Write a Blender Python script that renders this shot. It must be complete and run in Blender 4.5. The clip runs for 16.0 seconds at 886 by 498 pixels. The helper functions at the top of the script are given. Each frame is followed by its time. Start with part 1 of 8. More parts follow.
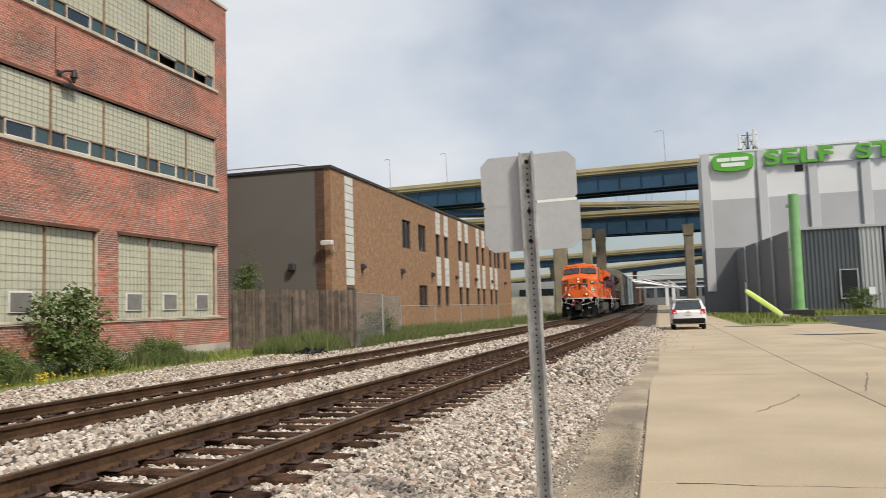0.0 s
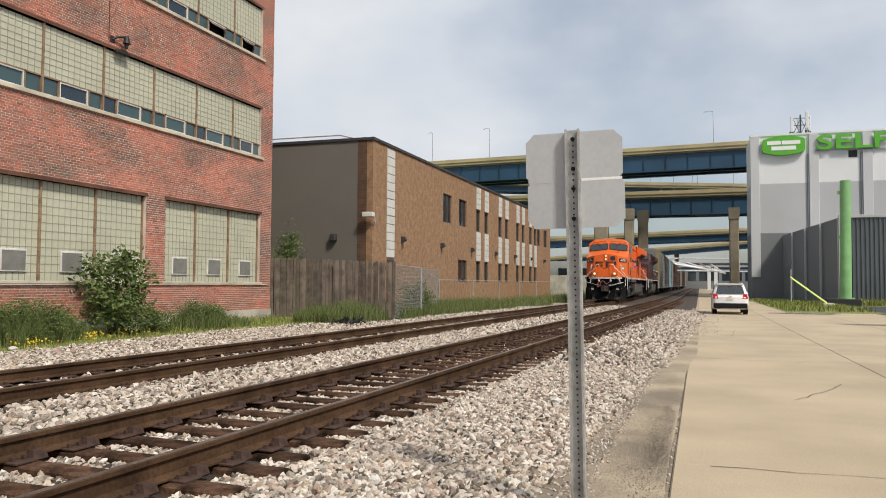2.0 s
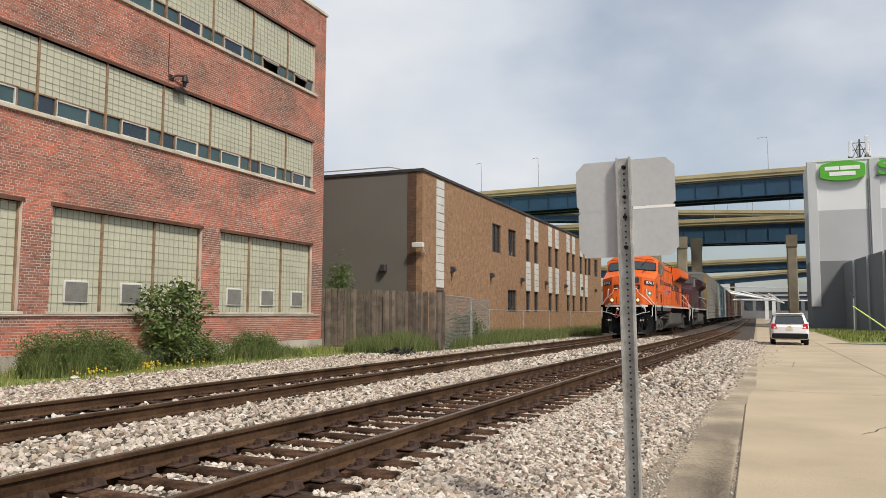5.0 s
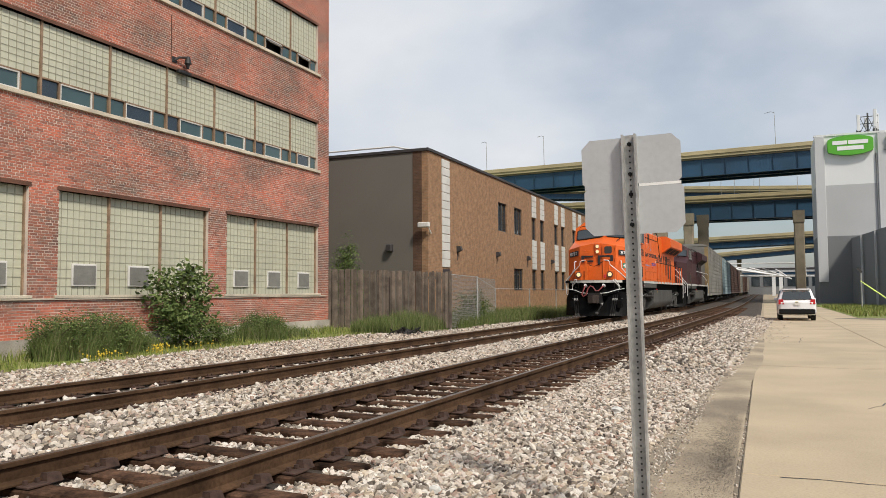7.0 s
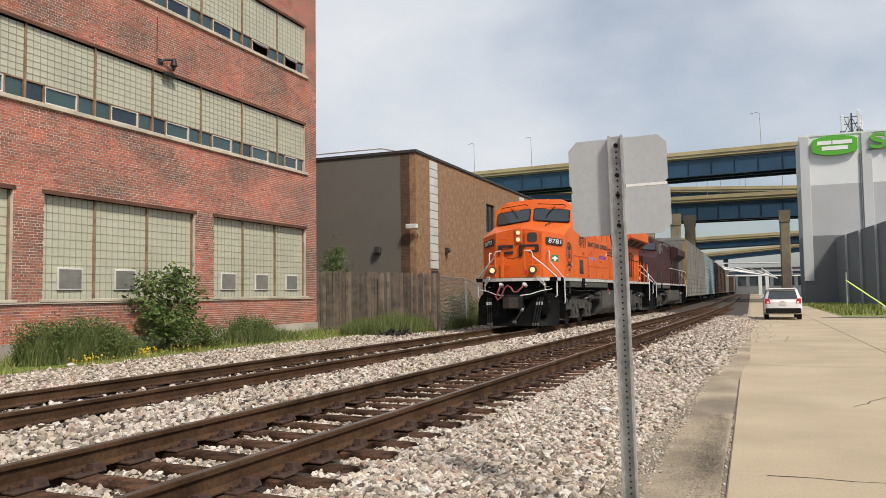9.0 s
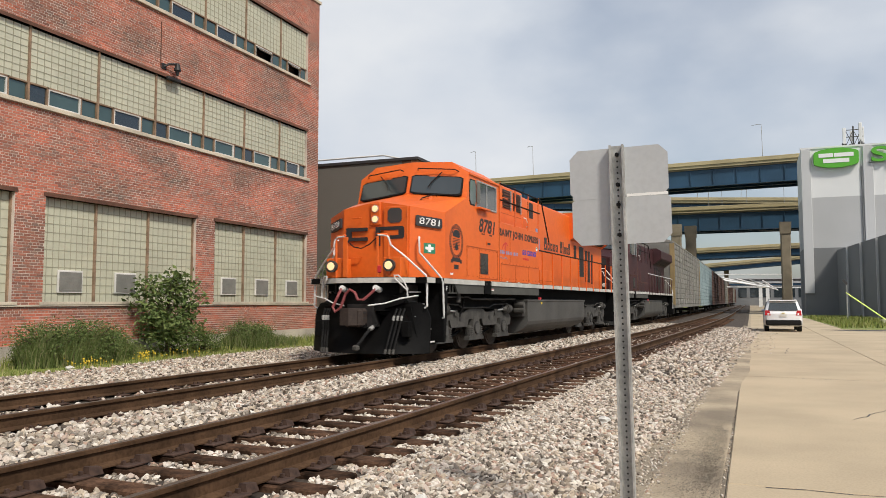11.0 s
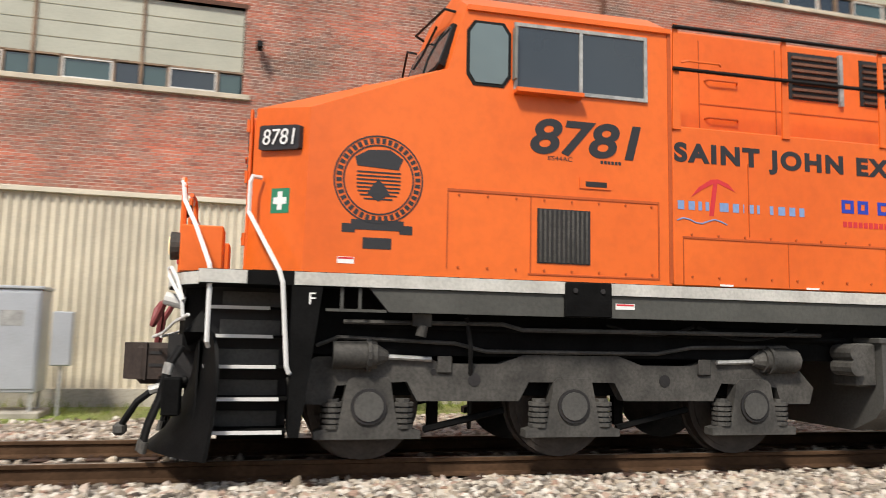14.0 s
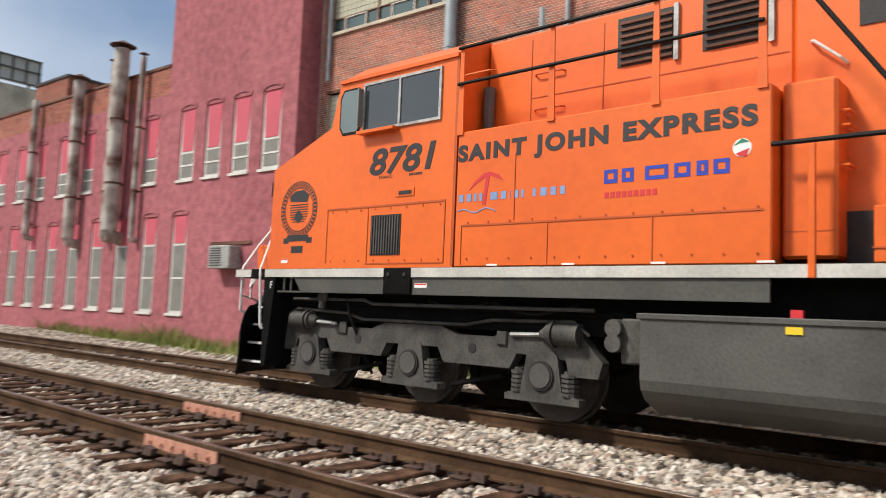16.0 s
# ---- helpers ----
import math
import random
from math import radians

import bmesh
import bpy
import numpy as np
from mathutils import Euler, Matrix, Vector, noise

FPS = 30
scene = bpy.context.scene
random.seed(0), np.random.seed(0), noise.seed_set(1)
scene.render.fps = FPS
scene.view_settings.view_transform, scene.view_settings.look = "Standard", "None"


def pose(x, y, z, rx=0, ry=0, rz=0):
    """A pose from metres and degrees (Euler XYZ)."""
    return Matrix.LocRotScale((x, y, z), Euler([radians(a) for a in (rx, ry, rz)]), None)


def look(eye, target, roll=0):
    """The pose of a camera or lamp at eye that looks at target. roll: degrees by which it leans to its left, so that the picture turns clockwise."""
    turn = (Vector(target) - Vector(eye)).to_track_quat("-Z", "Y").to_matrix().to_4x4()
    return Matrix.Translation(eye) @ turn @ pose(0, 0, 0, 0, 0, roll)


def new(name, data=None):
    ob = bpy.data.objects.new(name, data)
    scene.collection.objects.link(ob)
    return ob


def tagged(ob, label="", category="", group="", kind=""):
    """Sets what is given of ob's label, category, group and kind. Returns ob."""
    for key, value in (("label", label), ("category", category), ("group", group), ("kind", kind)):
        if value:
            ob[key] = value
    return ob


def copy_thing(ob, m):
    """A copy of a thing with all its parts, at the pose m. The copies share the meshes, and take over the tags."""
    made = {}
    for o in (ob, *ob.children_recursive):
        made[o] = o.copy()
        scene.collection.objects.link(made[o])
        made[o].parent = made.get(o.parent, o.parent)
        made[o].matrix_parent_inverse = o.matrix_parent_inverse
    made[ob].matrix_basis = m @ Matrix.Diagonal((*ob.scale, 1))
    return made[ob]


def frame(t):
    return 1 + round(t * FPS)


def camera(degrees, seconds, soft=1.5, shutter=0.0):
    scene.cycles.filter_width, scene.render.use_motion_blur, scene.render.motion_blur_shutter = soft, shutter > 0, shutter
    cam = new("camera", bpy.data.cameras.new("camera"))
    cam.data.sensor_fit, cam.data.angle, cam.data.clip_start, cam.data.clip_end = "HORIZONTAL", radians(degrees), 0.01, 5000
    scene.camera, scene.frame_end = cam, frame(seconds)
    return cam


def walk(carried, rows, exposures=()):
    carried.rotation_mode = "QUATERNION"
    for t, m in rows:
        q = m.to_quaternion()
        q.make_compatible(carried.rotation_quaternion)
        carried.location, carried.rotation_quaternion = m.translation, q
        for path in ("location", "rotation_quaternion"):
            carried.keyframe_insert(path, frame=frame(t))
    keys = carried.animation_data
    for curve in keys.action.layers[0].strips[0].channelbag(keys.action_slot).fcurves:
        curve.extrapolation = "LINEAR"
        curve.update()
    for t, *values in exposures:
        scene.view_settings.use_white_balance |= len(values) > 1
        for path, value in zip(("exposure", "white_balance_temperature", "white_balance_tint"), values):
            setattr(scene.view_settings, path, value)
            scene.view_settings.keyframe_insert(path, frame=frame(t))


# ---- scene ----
cam = camera(60.4, 16.0, soft=0.85, shutter=0.3)
PATH = [
    (0.0, pose(0.029, 0.051, 1.510, 94.42, 1.80, 15.75)),
    (0.2, pose(0.037, 0.037, 1.506, 94.81, 1.90, 17.57)),
    (0.5, pose(0.049, 0.016, 1.500, 96.24, 2.24, 19.20)),
    (0.7, pose(0.057, 0.004, 1.500, 97.39, 2.27, 20.23)),
    (1.0, pose(0.068, -0.013, 1.501, 96.33, -1.12, 21.45)),
    (1.2, pose(0.052, -0.001, 1.502, 96.20, -4.03, 20.80)),
    (1.5, pose(0.029, 0.018, 1.503, 96.00, -3.33, 19.51)),
    (1.7, pose(0.027, 0.012, 1.502, 94.69, -1.71, 18.98)),
    (2.0, pose(0.024, 0.003, 1.501, 92.57, -0.36, 18.60)),
    (2.2, pose(0.024, 0.011, 1.495, 91.61, 0.56, 18.81)),
    (2.5, pose(0.024, 0.022, 1.486, 89.55, 0.49, 18.80)),
    (2.7, pose(0.028, 0.006, 1.490, 92.64, -0.67, 17.89)),
    (3.0, pose(0.035, -0.019, 1.497, 95.82, -1.65, 18.19)),
    (3.2, pose(0.031, -0.015, 1.498, 95.70, -2.16, 18.07)),
    (3.5, pose(0.026, -0.008, 1.499, 93.87, -2.32, 18.07)),
    (3.7, pose(0.026, -0.008, 1.500, 96.44, -1.96, 18.29)),
    (4.0, pose(0.026, -0.007, 1.502, 98.89, -2.19, 19.00)),
    (4.2, pose(0.023, -0.005, 1.501, 98.13, -1.68, 20.08)),
    (4.5, pose(0.018, -0.003, 1.499, 96.03, -0.89, 21.37)),
    (5.5, pose(0.019, -0.004, 1.499, 94.60, 0.00, 22.60)),
    (7.0, pose(0.020, -0.006, 1.498, 93.28, 0.39, 22.82)),
    (7.5, pose(0.025, -0.003, 1.499, 93.29, 0.61, 22.50)),
    (8.0, pose(0.027, -0.003, 1.498, 93.39, 0.76, 22.26)),
    (8.5, pose(0.024, -0.009, 1.499, 93.34, 0.86, 22.05)),
    (11.0, pose(0.027, -0.010, 1.495, 93.96, 0.04, 21.96)),
    (11.5, pose(0.022, -0.003, 1.501, 94.02, -0.08, 23.26)),
    (12.0, pose(0.014, -0.005, 1.502, 94.37, -0.20, 26.01)),
    (12.5, pose(-0.008, -0.003, 1.509, 94.69, -0.18, 31.83)),
    (12.7, pose(-0.036, -0.018, 1.517, 94.89, 0.07, 36.74)),
    (13.0, pose(-0.077, -0.041, 1.530, 95.42, 0.55, 44.99)),
    (13.2, pose(-0.080, -0.027, 1.525, 96.05, 0.52, 50.74)),
    (13.5, pose(-0.084, -0.005, 1.518, 96.56, 0.41, 59.84)),
    (13.7, pose(-0.098, 0.008, 1.510, 96.80, -0.31, 65.77)),
    (14.0, pose(-0.118, 0.028, 1.498, 96.41, -1.18, 74.38)),
    (14.2, pose(-0.114, 0.027, 1.486, 96.47, -1.73, 80.28)),
    (14.5, pose(-0.108, 0.026, 1.468, 98.26, -2.38, 91.69)),
    (14.7, pose(-0.100, -0.005, 1.469, 98.45, -2.05, 98.80)),
    (15.0, pose(-0.085, -0.058, 1.470, 93.27, -1.65, 105.82)),
    (15.5, pose(0.007, 0.013, 1.506, 95.59, -2.41, 116.66)),
    (15.7, pose(0.008, 0.013, 1.501, 96.04, -2.45, 121.36)),
    (16.0, pose(0.009, 0.013, 1.493, 94.70, -2.30, 128.76)),
]
walk(cam, PATH, exposures=((0.0, 0.17, 6600, 10), (12.0, 0.18, 6600, 10), (14.0, 0.40, 6600, 10), (16.0, 0.42, 6600, 10)))

# ---- sky and sun: bright broken cloud, soft sun from the street side ----
world = bpy.data.worlds.new("world")
scene.world = world
world.use_nodes = True
wn, wl = world.node_tree.nodes, world.node_tree.links
sky = wn.new("ShaderNodeTexSky")
sky.sky_type, sky.sun_disc, sky.sun_elevation, sky.sun_rotation = "NISHITA", False, radians(49), radians(125)
sky.dust_density = 2.0
tc = wn.new("ShaderNodeTexCoord")
mp = wn.new("ShaderNodeMapping")
mp.inputs["Scale"].default_value = (1.3, 1.3, 2.3)
mp.inputs["Location"].default_value = (0.35, 0.2, 0.1)
n1 = wn.new("ShaderNodeTexNoise")
n1.inputs["Scale"].default_value, n1.inputs["Detail"].default_value, n1.inputs["Roughness"].default_value = 1.25, 7.0, 0.46
cover = wn.new("ShaderNodeValToRGB")
cover.color_ramp.elements[0].position, cover.color_ramp.elements[1].position = 0.37, 0.62
n2 = wn.new("ShaderNodeTexNoise")
n2.inputs["Scale"].default_value, n2.inputs["Detail"].default_value = 2.6, 5.0
shade = wn.new("ShaderNodeValToRGB")
shade.color_ramp.elements[0].position, shade.color_ramp.elements[1].position = 0.3, 0.75
shade.color_ramp.elements[0].color, shade.color_ramp.elements[1].color = (5.2, 5.8, 6.7, 1), (7.2, 7.45, 7.8, 1)
blend = wn.new("ShaderNodeMix")
blend.data_type = "RGBA"
wl.new(tc.outputs["Generated"], mp.inputs[0])
wl.new(mp.outputs[0], n1.inputs["Vector"])
wl.new(mp.outputs[0], n2.inputs["Vector"])
wl.new(n1.outputs[0], cover.inputs[0])
wl.new(n2.outputs[0], shade.inputs[0])
wl.new(cover.outputs[0], blend.inputs[0])
wl.new(sky.outputs[0], blend.inputs[6])
wl.new(shade.outputs[0], blend.inputs[7])
wl.new(blend.outputs[2], wn["Background"].inputs[0])
wn["Background"].inputs[1].default_value = 0.098

sun = bpy.data.lights.new("sun", "SUN")
sun.energy, sun.angle, sun.color = 3.2, radians(8), (1.0, 0.94, 0.85)
sun_ob = new("sun", sun)
sun_ob.matrix_world = look((54, -38, 76), (0, 0, 0))


# ---- materials ----
def mat(name, c, rough=0.75, metal=0.0, var=0.25, scale=1.2, fine=30.0, bump=0.25, c2=None, rand=0.0, spec=0.5):
    """Paint, metal, stone: two scales of noise on the colour and a fine relief."""
    m = bpy.data.materials.new(name)
    m.use_nodes = True
    n, l = m.node_tree.nodes, m.node_tree.links
    b = n["Principled BSDF"]
    b.inputs["Roughness"].default_value, b.inputs["Metallic"].default_value = rough, metal
    b.inputs["Specular IOR Level"].default_value = spec
    co = n.new("ShaderNodeTexCoord")
    big, small = n.new("ShaderNodeTexNoise"), n.new("ShaderNodeTexNoise")
    big.inputs["Scale"].default_value, big.inputs["Detail"].default_value = scale, 6.0
    small.inputs["Scale"].default_value, small.inputs["Detail"].default_value = fine, 4.0
    for t in (big, small):
        l.new(co.outputs["Object"], t.inputs["Vector"])
    ramp = n.new("ShaderNodeValToRGB")
    other = c2 or tuple(v * (1 - var) for v in c)
    ramp.color_ramp.elements[0].color, ramp.color_ramp.elements[1].color = (*other, 1), (*c, 1)
    ramp.color_ramp.elements[0].position, ramp.color_ramp.elements[1].position = 0.34, 0.62
    l.new(big.outputs[0], ramp.inputs[0])
    mul = n.new("ShaderNodeMix")
    mul.data_type, mul.blend_type = "RGBA", "MULTIPLY"
    mul.inputs[0].default_value = min(1.0, var * 1.2)
    l.new(ramp.outputs[0], mul.inputs[6])
    sr = n.new("ShaderNodeValToRGB")
    sr.color_ramp.elements[0].position, sr.color_ramp.elements[1].position = 0.3, 0.6
    sr.color_ramp.elements[0].color = (0.45, 0.45, 0.45, 1)
    l.new(small.outputs[0], sr.inputs[0])
    l.new(sr.outputs[0], mul.inputs[7])
    last = mul.outputs[2]
    if rand:
        oi = n.new("ShaderNodeObjectInfo")
        mr = n.new("ShaderNodeMapRange")
        mr.inputs["To Min"].default_value, mr.inputs["To Max"].default_value = 1 - rand, 1 + rand
        l.new(oi.outputs["Random"], mr.inputs["Value"])
        hs = n.new("ShaderNodeHueSaturation")
        l.new(mr.outputs[0], hs.inputs["Value"])
        l.new(last, hs.inputs["Color"])
        last = hs.outputs[0]
    l.new(last, b.inputs["Base Color"])
    bp = n.new("ShaderNodeBump")
    bp.inputs["Strength"].default_value, bp.inputs["Distance"].default_value = bump, 0.01
    l.new(small.outputs[0], bp.inputs["Height"])
    l.new(bp.outputs[0], b.inputs["Normal"])
    return m


def island_mat(name, stops, rough=0.85, fine=60.0, trans=0.0):
    """Loose pieces in one mesh: a colour for each piece."""
    m = bpy.data.materials.new(name)
    m.use_nodes = True
    n, l = m.node_tree.nodes, m.node_tree.links
    b = n["Principled BSDF"]
    b.inputs["Roughness"].default_value = rough
    b.inputs["Specular IOR Level"].default_value = 0.3
    g = n.new("ShaderNodeNewGeometry")
    r = n.new("ShaderNodeValToRGB")
    r.color_ramp.interpolation = "LINEAR"
    e = r.color_ramp.elements
    e[0].position, e[0].color = 0.0, (*stops[0], 1)
    e[1].position, e[1].color = 1.0, (*stops[-1], 1)
    for i, c in enumerate(stops[1:-1], 1):
        k = e.new(i / (len(stops) - 1))
        k.color = (*c, 1)
    l.new(g.outputs["Random Per Island"], r.inputs[0])
    co, t, mx = n.new("ShaderNodeTexCoord"), n.new("ShaderNodeTexNoise"), n.new("ShaderNodeMix")
    t.inputs["Scale"].default_value = fine
    l.new(co.outputs["Object"], t.inputs["Vector"])
    mx.data_type, mx.blend_type = "RGBA", "MULTIPLY"
    mx.inputs[0].default_value = 0.45
    l.new(r.outputs[0], mx.inputs[6])
    l.new(t.outputs[0], mx.inputs[7])
    l.new(mx.outputs[2], b.inputs["Base Color"])
    if trans:
        b.inputs["Transmission Weight"].default_value = 0.0
        b.inputs["Subsurface Weight"].default_value = 0.0
    return m


def brick_mat(name, c1, c2, mortar, stain=(0.5, 0.45, 0.42), w=0.205, h=0.068, blotch=0.5):
    m = bpy.data.materials.new(name)
    m.use_nodes = True
    n, l = m.node_tree.nodes, m.node_tree.links
    b = n["Principled BSDF"]
    b.inputs["Roughness"].default_value = 0.88
    b.inputs["Specular IOR Level"].default_value = 0.25
    co, sp, ad, cb = (n.new("ShaderNode" + k) for k in ("TexCoord", "SeparateXYZ", "Math", "CombineXYZ"))
    l.new(co.outputs["Object"], sp.inputs[0])
    l.new(sp.outputs["X"], ad.inputs[0])
    l.new(sp.outputs["Y"], ad.inputs[1])
    l.new(ad.outputs[0], cb.inputs["X"])
    l.new(sp.outputs["Z"], cb.inputs["Y"])
    br = n.new("ShaderNodeTexBrick")
    br.inputs["Scale"].default_value = 1.0
    br.inputs["Brick Width"].default_value, br.inputs["Row Height"].default_value = w, h
    br.inputs["Mortar Size"].default_value, br.inputs["Mortar Smooth"].default_value = 0.006, 0.3
    br.inputs["Color1"].default_value, br.inputs["Color2"].default_value, br.inputs["Mortar"].default_value = (*c1, 1), (*c2, 1), (*mortar, 1)
    l.new(cb.outputs[0], br.inputs["Vector"])
    big, mid = n.new("ShaderNodeTexNoise"), n.new("ShaderNodeTexNoise")
    big.inputs["Scale"].default_value, big.inputs["Detail"].default_value = 0.35, 8.0
    mid.inputs["Scale"].default_value, mid.inputs["Detail"].default_value = 3.5, 8.0
    st = n.new("ShaderNodeMapping")
    st.inputs["Scale"].default_value = (1, 1, 0.45)
    l.new(co.outputs["Object"], st.inputs[0])
    l.new(st.outputs[0], big.inputs["Vector"])
    l.new(co.outputs["Object"], mid.inputs["Vector"])
    r1 = n.new("ShaderNodeValToRGB")
    r1.color_ramp.elements[0].position, r1.color_ramp.elements[1].position = 0.38, 0.68
    l.new(big.outputs[0], r1.inputs[0])
    f1 = n.new("ShaderNodeMath")
    f1.operation = "MULTIPLY"
    f1.inputs[1].default_value = blotch
    l.new(r1.outputs[0], f1.inputs[0])
    m1 = n.new("ShaderNodeMix")
    m1.data_type, m1.blend_type = "RGBA", "MULTIPLY"
    l.new(f1.outputs[0], m1.inputs[0])
    l.new(br.outputs[0], m1.inputs[6])
    m1.inputs[7].default_value = (*stain, 1)
    r2 = n.new("ShaderNodeValToRGB")
    r2.color_ramp.elements[0].position, r2.color_ramp.elements[1].position = 0.3, 0.7
    r2.color_ramp.elements[0].color, r2.color_ramp.elements[1].color = (0.72, 0.72, 0.72, 1), (1.15, 1.12, 1.1, 1)
    l.new(mid.outputs[0], r2.inputs[0])
    m2 = n.new("ShaderNodeMix")
    m2.data_type, m2.blend_type = "RGBA", "MULTIPLY"
    m2.inputs[0].default_value = 1.0
    l.new(m1.outputs[2], m2.inputs[6])
    l.new(r2.outputs[0], m2.inputs[7])
    l.new(m2.outputs[2], b.inputs["Base Color"])
    bp = n.new("ShaderNodeBump")
    bp.inputs["Strength"].default_value, bp.inputs["Distance"].default_value = 0.6, 0.008
    bp.invert = True
    l.new(br.outputs["Fac"], bp.inputs["Height"])
    l.new(bp.outputs[0], b.inputs["Normal"])
    return m


def glass_mat(name, c, rough=0.06):
    m = bpy.data.materials.new(name)
    m.use_nodes = True
    n, l = m.node_tree.nodes, m.node_tree.links
    b = n["Principled BSDF"]
    b.inputs["Roughness"].default_value = rough
    b.inputs["Specular IOR Level"].default_value = 0.8
    b.inputs["Coat Weight"].default_value = 0.6
    co, t, r = n.new("ShaderNodeTexCoord"), n.new("ShaderNodeTexNoise"), n.new("ShaderNodeValToRGB")
    t.inputs["Scale"].default_value = 1.3
    l.new(co.outputs["Object"], t.inputs["Vector"])
    r.color_ramp.elements[0].color, r.color_ramp.elements[1].color = (*(v * 0.6 for v in c), 1), (*c, 1)
    l.new(t.outputs[0], r.inputs[0])
    l.new(r.outputs[0], b.inputs["Base Color"])
    return m


def glow_mat(name, c, s):
    m = bpy.data.materials.new(name)
    m.use_nodes = True
    b = m.node_tree.nodes["Principled BSDF"]
    b.inputs["Base Color"].default_value = (*c, 1)
    b.inputs["Emission Color"].default_value = (*c, 1)
    b.inputs["Emission Strength"].default_value = s
    return m


BRICK_STOPS = ((0.25, 0.11, 0.085), (0.36, 0.13, 0.092), (0.45, 0.15, 0.10), (0.36, 0.15, 0.11), (0.47, 0.17, 0.115), (0.36, 0.18, 0.14), (0.29, 0.14, 0.11))


def single_brick_mat(name, stops, islands):
    """Laid bricks: a colour for each brick, with broad stains and fine relief."""
    m = island_mat(name, stops, 0.88, 45.0)
    n, l = m.node_tree.nodes, m.node_tree.links
    b = n["Principled BSDF"]
    if not islands:
        oi = n.new("ShaderNodeObjectInfo")
        l.new(oi.outputs["Random"], n["Color Ramp"].inputs[0])
    co, big, r, mx = n.new("ShaderNodeNewGeometry"), n.new("ShaderNodeTexNoise"), n.new("ShaderNodeValToRGB"), n.new("ShaderNodeMix")
    st = n.new("ShaderNodeMapping")
    st.inputs["Scale"].default_value = (1, 0.55, 1.25)
    big.inputs["Scale"].default_value, big.inputs["Detail"].default_value = 0.75, 9.0
    l.new(co.outputs["Position"], st.inputs[0])
    l.new(st.outputs[0], big.inputs["Vector"])
    l.new(big.outputs[0], r.inputs[0])
    r.color_ramp.elements[0].position, r.color_ramp.elements[1].position = 0.36, 0.66
    r.color_ramp.elements[0].color, r.color_ramp.elements[1].color = (1.65, 1.45, 1.32, 1), (0.72, 1.0, 1.02, 1)
    mx.data_type, mx.blend_type = "RGBA", "MULTIPLY"
    mx.inputs[0].default_value = 1.0
    old = b.inputs["Base Color"].links[0].from_socket
    l.new(old, mx.inputs[6])
    l.new(r.outputs[0], mx.inputs[7])
    l.new(mx.outputs[2], b.inputs["Base Color"])
    return m


LAIDBRICK = single_brick_mat("laid_brick", BRICK_STOPS, True)
ONEBRICK = single_brick_mat("laid_brick_piece", BRICK_STOPS, False)
MORTAR = mat("old_mortar", (0.74, 0.62, 0.53), 0.95, var=0.3, scale=1.0, fine=60)
BRICK = brick_mat("red_brick", (0.47, 0.135, 0.082), (0.24, 0.07, 0.055), (0.45, 0.35, 0.28))
TANBRICK = brick_mat("tan_brick", (0.36, 0.215, 0.12), (0.30, 0.175, 0.10), (0.33, 0.24, 0.16), stain=(0.8, 0.78, 0.75), blotch=0.4)
BROWNBRICK = brick_mat("brown_brick", (0.15, 0.085, 0.055), (0.11, 0.065, 0.045), (0.15, 0.11, 0.08))
PINKBRICK = brick_mat("painted_brick", (0.45, 0.155, 0.175), (0.40, 0.135, 0.155), (0.40, 0.14, 0.155), stain=(0.75, 0.7, 0.72), blotch=0.6)
SILL = mat("stone_sill", (0.66, 0.58, 0.45), 0.85, var=0.3)
FOUND = mat("concrete_foundation", (0.56, 0.51, 0.43), 0.9, var=0.4, scale=0.8)
GLASSBLOCK = mat("glass_block", (0.54, 0.535, 0.41), 0.35, var=0.12, scale=0.9, fine=9, bump=0.15)
BLOCKLINE = mat("block_joint", (0.38, 0.37, 0.27), 0.8, var=0.2)
PALEPANE = mat("obscured_pane", (0.47, 0.47, 0.38), 0.4, var=0.15, scale=0.6)
MULLION = mat("weathered_mullion", (0.33, 0.22, 0.14), 0.75, var=0.4, scale=4)
RUSTBAR = mat("rusty_lintel", (0.17, 0.075, 0.045), 0.85, var=0.5)
DARKGLASS = glass_mat("dark_pane", (0.035, 0.045, 0.05))
TEALGLASS = glass_mat("teal_pane", (0.06, 0.105, 0.10), 0.2)
FRAMEWHITE = mat("white_frame", (0.74, 0.72, 0.67), 0.6, var=0.2)
STUCCO = mat("grey_stucco", (0.155, 0.14, 0.12), 0.9, var=0.12, scale=0.3, fine=50)
COPING = mat("dark_coping", (0.05, 0.045, 0.045), 0.6, var=0.2)
WHITEPANEL = mat("white_enamel_panel", (0.66, 0.65, 0.60), 0.5, var=0.15)
FENCEWOOD = mat("weathered_board", (0.24, 0.19, 0.15), 0.9, var=0.45, scale=3, rand=0.3)
GALV = mat("galvanised_steel", (0.50, 0.50, 0.48), 0.55, 0.35, var=0.35, scale=6)
SIGNBACK = mat("bare_aluminium", (0.52, 0.535, 0.54), 0.5, 0.25, var=0.10, scale=1.5, bump=0.05)
STEEL = mat("rusted_rail", (0.105, 0.060, 0.034), 0.85, 0.0, var=0.5, scale=2, spec=0.1)
RAILTOP = mat("worn_rail_head", (0.25, 0.20, 0.165), 0.4, 0.75, var=0.35, scale=3)
TIE = mat("old_tie", (0.125, 0.070, 0.044), 0.95, var=0.8, scale=5, rand=0.45, spec=0.1)
PLATE = mat("rusty_plate", (0.085, 0.048, 0.034), 0.8, 0.2, var=0.4, scale=8)
JOINTBAR = mat("orange_rust_joint", (0.60, 0.29, 0.20), 0.8, var=0.4, scale=9)
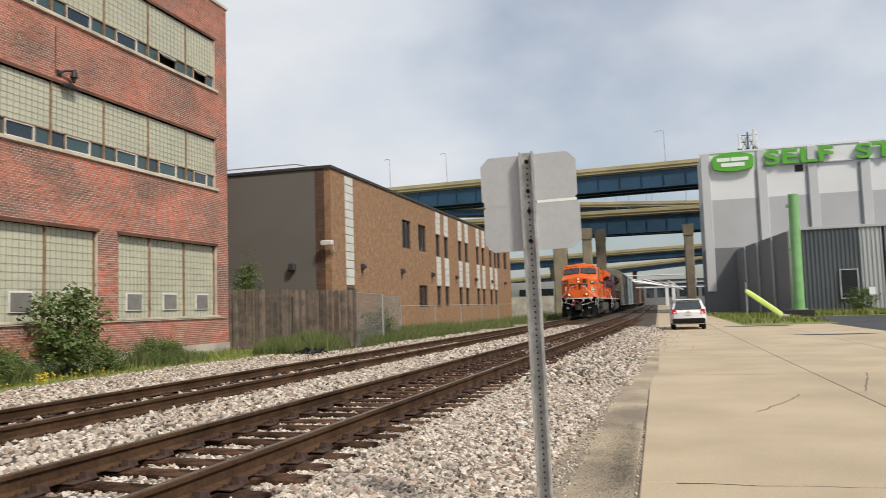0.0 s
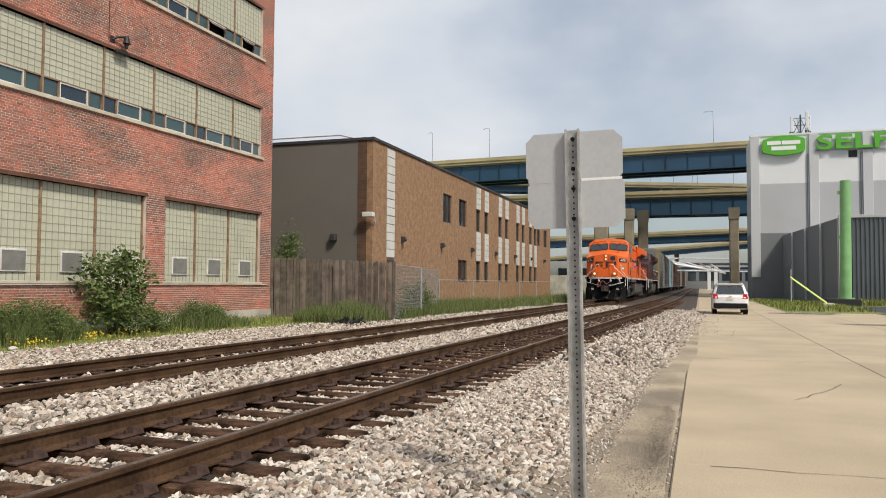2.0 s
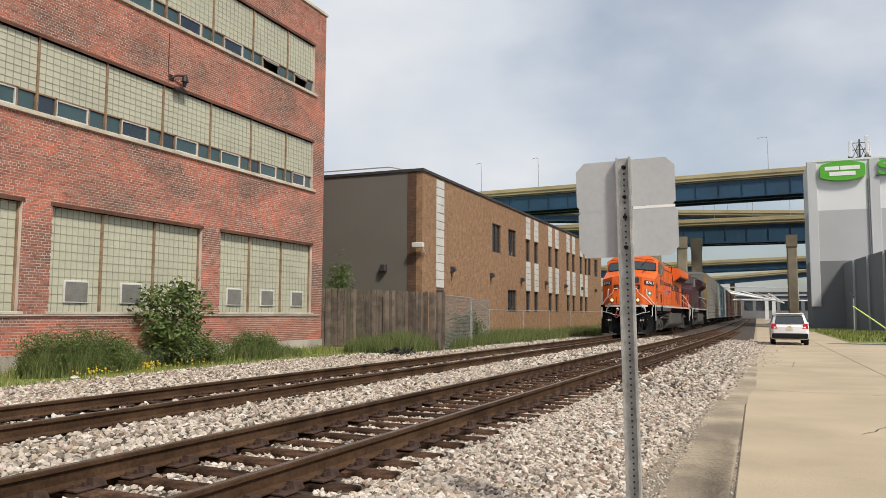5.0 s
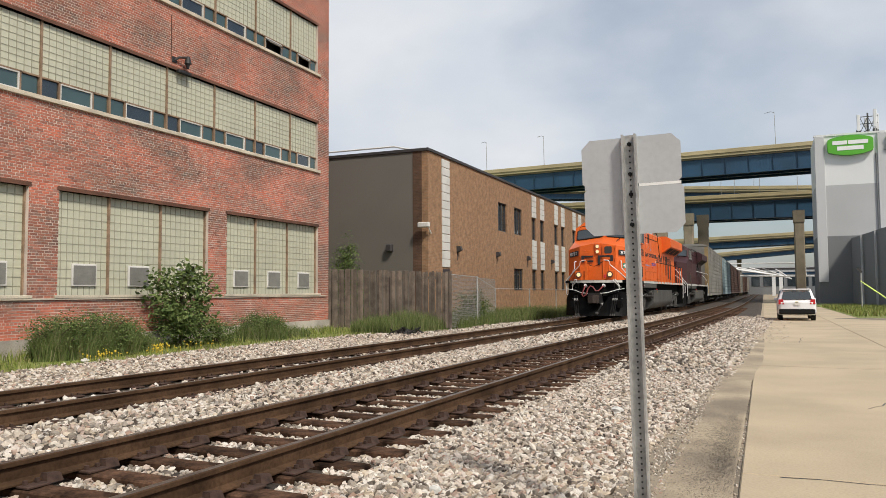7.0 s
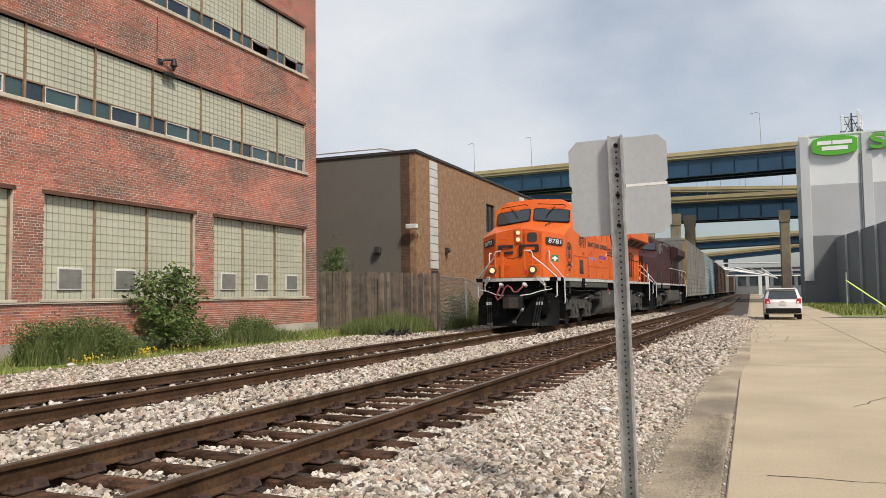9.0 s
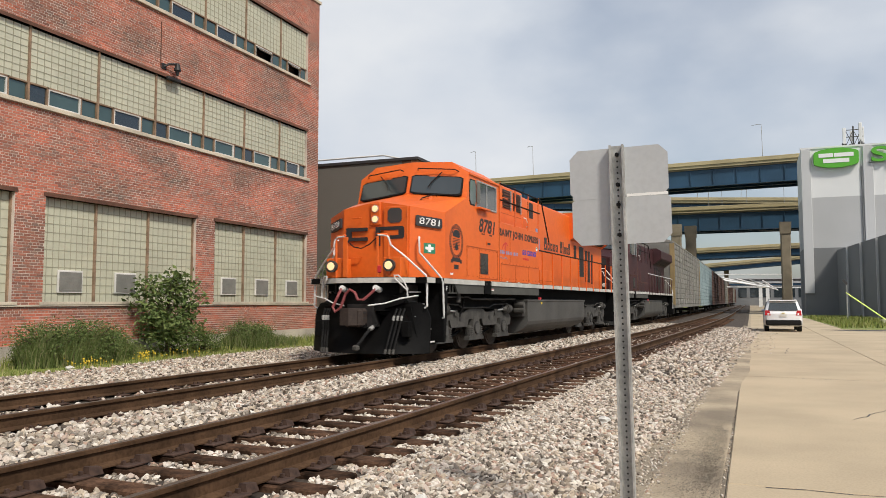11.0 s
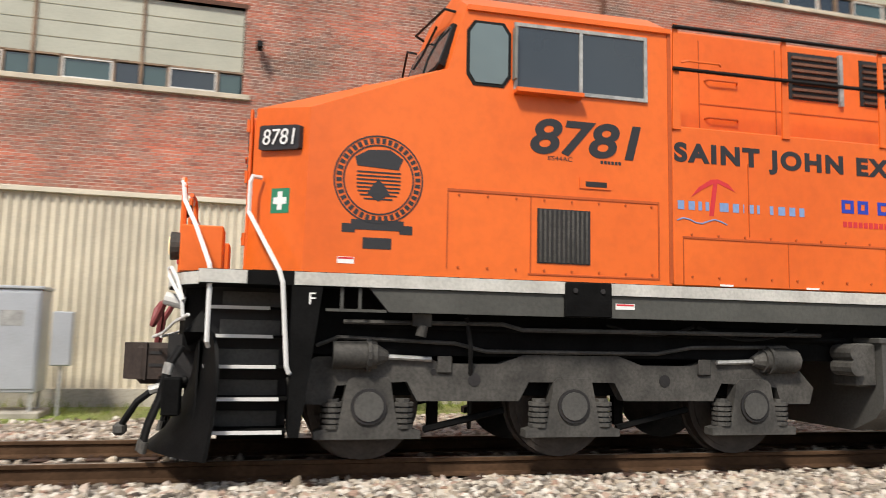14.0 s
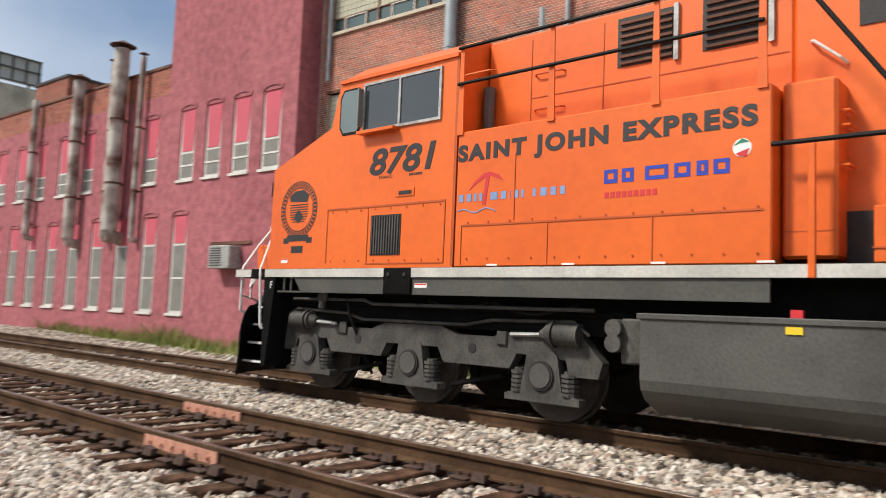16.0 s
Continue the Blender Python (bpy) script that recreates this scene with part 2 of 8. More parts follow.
CONCRETE = mat("road_concrete", (0.50, 0.405, 0.275), 0.9, var=0.2, scale=0.5, fine=45, bump=0.35, rand=0.03)
ASPHALT = mat("lot_asphalt", (0.065, 0.065, 0.068), 0.75, var=0.35, scale=0.4)
# bed darkened on purpose: shade between the loose stones put into its colour
GRAVEL_GAP_SHADE = mat("gravel_bed_gap_shade", (0.085, 0.066, 0.05), 0.95, var=0.6, scale=2.5, fine=26, bump=1.0, c2=(0.04, 0.03, 0.023))
BANK = mat("dusty_ballast_bank", (0.42, 0.36, 0.29), 0.95, var=0.6, scale=3.0, fine=22, bump=1.0, c2=(0.24, 0.20, 0.15))
DIRT = mat("sandy_dirt", (0.34, 0.285, 0.205), 0.95, var=0.4, scale=0.8, fine=35, bump=0.8, c2=(0.20, 0.165, 0.125))
TURF = mat("rough_turf", (0.21, 0.27, 0.05), 0.95, var=0.5, scale=0.8, fine=18, bump=0.9, c2=(0.19, 0.18, 0.075))
GRIT = mat("dark_gritty_dirt", (0.17, 0.14, 0.105), 0.95, var=0.4, scale=6, fine=60)
DRIFT = mat("sandy_drift", (0.48, 0.395, 0.275), 0.95, var=0.4, scale=0.8, fine=60, bump=0.9, c2=(0.25, 0.205, 0.148))
STONES = island_mat("ballast_stone", ((0.07, 0.05, 0.04), (0.55, 0.48, 0.39), (0.86, 0.79, 0.68), (0.40, 0.25, 0.18), (0.88, 0.82, 0.73), (0.16, 0.13, 0.10), (0.72, 0.60, 0.46), (0.09, 0.07, 0.055), (0.66, 0.58, 0.48)), 0.85)
BLADES = island_mat("grass_blade", ((0.11, 0.15, 0.03), (0.20, 0.25, 0.05), (0.30, 0.34, 0.08), (0.40, 0.37, 0.16)), 0.7)
WEEDS = island_mat("weed_blade", ((0.07, 0.11, 0.025), (0.13, 0.18, 0.048), (0.20, 0.25, 0.075), (0.29, 0.27, 0.14)), 0.75)
LEAVES = island_mat("shrub_leaf", ((0.06, 0.105, 0.026), (0.13, 0.19, 0.05), (0.22, 0.28, 0.09)), 0.7)
FLOWER = mat("yellow_flower", (0.70, 0.50, 0.04), 0.7, var=0.2)
BARK = mat("bark", (0.11, 0.085, 0.06), 0.95, var=0.4, scale=8)
ORANGE = mat("orange_paint", (0.80, 0.150, 0.018), 0.42, var=0.12, scale=0.45, fine=9, bump=0.03, c2=(0.70, 0.118, 0.013))
BLACKP = mat("black_underframe", (0.009, 0.009, 0.009), 0.75, var=0.4, scale=3, spec=0.06)
TRUCKGREY = mat("grimy_truck_grey", (0.088, 0.083, 0.074), 0.75, 0.0, var=0.55, scale=3.5)
SKIRT = mat("grey_green_skirt", (0.085, 0.085, 0.075), 0.6, var=0.3, scale=1.5)
TANKGREY = mat("fuel_tank_grey", (0.105, 0.102, 0.094), 0.5, 0.1, var=0.35, scale=1.2)
STRIPE = mat("white_stripe", (0.62, 0.61, 0.56), 0.55, var=0.25, scale=2.0)
HANDWHITE = mat("white_handrail", (0.80, 0.80, 0.78), 0.45, var=0.1)
LETTER = mat("dark_lettering", (0.025, 0.025, 0.028), 0.5, var=0.1)
BLUELET = mat("blue_lettering", (0.02, 0.05, 0.42), 0.5, var=0.1)
SKYLET = mat("light_blue_lettering", (0.22, 0.33, 0.58), 0.5, var=0.15)
REDLET = mat("red_lettering", (0.62, 0.03, 0.04), 0.5, var=0.1)
GREENLET = mat("green_square", (0.02, 0.22, 0.12), 0.5, var=0.1)
WHITELET = mat("white_lettering", (0.85, 0.85, 0.83), 0.5, var=0.05)
YELLOWP = mat("yellow_tag", (0.80, 0.60, 0.03), 0.5, var=0.1)
# body orange darkened: shade at joints and small fittings painted in
SEAM = mat("shadowed_orange_seam", (0.52, 0.09, 0.013), 0.6, var=0.2)
VENTPANE = mat("dusty_vent_pane", (0.23, 0.225, 0.20), 0.5, var=0.2, scale=3)
PALEGLASS = glass_mat("pale_cab_glass", (0.16, 0.21, 0.21), 0.08)
STPIL = mat("pale_grey_pilaster", (0.54, 0.545, 0.545), 0.8, var=0.06, scale=0.2)
CABGLASS = glass_mat("cab_glass", (0.045, 0.06, 0.065), 0.05)
PLOUGH = mat("worn_black_plough", (0.007, 0.007, 0.007), 0.55, 0.0, var=0.5, scale=2.5, spec=0.1)
COUPLERRUST = mat("rusty_coupler", (0.05, 0.034, 0.027), 0.8, 0.1, var=0.4, scale=8)
RUBBER = mat("black_rubber", (0.012, 0.012, 0.012), 0.7, var=0.2, spec=0.2)
HOSE = mat("red_brown_hose", (0.30, 0.07, 0.07), 0.6, var=0.2)
WHEELSTEEL = mat("wheel_steel", (0.10, 0.085, 0.075), 0.55, 0.5, var=0.4, scale=5)
LAMPGLOW = glow_mat("lit_headlight", (0.80, 0.56, 0.30), 0.75)
MAROON = mat("faded_maroon", (0.06, 0.013, 0.015), 0.5, var=0.4, scale=0.8)
# near-black for black parts, and for shade painted into recesses and openings
SOOT_AND_SHADE = mat("sooty_black_and_recess_shade", (0.022, 0.02, 0.02), 0.6, var=0.3)
RACKGREY = mat("rack_grey", (0.29, 0.28, 0.25), 0.65, 0.15, var=0.3, scale=1.0, rand=0.12)
RACKBLUE = mat("rack_pale_blue", (0.36, 0.46, 0.48), 0.65, 0.1, var=0.3, scale=1.0)
RACKBROWN = mat("rack_brown", (0.13, 0.075, 0.06), 0.7, 0.1, var=0.35, scale=1.0, rand=0.15)
RACKTAN = mat("rack_yellow_post", (0.36, 0.26, 0.12), 0.65, var=0.3)
BRIDGEBLUE = mat("blue_girder", (0.02, 0.075, 0.14), 0.5, var=0.3, scale=0.2)
PARAPET = mat("tan_parapet", (0.47, 0.40, 0.235), 0.85, var=0.25, scale=0.2)
PIER = mat("pier_concrete", (0.33, 0.275, 0.19), 0.9, var=0.45, scale=0.35)
STWHITE = mat("white_wall", (0.72, 0.73, 0.72), 0.8, var=0.06, scale=0.2)
STGREY = mat("light_grey_wall", (0.46, 0.465, 0.465), 0.8, var=0.08, scale=0.2)
STDARK = mat("dark_grey_wall", (0.19, 0.197, 0.20), 0.8, var=0.1, scale=0.2)
CORRUG = mat("grey_cladding", (0.112, 0.125, 0.133), 0.55, 0.2, var=0.15, scale=0.4)
GREENSIGN = mat("green_sign", (0.10, 0.42, 0.03), 0.5, var=0.08)
GREENPIPE = mat("light_green_pipe", (0.25, 0.50, 0.20), 0.55, var=0.2)
LIMEPIPE = mat("lime_pole", (0.62, 0.75, 0.16), 0.5, var=0.15)
BEIGEMETAL = mat("beige_cladding", (0.72, 0.65, 0.51), 0.6, 0.05, var=0.2, scale=0.8)
SILVER = mat("silver_cabinet", (0.52, 0.55, 0.58), 0.45, 0.4, var=0.15)
PINKBOARD = mat("red_window_board", (0.58, 0.10, 0.14), 0.7, var=0.1)
CARWHITE = mat("white_car_paint", (0.78, 0.78, 0.78), 0.25, var=0.04)
TAIL = mat("red_tail_lamp", (0.45, 0.01, 0.01), 0.25, var=0.1)
PIPERUST = mat("rust_streaked_pipe", (0.62, 0.58, 0.52), 0.65, 0.1, var=0.5, scale=1.1, c2=(0.13, 0.05, 0.03))
PIPEBLUE = mat("painted_downpipe", (0.42, 0.48, 0.50), 0.5, 0.2, var=0.2, scale=2)


# ---- mesh helpers ----
def bx(bm, x0, y0, z0, x1, y1, z1, bev=0.0):
    r = bmesh.ops.create_cube(bm, size=1)["verts"]
    for v in r:
        v.co = ((x0 + x1) / 2 + v.co.x * (x1 - x0), (y0 + y1) / 2 + v.co.y * (y1 - y0), (z0 + z1) / 2 + v.co.z * (z1 - z0))
    if bev:
        bmesh.ops.bevel(bm, geom=list({e for v in r for e in v.link_edges}), offset=bev, segments=1, affect="EDGES")
    return bm


def cyl(bm, p0, p1, r0, r1=None, seg=12):
    p0, p1 = Vector(p0), Vector(p1)
    d = p1 - p0
    m = Matrix.Translation((p0 + p1) / 2) @ d.to_track_quat("Z", "Y").to_matrix().to_4x4()
    bmesh.ops.create_cone(bm, cap_ends=True, segments=seg, radius1=r0, radius2=r0 if r1 is None else r1, depth=d.length, matrix=m)
    return bm


def tube(bm, pts, r, seg=8):
    """A bent pipe through the points, one closed skin."""
    pts = [Vector(p) for p in pts]
    rings = []
    for i, p in enumerate(pts):
        d = (pts[min(i + 1, len(pts) - 1)] - pts[max(i - 1, 0)]).normalized()
        a = d.orthogonal().normalized() if not rings else (rings[-1][1] - d * rings[-1][1].dot(d)).normalized()
        b = d.cross(a)
        rings.append(([bm.verts.new(p + (a * math.cos(2 * math.pi * k / seg) + b * math.sin(2 * math.pi * k / seg)) * r) for k in range(seg)], a))
    for (q, _), (s, _) in zip(rings, rings[1:]):
        for k in range(seg):
            bm.faces.new((q[k], q[(k + 1) % seg], s[(k + 1) % seg], s[k]))
    bm.faces.new(rings[0][0][::-1])
    bm.faces.new(rings[-1][0])
    return bm


def hull(bm, pts):
    vs = [bm.verts.new(p) for p in pts]
    r = bmesh.ops.convex_hull(bm, input=vs)
    loose = [g for g in r["geom_interior"] if isinstance(g, bmesh.types.BMVert)]
    if loose:
        bmesh.ops.delete(bm, geom=loose, context="VERTS")
    return bm


def prism(bm, prof, x0, x1, axis="x"):
    """A profile of (a, b) pairs pushed along an axis: x takes (y, z), y takes (x, z), z takes (x, y)."""
    put = {"x": lambda a, b, c: (c, a, b), "y": lambda a, b, c: (a, c, b), "z": lambda a, b, c: (a, b, c)}[axis]
    lo = [bm.verts.new(put(a, b, x0)) for a, b in prof]
    hi = [bm.verts.new(put(a, b, x1)) for a, b in prof]
    n = len(prof)
    for k in range(n):
        bm.faces.new((lo[k], lo[(k + 1) % n], hi[(k + 1) % n], hi[k]))
    bm.faces.new(lo[::-1])
    bm.faces.new(hi)
    bmesh.ops.recalc_face_normals(bm, faces=bm.faces)
    return bm


def mesh_of(name, bm, material, smooth=False):
    me = bpy.data.meshes.new(name)
    bmesh.ops.recalc_face_normals(bm, faces=bm.faces)
    bm.to_mesh(me)
    bm.free()
    me.materials.append(material)
    if smooth:
        me.polygons.foreach_set("use_smooth", [True] * len(me.polygons))
        me.set_sharp_from_angle(angle=radians(40))
    return me


def part(name, bm, material, parent=None, label="", smooth=False):
    ob = new(name, mesh_of(name, bm, material, smooth))
    ob.parent = parent
    return tagged(ob, label) if label else ob


def thing(name, label, category, m=None, group="", kind=""):
    ob = new(name)
    ob.empty_display_size = 0.2
    if m is not None:
        ob.matrix_basis = m
    return tagged(ob, label, category, group, kind)


def one(name, bm, material, label, category, group="", kind="", smooth=False):
    return tagged(part(name, bm, material, None, "", smooth), label, category, group, kind)


def mbox(*a, bev=0.0):
    return bx(bmesh.new(), *a, bev=bev)


def same_mesh(name, me, parent, m=None):
    ob = new(name, me)
    ob.parent = parent
    if m is not None:
        ob.matrix_basis = m
    return ob


def lettering(text, size, m, material, parent, extrude=0.004, name="lettering", width=None, shear=0.0, bold=0.0, space=1.0):
    cu = bpy.data.curves.new(name, "FONT")
    cu.body, cu.size, cu.extrude, cu.shear, cu.offset = text, size, extrude, shear, bold
    cu.align_x, cu.space_character = "LEFT", space
    cu.materials.append(material)
    ob = new(name, cu)
    ob.parent = parent
    sx = 1.0
    if width:
        bpy.context.view_layer.update()
        sx = width / max(0.01, ob.dimensions.x)
    ob.matrix_basis = m @ Matrix.Diagonal((sx, 1, 1, 1))
    return ob


FACE_X = Matrix(((0, 0, 1, 0), (1, 0, 0, 0), (0, 1, 0, 0), (0, 0, 0, 1)))   # written on a wall that faces +x
FACE_MY = Matrix(((1, 0, 0, 0), (0, 0, -1, 0), (0, 1, 0, 0), (0, 0, 0, 1)))  # written on a wall that faces -y


def on_x(x, y, z):
    return Matrix.Translation((x, y, z)) @ FACE_X


def on_my(x, y, z):
    return Matrix.Translation((x, y, z)) @ FACE_MY


# ---- the two tracks ----
RAIL_Z = 0.296


def track_x(y, far):
    """Centre line: nearly straight beside the works, easing into the street's line farther up."""
    k = min(y, 81.4)
    x = -4.45 + 0.036 * k - 0.00035 * max(0.0, k - 30.0) ** 2
    return x - 3.9 if far else x


def track_yaw(y, far):
    return math.atan2(track_x(y + 1, far) - track_x(y - 1, far), 2)


# ---- ground ----
def ground_z(x, y):
    """The ballast bank between the street and the works."""
    n = track_x(y, False)
    edge = [(n - 3.9 - 3.4, 0.02), (n - 3.9 - 2.1, 0.09), (n - 1.6, 0.09), (n - 1.2, 0.045), (n + 1.2, 0.045), (n + 1.6, 0.07), (n + 3.0, 0.03), (-0.5, -0.02), (0.0, -0.03)]
    if x <= edge[0][0] or x >= 0:
        return 0.02 if x < 0 else -0.03
    for (a, za), (b, zb) in zip(edge, edge[1:]):
        if a <= x <= b:
            return za + (zb - za) * (x - a) / max(1e-6, b - a)
    return 0.0


def grass_edge(y):
    """Where the ballast gives way to turf beside the works."""
    stops = ((-60, -17.2), (-41, -16.0), (-26, -13.9), (-18, -12.9), (-10.5, -13.8), (-3, -13.3), (4, -13.9), (10, -13.5), (20, -13.65), (23, -13.25), (26, -12.8), (40, -12.0), (90, -9.6))
    return float(np.interp(y, [a for a, _ in stops], [b for _, b in stops])) + 0.22 * noise.noise((y * 0.8, 7.0, 0))


def build_ground():
    xs = [-2500, -600, -150, -60, -30, -20, -17] + [-16.4 + 0.4 * i for i in range(42)] + [0.4, 2, 5, 8, 12, 20, 40, 100, 300, 900, 2500]
    ys = [-2500, -600, -150, -80, -60] + [-50 + 2.5 * i for i in range(61)] + [110, 130, 160, 200, 300, 500, 900, 2500]
    verts = [(x, y, ground_z(x, y)) for y in ys for x in xs]
    w = len(xs)
    faces, mats = [], []
    for j in range(len(ys) - 1):
        for i in range(w - 1):
            faces.append((j * w + i, j * w + i + 1, (j + 1) * w + i + 1, (j + 1) * w + i))
            x, y = (xs[i] + xs[i + 1]) / 2, (ys[j] + ys[j + 1]) / 2
            n = track_x(y, False)
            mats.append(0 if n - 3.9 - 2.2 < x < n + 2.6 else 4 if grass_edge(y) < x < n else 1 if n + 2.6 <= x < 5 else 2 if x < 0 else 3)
    me = bpy.data.meshes.new("ground")
    me.from_pydata(verts, [], faces)
    for m in (GRAVEL_GAP_SHADE, DIRT, TURF, ASPHALT, BANK):
        me.materials.append(m)
    me.polygons.foreach_set("material_index", mats)
    tagged(new("ground", me), "gravel bank, sandy dirt and rough turf beside a street", "ground", kind="structure")


build_ground()


def build_road():
    road = thing("road", "cracked buff concrete street in large slabs", "road", kind="structure")
    for i, (x0, x1) in enumerate(((-0.2, 2.9), (2.9, 6.0), (6.0, 9.0))):
        ys = [-45 + 9.8 * k - 2.0 * 0 for k in range(-1, 16)]
        off = 6.8 - 9.8 * round((6.8 + 45) / 9.8) + 45
        for a in ys:
            a += off
            if i > 0 and a > (38 if i == 2 else 70):
                continue
            part("slab", mbox(x0 + 0.006, a + 0.008, -0.12, x1 - 0.006, a + 9.8 - 0.008, 0.0, bev=0.012), CONCRETE, road)
    part("far_surface", mbox(-0.2, 112, -0.1, 7.5, 330, -0.004), CONCRETE, road)
    bm = bmesh.new()
    rng = random.Random(5)
    for (x, y, dx, dy, n) in ((0.1, 6.75, 1, 0.02, 14), (-0.1, 16.5, 1, 0.0, 12), (1.2, 11.0, 0.3, 0.8, 10), (3.1, 13.5, 0.15, 0.9, 14), (0.9, 24, 0.1, 1.0, 12), (3.5, 26, 0.8, 0.3, 9)):
        for _ in range(n):
            l = rng.uniform(0.15, 0.35)
            x1, y1 = x + dx * l + rng.uniform(-0.04, 0.04), y + dy * l + rng.uniform(-0.04, 0.04)
            d = Vector((x1 - x, y1 - y, 0)).normalized()
            s = Vector((-d.y, d.x, 0)) * rng.uniform(0.004, 0.010)
            q = [Vector((x, y, 0.003)) - s, Vector((x1, y1, 0.003)) - s, Vector((x1, y1, 0.003)) + s, Vector((x, y, 0.003)) + s]
            bm.faces.new([bm.verts.new(v) for v in q])
            x, y = x1, y1
    part("crack", bm, ASPHALT, road)
    rng = random.Random(31)
    bm, rows = bmesh.new(), []
    y = -40.0
    while y < 110:
        e = (-0.215 if y < 13 else -0.215 + 0.2 * min(1.0, (y - 13) / 5)) + 0.05 * noise.noise((y * 0.35, 1.7, 0)) + (0.02 * noise.noise((y * 1.3, 4.2, 0)) if y > 13 else 0.0)
        rows.append([bm.verts.new((x, y, z)) for x, z in ((-1.1, -0.015), (-0.62, 0.008), (min(e - 0.14, -0.3), 0.009), (e, 0.002))])
        y += 0.25
    for q, s in zip(rows, rows[1:]):
        for k in range(3):
            bm.faces.new((q[k], q[k + 1], s[k + 1], s[k]))
    one("dirt_drift", bm, DRIFT, "sandy dirt drifted over the edge of the street", "dirt", kind="structure")
    bm = bmesh.new()
    for _ in range(15000):
        y = rng.choice((rng.gauss(8.3, 0.9), rng.gauss(7.0, 0.9), rng.gauss(9.0, 1.6)))
        x = rng.gauss(-0.34, 0.07 + 0.05 * math.sin(y * 1.3) ** 2) if rng.random() < 0.6 else rng.gauss(-0.6, 0.22)
        if x > -0.24 or x < -1.3 or y < 3:
            continue
        r0, a0 = rng.choice((0.002, 0.003, 0.004, 0.006)), rng.uniform(0, 6.28)
        bm.faces.new([bm.verts.new((x + r0 * rng.uniform(0.5, 1.2) * math.cos(a0 + k * 1.2566), y + 1.4 * r0 * rng.uniform(0.5, 1.2) * math.sin(a0 + k * 1.2566), 0.0135)) for k in range(5)])
    one("dark_grit", bm, GRIT, "dark oily grit along the edge of the street", "grit", kind="stuff")
    lot = mbox(9.0, 8, -0.1, 60, 62, 0.004)
    one("parking_lot", lot, ASPHALT, "dark worn asphalt parking lot beside the street", "pavement", kind="structure")
    bm = bmesh.new()
    # flat dark rounded patches laid just above the slabs
    for x, y, rx, ry in ((5.4, 44.5, 1.7, 0.9), (6.6, 33, 1.4, 0.5), (7.5, 50, 1.2, 0.8)):
        vs = [bm.verts.new((x + rx * math.cos(a) * (1 + 0.25 * math.sin(3 * a + x)), y + ry * math.sin(a) * (1 + 0.2 * math.cos(2 * a)), 0.005)) for a in [k * math.pi / 9 for k in range(18)]]
        bm.faces.new(vs)
    one("dark_street_patch", bm, ASPHALT, "dark rounded patches on the concrete street", "patch", kind="structure")


build_road()


# ---- tracks ----
def rail_profile():
    return [(-0.075, 0.0), (0.075, 0.0), (0.075, 0.012), (0.012, 0.035), (0.012, 0.125), (0.036, 0.135), (0.036, 0.165), (0.030, 0.172), (-0.030, 0.172), (-0.036, 0.165), (-0.036, 0.135), (-0.012, 0.125), (-0.012, 0.035), (-0.075, 0.012)]


